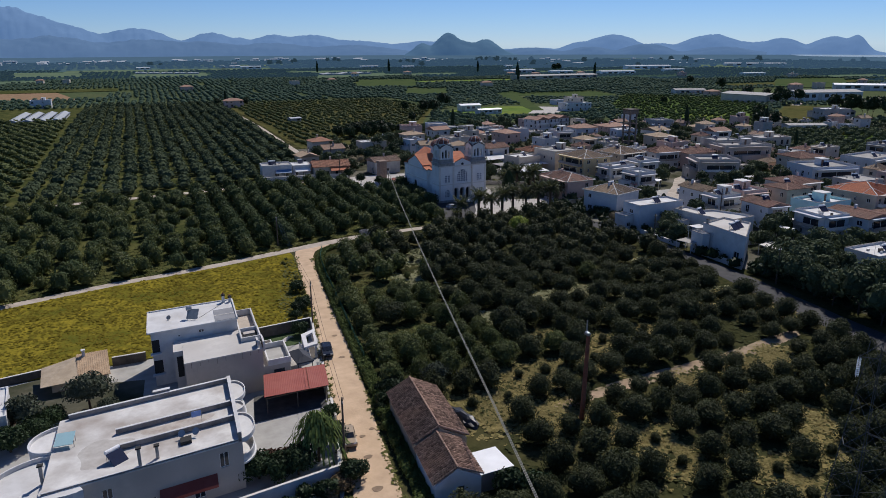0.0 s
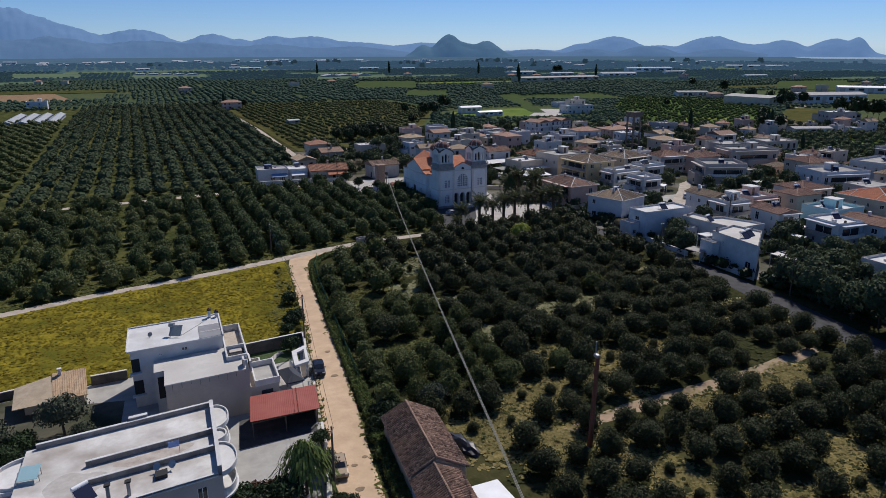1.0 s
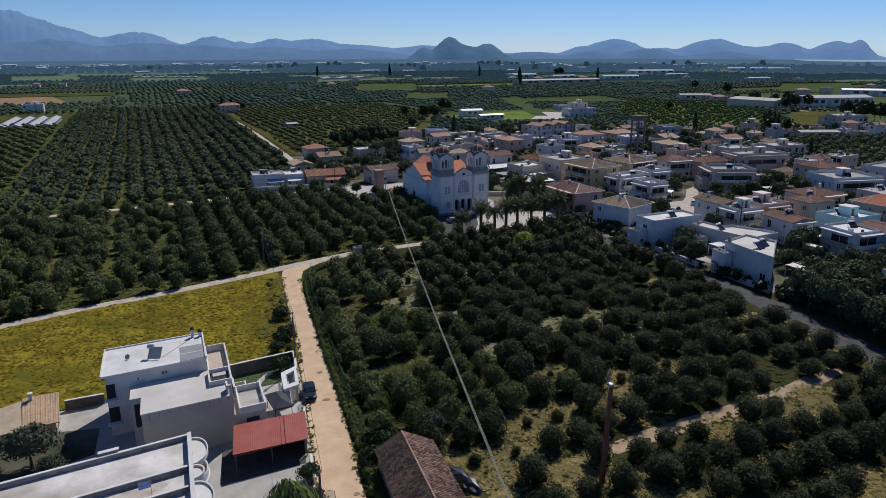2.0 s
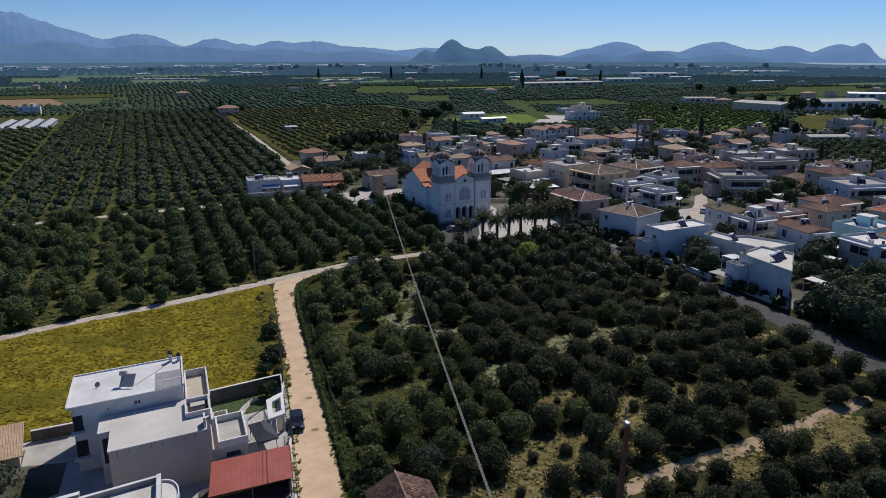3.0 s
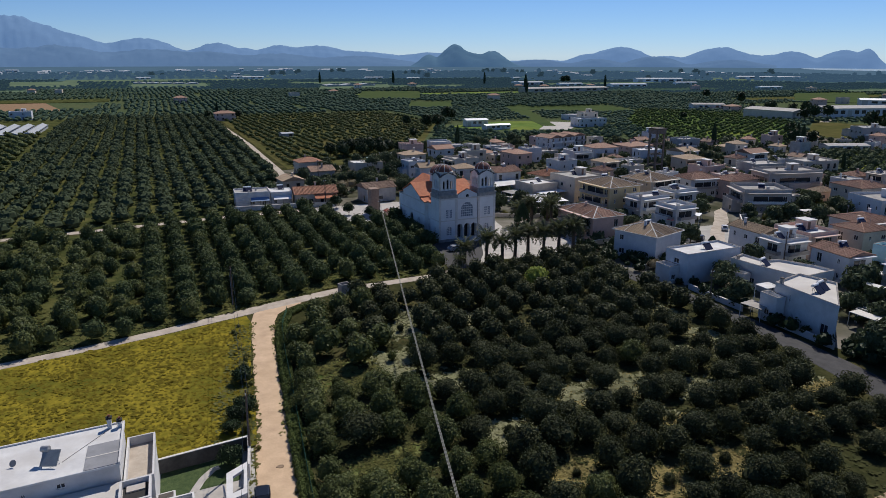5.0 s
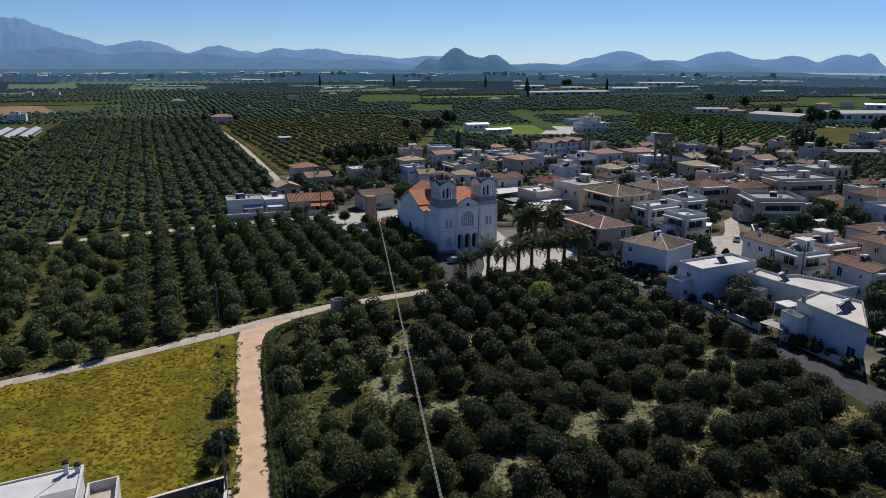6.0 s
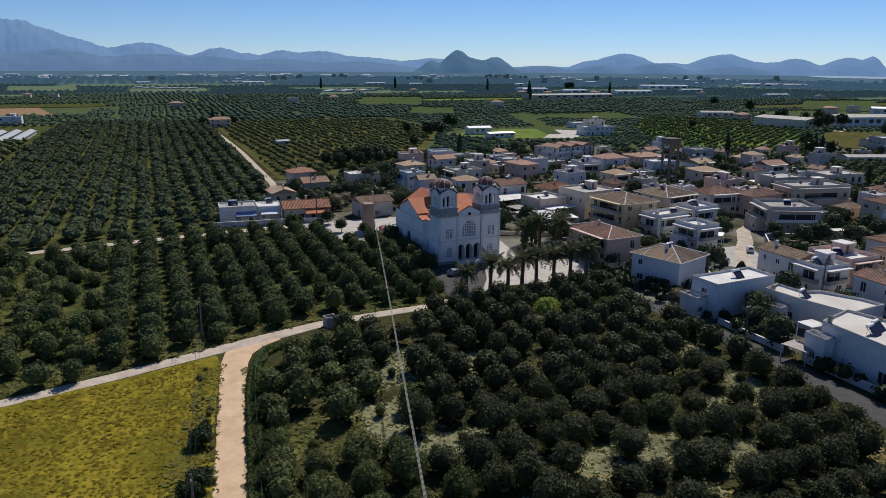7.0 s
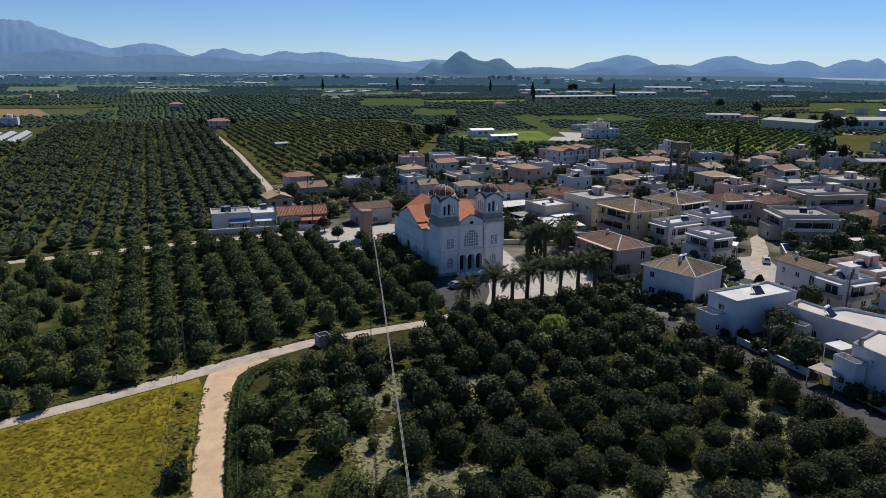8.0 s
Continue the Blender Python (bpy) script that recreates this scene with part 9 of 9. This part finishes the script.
for k, (x, y, r) in enumerate(((21.5, 69.9, 0.42), (20.5, 63.3, 0.5), (22.2, 74.7, 0.3), (23.9, 76.0, 0.28), (26.2, 99.0, 0.4), (27.4, 108.0, 0.35))):
    patch("stain", [(x + r * 1.3 * (1 + 0.15 * math.sin(3 * a + k)) * math.cos(a), y + r * math.sin(a)) for a in [6.283 * i / 16 for i in range(16)]], 0.075 + 0.001 * k, M["damp"], "dark damp spot on the dirt road", "stain")

# hedge row added to darken the ground south of the wall
hedge_row = [(x + rnd.uniform(-.4, .4), 62.2 + 0.18 * x + rnd.uniform(-.7, .3), rnd.uniform(0.8, 1.3)) for x in [k * 1.3 - 12 for k in range(22)]]
# dark patch paints the black shadow below the wall
patch("soil", [(-16, 48), (14.5, 48), (16.4, 64.6), (3, 62.8), (-12, 60.4)], 0.06, M["gardens"], "ground darkened as shadow below the whitewashed wall", "soil")
scatter("hedge", hedge_row, [leaf_cloud(95 + i, 3, 260, 0.2, rx=1.0, zlo=0.0, zhi=1.5, lumps=8) for i in range(3)], M["leafdark"], "added dark hedge below the whitewashed wall", "hedge", 96)

# ---------------------------------------------------------------- village gardens, walls and awnings


def village_greens():
    rnd = random.Random(5)
    bush = [leaf_cloud(80 + i, 2, 40, 0.46, rx=1.5, zlo=0.0, zhi=2.2, lumps=7) for i in range(3)]
    streets = ([(140, 152), (200, 205), (190, 214), (165, 190), (136, 160)], [(76, 172), (104, 172), (120, 186), (118, 216), (104, 226), (70, 254), (66, 228), (82, 200)])
    area = [(119.5, 62), (430, 60), (420, 320), (300, 366), (225, 392), (140, 378), (100, 336), (70, 330), (70, 270), (106, 252), (124, 200), (121, 150)]
    spots = [(x, y, s) for x, y, s in grid(area, 5.2, 5.2, 2.4, 0, streets, 0.2, 22, (0.6, 1.7)) if clear_of_houses(x, y, 1.2) and not inside((x, y), GROVE)]
    scatter("garden_shrubs", spots, bush, M["leafgarden"], "dark shrubs and small trees between the village houses", "shrubs", 23)
    light = [(x, y, s) for x, y, s in grid(area, 15, 15, 6, 0, streets, 0.3, 24, (0.5, 1.1)) if clear_of_houses(x, y, 1.0)]
    scatter("garden_shrubs", light, bush, M["grassy"], "fresh green garden bushes in the village", "shrubs", 25)
    proto = build_tree(56, 6.4, 2.8, "garden_tree", "leafy tree between village houses", "leafgarden", 280, 0.55, 1.6, 10, group="garden trees of the village")
    more = [(x, y, s) for x, y, s in grid(area, 9.6, 9.6, 4, 0, streets, 0.2, 26, (0.5, 1.1)) if clear_of_houses(x, y, 1.8) and not inside((x, y), GROVE)]
    place(proto, more[:280], rnd)
    edge = [(x, y, s) for x, y, s in grid([(119.6, 62), (160, 62), (160, 100), (137, 108), (119.8, 108)], 3.6, 3.6, 1.4, 0, (), 0.12, 27, (0.8, 1.7)) if clear_of_houses(x, y, 0.8)]
    scatter("garden_shrubs", edge, bush, M["leafdark"], "dense dark thicket at the edge of the village", "shrubs", 28)


village_greens()


def edge_greens():
    """Shrubs and trees between the street and the nearest houses."""
    bush = [leaf_cloud(90 + i, 2, 90, 0.34, rx=1.4, zlo=0.0, zhi=2.2, lumps=8) for i in range(3)]
    area = [(118.6, 62), (120.6, 62), (121.8, 108), (121.0, 126), (121.0, 142), (122.6, 143), (123.6, 159), (122.6, 172), (122.4, 184), (115.5, 184), (116.6, 160), (118.6, 142)]
    spots = [(x, y, s) for x, y, s in grid(area, 2.3, 2.3, 0.9, 0, (), 0.18, 62, (0.5, 1.25)) if clear_of_houses(x, y, 0.5)]
    scatter("garden_shrubs", spots, bush, M["leafdark"], "dark shrubs between the street and the houses", "shrubs", 63)


edge_greens()
place(build_tree(62, 8.6, 3.4, "street_tree", "tall dark evergreen tree beside the street", "leafgarden", 620, 0.42, 1.8, 11, "dark trees along the street"), [(116.6, 62.0, 1.0), (118.0, 68.0, 1.05), (117.4, 73.6, 0.95), (118.6, 79.0, 1.1), (118.6, 84.4, 0.95), (119.6, 89.4, 0.85), (119.8, 94.0, 0.9), (121.0, 98.0, 0.8), (124.6, 97.0, 1.0), (121.4, 101.4, 0.9), (128.2, 84.0, 1.1), (129.2, 103.6, 0.8), (142.6, 107.6, 0.95)], random.Random(64))
patch("field", GROVE, 0.05, M["meadow"], "yellow-green grass of a grove beside the village", "field")
scatter("citrus_orchard", grid(GROVE, 6.0, 4.6, 0.5, 30, (), 0.05, 64, (0.75, 1.05)), FAR, M["citrusfar"], "grove of citrus trees beside the village", "orchard", 65)
patch("grass", PLOT, 0.06, M["straw"], "rough grass plot between old houses", "grass")
patch("pavement", [(138, 266), (157, 268), (158, 251), (146, 244), (146, 230), (134, 222), (127, 240)], 0.1, M["paving"], "pale concrete yard with sheds", "pavement")
patch("ground_plot", [(117.6, 144), (124, 144), (124, 186), (113.5, 186), (115.8, 160)], 0.045, M["gardens"], "bare garden earth beside the village street", "ground")

def awning(x, y, w, d, z, rot, m, label):
    t = thing("pergola", label, "pergola", x, y, 0, rot, "pergolas of the village")
    part("roof", boxes((0, 0, z, w, d, z + 0.1)), M[m], t)
    for px, py in ((0.1, 0.1), (w - 0.1, 0.1), (0.1, d - 0.1), (w - 0.1, d - 0.1)):
        part("post", boxes((px - 0.05, py - 0.05, 0, px + 0.05, py + 0.05, z)), M["frame"], t)


awning(117.8, 122.2, 3.6, 4.4, 2.5, 10, "wallgrey", "grey corrugated shelter beside the street")
awning(133.8, 92.6, 6.0, 4.6, 2.8, 34, "roofgrey", "carport with a grey sheet roof among trees")
for k in range(3):
    b = thing("pergola_beam", "long white pergola beam on slim posts", "pergola", 134.2 + 1.1 * k, 108.4 + 0.8 * k, 0, 88, "white pergola beams")
    part("beam", boxes((0, -0.1, 2.45, 7.6, 0.1, 2.65)), M["trim"], b)
    for u in (0.3, 3.8, 7.3):
        part("post", boxes((u - 0.07, -0.07, -0.1, u + 0.07, 0.07, 2.45)), M["trim"], b)
for ax, ay, aw, ad, az, ar, am in ((131.9, 108.6, 2.6, 6.6, 2.6, 2, "trim"), (156.2, 125.2, 4.4, 5.0, 3.2, 40, "roofwhite"), (149.0, 121.6, 2.0, 5.0, 2.8, 6, "roofwhite"), (121.8, 125.0, 3.4, 3.0, 5.2, 0, "roofwhite"), (162.6, 188.0, 4.5, 3.5, 2.8, 40, "whitesheet"), (167.4, 193.4, 3.0, 3.0, 2.8, 40, "yellow"), (128.0, 250.0, 14.0, 9.0, 3.4, 12, "roofwhite"), (136.0, 232.0, 12.0, 5.0, 3.4, 8, "whitesheet"), (127.0, 237.0, 8.0, 6.0, 3.2, 8, "roofgrey"), (127.6, 221.6, 11.0, 7.4, 3.2, -8, "whitesheet"), (130.6, 230.2, 9.0, 5.0, 3.0, -4, "roofwhite"), (127.4, 213.6, 6.0, 4.6, 2.8, 6, "roofgrey"), (139.6, 86.6, 8.0, 4.0, 2.9, 0, "grey"), (197.0, 182.0, 4.0, 3.0, 2.6, -14, "roofwhite"), (236.0, 252.0, 7.0, 5.0, 3.0, 4, "whitesheet")):
    awning(ax, ay, aw, ad, az, ar, am, "open shelter with a pale flat roof between houses" if am != "yellow" else "small ochre awning over a shop front")
part_rail = thing("awning", "faded red awning on a white house", "awning", 151.4, 185.2, 3.1, 4)
part("cloth", boxes((-1.2, 0.4, 0.0, 0.0, 6.0, 0.12)), plain("faded_red_cloth", (0.45, 0.10, 0.13)), part_rail)
patch("pool", [(156.6, 147.2), (160.6, 147.2), (160.6, 152.4), (156.6, 152.4)], 0.25, M["pool"], "small turquoise swimming pool", "pool")

for pts, hh, mm in (([(119.6, 108.0), (119.6, 123.5)], 1.2, "white"), ([(119.4, 128.0), (119.4, 143.0)], 1.1, "white"), ([(118.2, 158.0), (133.0, 160.0)], 1.1, "white"), ([(134.5, 160.0), (145.0, 176.0), (156.0, 188.0)], 1.4, "cream"), ([(119.0, 180.5), (136.0, 182.5), (139.0, 200.0)], 1.3, "cream"), ([(168.0, 176.0), (180.0, 190.0), (204.0, 182.0)], 1.5, "grey"), ([(106.0, 224.0), (126.0, 214.0)], 1.2, "cream"), ([(132.4, 104.6), (150.0, 104.0)], 1.2, "white"), ([(38.6, 258.4), (58.0, 256.8), (72.0, 254.8)], 1.5, "white"), ([(143.0, 158.0), (143.4, 146.0)], 1.6, "white"), ([(136.0, 122.6), (140.4, 122.2), (140.0, 108.0)], 1.2, "white")):
    wall_run(pts, hh, "low %s garden wall in the village" % {"white": "white rendered", "cream": "cream rendered", "grey": "grey rendered"}[mm], mm)
strip("street", [(116.0, 150.5), (133.0, 156.5), (143.0, 158.0)], [4.0, 4.5, 5.0], 0.07, M["asphalt"], "narrow village street between houses", "street")
strip("street", [(150.0, 167.0), (146.0, 178.0), (139.0, 203.0), (136.0, 226.0)], [4.5, 4.5, 4.5, 4.5], 0.075, M["asphalt"], "grey street beside the apartment house", "street")

patch("ground_plot", [(109, 194), (119, 191), (124, 200), (120, 216), (111, 220), (108, 204)], 0.11, M["gardens"], "planted bed with dark earth beside the church", "ground")
patch("pavement", [(136, 156), (150, 162), (165, 177), (171, 187), (161, 187), (147, 176), (136, 164)], 0.052, M["concrete"], "concrete yards along the village street", "pavement")
# brick chimney and clutter on the church square
t = thing("brick_chimney", "old square brick chimney beside the church square", "chimney", 80.2, 240.6, 0, 6)
part("shaft", boxes((-1.35, -1.35, 0, 1.35, 1.35, 7.4), (-1.5, -1.5, 7.4, 1.5, 1.5, 7.8)), mat("old_brick", (0.24, 0.17, 0.13), (0.36, 0.27, 0.21), 2.0, 0.95, 0.4), t)
t = thing("kiosk", "small red-roofed kiosk at the foot of the chimney", "kiosk", 82.6, 234.0, 0, 6)
part("body", boxes((-0.9, -0.9, 0, 0.9, 0.9, 1.9)), M["pink"], t)
rb = bmesh.new()
hip_roof(rb, -0.9, -0.9, 0.9, 0.9, 1.9, 0.7, 0.15)
part("roof", rb, M["redsheet"], t)

def lean_to(x, y, w, d, z, drop, rot, m, label, posts=True):
    """A sloping roof on posts in front of a house."""
    t = thing("porch", label, "porch", x, y, 0, rot)
    bm = bmesh.new()
    vs = ((0, 0, z - drop), (w, 0, z - drop), (w, d, z), (0, d, z))
    lo, hi = [bm.verts.new(v) for v in vs], [bm.verts.new((v[0], v[1], v[2] + 0.12)) for v in vs]
    bm.faces.new(lo)
    bm.faces.new(hi)
    for i in range(4):
        bm.faces.new((lo[i], lo[(i + 1) % 4], hi[(i + 1) % 4], hi[i]))
    part("roof", bm, M[m], t)
    for px in (0.1, w / 2, w - 0.1):
        part("post", boxes((px - 0.06, 0.06, 0, px + 0.06, 0.18, z - drop)), M["wood"], t)


lean_to(65.4, 256.0, 7.4, 2.8, 3.6, 1.0, -4, "tilered", "orange tiled porch before the old house")
lean_to(45.6, 260.6, 5.8, 2.2, 3.2, 0.9, -3, "bluesheet", "blue tarpaulin porch before the white house")
lean_to(52.8, 260.2, 5.6, 2.2, 3.2, 0.7, -3, "whitesheet", "white sheet porch before the white house")
lean_to(88.0, 268.0, 6.0, 5.0, 3.4, 0.8, 6, "roofgrey", "grey sheet shed roof behind the square")
lean_to(92.0, 282.0, 7.0, 5.0, 3.2, 0.8, -8, "rooftan", "sun-bleached shed roof behind the square")
lean_to(70.0, 281.0, 5.0, 4.0, 3.0, 0.6, 4, "roofwhite", "pale shed roof between old houses")
place(build_tree(67, 5.0, 2.4, "garden_tree", "bare greyish tree behind the church square", "twig", 420, 0.2, 1.4), [(74.0, 268.0, 1.0), (79.0, 274.0, 1.1), (84.0, 280.0, 0.9), (71.0, 272.0, 0.7), (98.0, 276.0, 1.0), (88.0, 296.0, 1.0)], random.Random(68))
place(build_tree(69, 5.4, 2.6, "garden_tree", "round dark evergreen by the church square", "leafdark", 700, 0.3, 1.0, 12), [(62.6, 253.0, 0.62), (71.0, 251.6, 0.8), (67.6, 247.6, 0.6), (72.0, 240.0, 0.7), (77.0, 234.0, 0.7), (94.0, 290.0, 1.2), (104.0, 296.0, 1.2), (66.0, 262.2, 0.5), (58.8, 300.0, 0.9), (108.0, 268.0, 1.0), (101.0, 262.0, 1.0)], random.Random(70))

# ---------------------------------------------------------------- far buildings on the plain


def greenhouse(x, y, w, d, h, rot, label):
    """A pitched plastic greenhouse with a ridge along its length."""
    t = thing("greenhouse", label, "greenhouse", x, y, 0, rot, "greenhouses on the plain")
    bm = bmesh.new()
    prof = [(0, -0.1), (0, h * 0.62), (w * 0.5, h), (w, h * 0.62), (w, -0.1)]
    ends = [[bm.verts.new((u, v, z)) for u, z in prof] for v in (0, d)]
    for i in range(5):
        bm.faces.new((ends[0][i], ends[0][(i + 1) % 5], ends[1][(i + 1) % 5], ends[1][i]))
    bm.faces.new(ends[0])
    bm.faces.new(ends[1])
    part("cover", bm, M["plastic"], t)
    part("gutter", boxes((w - 0.06, 0, h * 0.6, w + 0.5, d, h * 0.66)), M["metal"], t)
    part("door", boxes((w / 2 - 1, -0.06, 0, w / 2 + 1, -0.01, 2.0)), M["grey"], t)
    return t


for i in range(4):
    greenhouse(-76.0 + i * 8.2, 518, 6.4, 64, 3.4, -1, "grey plastic greenhouse with a pitched roof beside the groves")
for i in range(5):
    greenhouse(6 + i * 21, 1392 - i * 13, 19.5, 26, 3.4, 0, "long white plastic greenhouse far across the plain")
for i in range(3):
    greenhouse(290 + i * 30, 1172 + i * 8, 27, 30, 4.0, 0, "white plastic greenhouse on the plain")


def warehouse(x, y, w, d, h, rot, wall, roof, label, bays=6):
    t = thing("warehouse", label, "warehouse", x, y, 0, rot, "sheds on the plain")
    part("wall", boxes((0, 0, -0.2, w, d, h)), M[wall], t)
    rb = bmesh.new()
    hip_roof(rb, 0, 0, w, d, h, h * 0.22, 0.4, gable=True)
    part("roof", rb, M[roof], t)
    for i in range(bays):
        u = (i + 0.5) * w / bays
        part("door" if i % 3 == 0 else "window", boxes((u - w / bays * 0.3, -0.06, 0.2 if i % 3 == 0 else h * 0.45, u + w / bays * 0.3, -0.01, h * 0.8)), M["glass"] if i % 3 else M["metal"], t)


warehouse(496, 886, 130, 26, 6, 0, "grey", "roofgrey", "long pale packing warehouse on the plain", 14)
warehouse(588, 1074, 44, 20, 7, 0, "white", "shed_hazy", "white shed on the plain", 5)
warehouse(480, 440, 24, 42, 7, 12, "cream", "roofgrey", "low factory with a white roof", 5)
warehouse(520, 444, 62, 20, 8, -14, "bluewhite", "grey", "long blue-grey factory building", 10)
warehouse(489, 560, 30, 12, 5, -22, "white", "roofgrey", "low white shed beside the fields", 6)
warehouse(224, 486, 16, 8, 4.5, -5, "white", "whitesheet", "white farm building on the meadow", 4)
warehouse(226, 459, 19, 6, 3.2, 4, "bluewhite", "metal", "low blue-grey farm shed", 5)
warehouse(420, 340, 30, 10, 4.0, -10, "cream", "roofgrey", "pale shed at the village edge", 6)
warehouse(690, 545, 70, 18, 6, -45, "white", "whitesheet", "long white-roofed packing shed beyond the village", 8)
warehouse(340, 292, 22, 9, 3.6, -20, "white", "roofgrey", "white-roofed shed at the village edge", 5)
warehouse(92, 462, 7, 6, 2.6, 10, "grey", "metal", "small field hut among young trees", 2)
warehouse(700, 980, 60, 20, 6, -10, "shed_hazy", "shed_hazy", "distant white shed on the plain", 6)
warehouse(900, 1180, 90, 24, 7, -20, "shed_hazy", "shed_hazy", "distant long white shed", 6)
warehouse(1240, 1270, 130, 30, 6, -36, "shed_hazy", "shed_hazy", "distant white greenhouse block", 6)
house(66, 596, 15, 9, 5.6, "pink", "hip", 0, 2, "pink farmhouse at the end of the lane", 0, "", False, 1.8, "tile", seed=201, near=False)
house(-77, 655, 15, 9, 6.0, "bluewhite", "flat", 0, 2, "pale blue farmhouse beyond the greenhouses", 0, seed=202, near=False)
house(296, 454, 22, 12, 5.4, "white", "flat", 0, 2, "white stepped house beyond the village", 0, seed=203, near=False)
house(304, 462, 12, 9, 9.0, "cream", "flat", 0, 3, "taller beige house beyond the village", 0, seed=204, near=False)
house(320, 508, 14, 9, 3.4, "white", "flat", 0, 1, "low white house among orchards", 0, seed=205, near=False)
house(502, 526, 12, 10, 5.0, "pink", "hip", 0, 2, "tiled house at the edge of a grove", 0, "", False, 1.6, "tile", seed=206, near=False)
house(398, 318, 18, 12, 8.0, "grey", "flat", -20, 2, "grey unfinished block at the village edge", 0, "S", seed=207, near=False)


def scatter_farms():
    """Farmhouses, sheds and tall trees strewn over the plain."""
    rnd = random.Random(71)
    for i in range(34):
        r, a = rnd.uniform(760, 2200), rnd.uniform(-8, 56)
        x, y = polar(r, a)
        k = rnd.random()
        s = 1 + (r - 700) / 2400
        if r < 1200:
            house(x, y, rnd.uniform(8, 13), rnd.uniform(7, 10), rnd.choice((3.4, 6.2)), rnd.choice(("white", "cream", "pink")), rnd.choice(("flat", "hip")), rnd.uniform(-15, 15), 1 if k < 0.3 else 2, "distant farmhouse on the plain", 0, "", False, 1.8, "tile", seed=300 + i, near=False)
        else:
            warehouse(x, y, rnd.uniform(10, 34) * s, rnd.uniform(9, 14), rnd.uniform(4, 5.5), rnd.uniform(-12, 12), "shed_hazy", "shed_hazy", "distant pale shed on the plain", 3)


scatter_farms()


def far_settlements():
    """Pale buildings of far villages at the foot of the hills."""
    rnd = random.Random(72)
    for a0, spread, n, r0 in ((-6.5, 2.2, 13, 2250), (-2.0, 1.5, 12, 2350), (3.0, 2.5, 14, 2300), (9.0, 2.0, 12, 2400), (15.0, 2.0, 10, 2300), (22.0, 2.0, 8, 2350), (30.0, 3.0, 10, 2200), (40.0, 4.0, 11, 2200)):
        for i in range(n):
            x, y = polar(r0 + rnd.uniform(-220, 220), a0 + rnd.uniform(-spread, spread))
            warehouse(x, y, rnd.uniform(8, 30), rnd.uniform(9, 14), rnd.uniform(4, 7), rnd.uniform(-12, 12), "shed_hazy", "shed_hazy", "pale hazy building in a far settlement", 2)


far_settlements()
tall = build_tree(57, 15.0, 5.0, "tall_tree", "tall dark tree on the plain", "leafdark", 420, 1.0, 4.0, 11, "tall trees on the plain")
place(tall, [(504, 462, 0.8), (512, 456, 0.9), (496, 434, 0.8), (506, 430, 0.9), (470, 420, 0.8), (188, 470, 0.75), (194, 466, 0.8), (181, 490, 0.6), (222, 518, 0.8), (228, 522, 0.7), (338, 312, 0.8), (344, 306, 0.7), (700, 1124, 1.0), (712, 1130, 1.2), (62, 610, 0.5), (84, 604, 0.5), (160, 420, 0.5), (520, 520, 0.6), (530, 512, 0.7), (400, 470, 0.5), (436, 300, 0.7), (452, 296, 0.6), (615, 681, 0.9), (580, 593, 0.9), (584, 597, 0.7), (523, 500, 0.8), (365, 339, 0.75), (488, 427, 0.9), (449, 352, 1.0), (454, 346, 0.9), (450, 338, 1.1), (456, 331, 1.0), (452, 324, 1.05), (459, 318, 0.95), (450, 311, 1.1), (457, 304, 1.0), (447, 299, 0.9), (463, 340, 0.9), (466, 326, 1.0), (464, 309, 1.0)], random.Random(3))
far_tall = build_tree(59, 15.0, 5.0, "tall_tree", "hazy tall tree far across the plain", "groves_far", 300, 1.1, 4.0, 11, "tall trees on the plain")
rnd = random.Random(8)
place(far_tall, [(x + rnd.uniform(-14, 14), y + rnd.uniform(-40, 40), rnd.uniform(0.8, 1.5)) for x, y in ((790, 1390), (802, 1396), (816, 1400), (830, 1404), (845, 1400), (780, 1590), (800, 1600), (815, 1605), (830, 1610), (846, 1604), (862, 1612), (880, 1600), (905, 1610), (930, 1620), (180, 1640), (560, 1500), (1000, 1350), (1012, 1356), (1080, 1240), (1092, 1250), (1180, 1140), (1500, 1150), (1512, 1162), (1600, 1240), (1612, 1236), (950, 1400), (965, 1404), (640, 1340), (350, 1500), (60, 1500))], rnd)
clumps = [(x + rnd.uniform(-22, 22), y + rnd.uniform(-30, 30), rnd.uniform(0.7, 1.35)) for x, y, n in ((306, 1712, 2), (924, 1862, 3), (957, 1856, 4), (981, 1851, 4), (1022, 1844, 2), (837, 1422, 4), (1074, 1599, 2), (1587, 1492, 3), (557, 1449, 1), (517, 2000, 3), (986, 1272, 1), (1392, 1647, 3), (1274, 1408, 2), (1480, 1700, 3), (60, 1800, 3), (640, 1760, 3), (400, 1900, 3)) for _ in range(n)]
place(build_tree(60, 14.0, 5.5, "tall_tree", "hazy dark tree clump far across the plain", "groves_mid", 300, 1.1, 4.0, 11, "tall trees on the plain"), clumps, rnd)
place(build_tree(58, 7.5, 3.6, "grove_tree", "very dark evergreen in a small grove", "leafdark", 420, 0.55, 1.6, 9, "dark grove north of the village"), [(104, 366, 1.0), (109, 371, 1.1), (113, 365, 1.0), (118, 369, 1.15), (123, 365, 1.0), (128, 370, 0.95), (133, 366, 0.9), (107, 378, 1.0), (116, 378, 1.1), (126, 379, 1.0), (99, 372, 0.9)], random.Random(4))
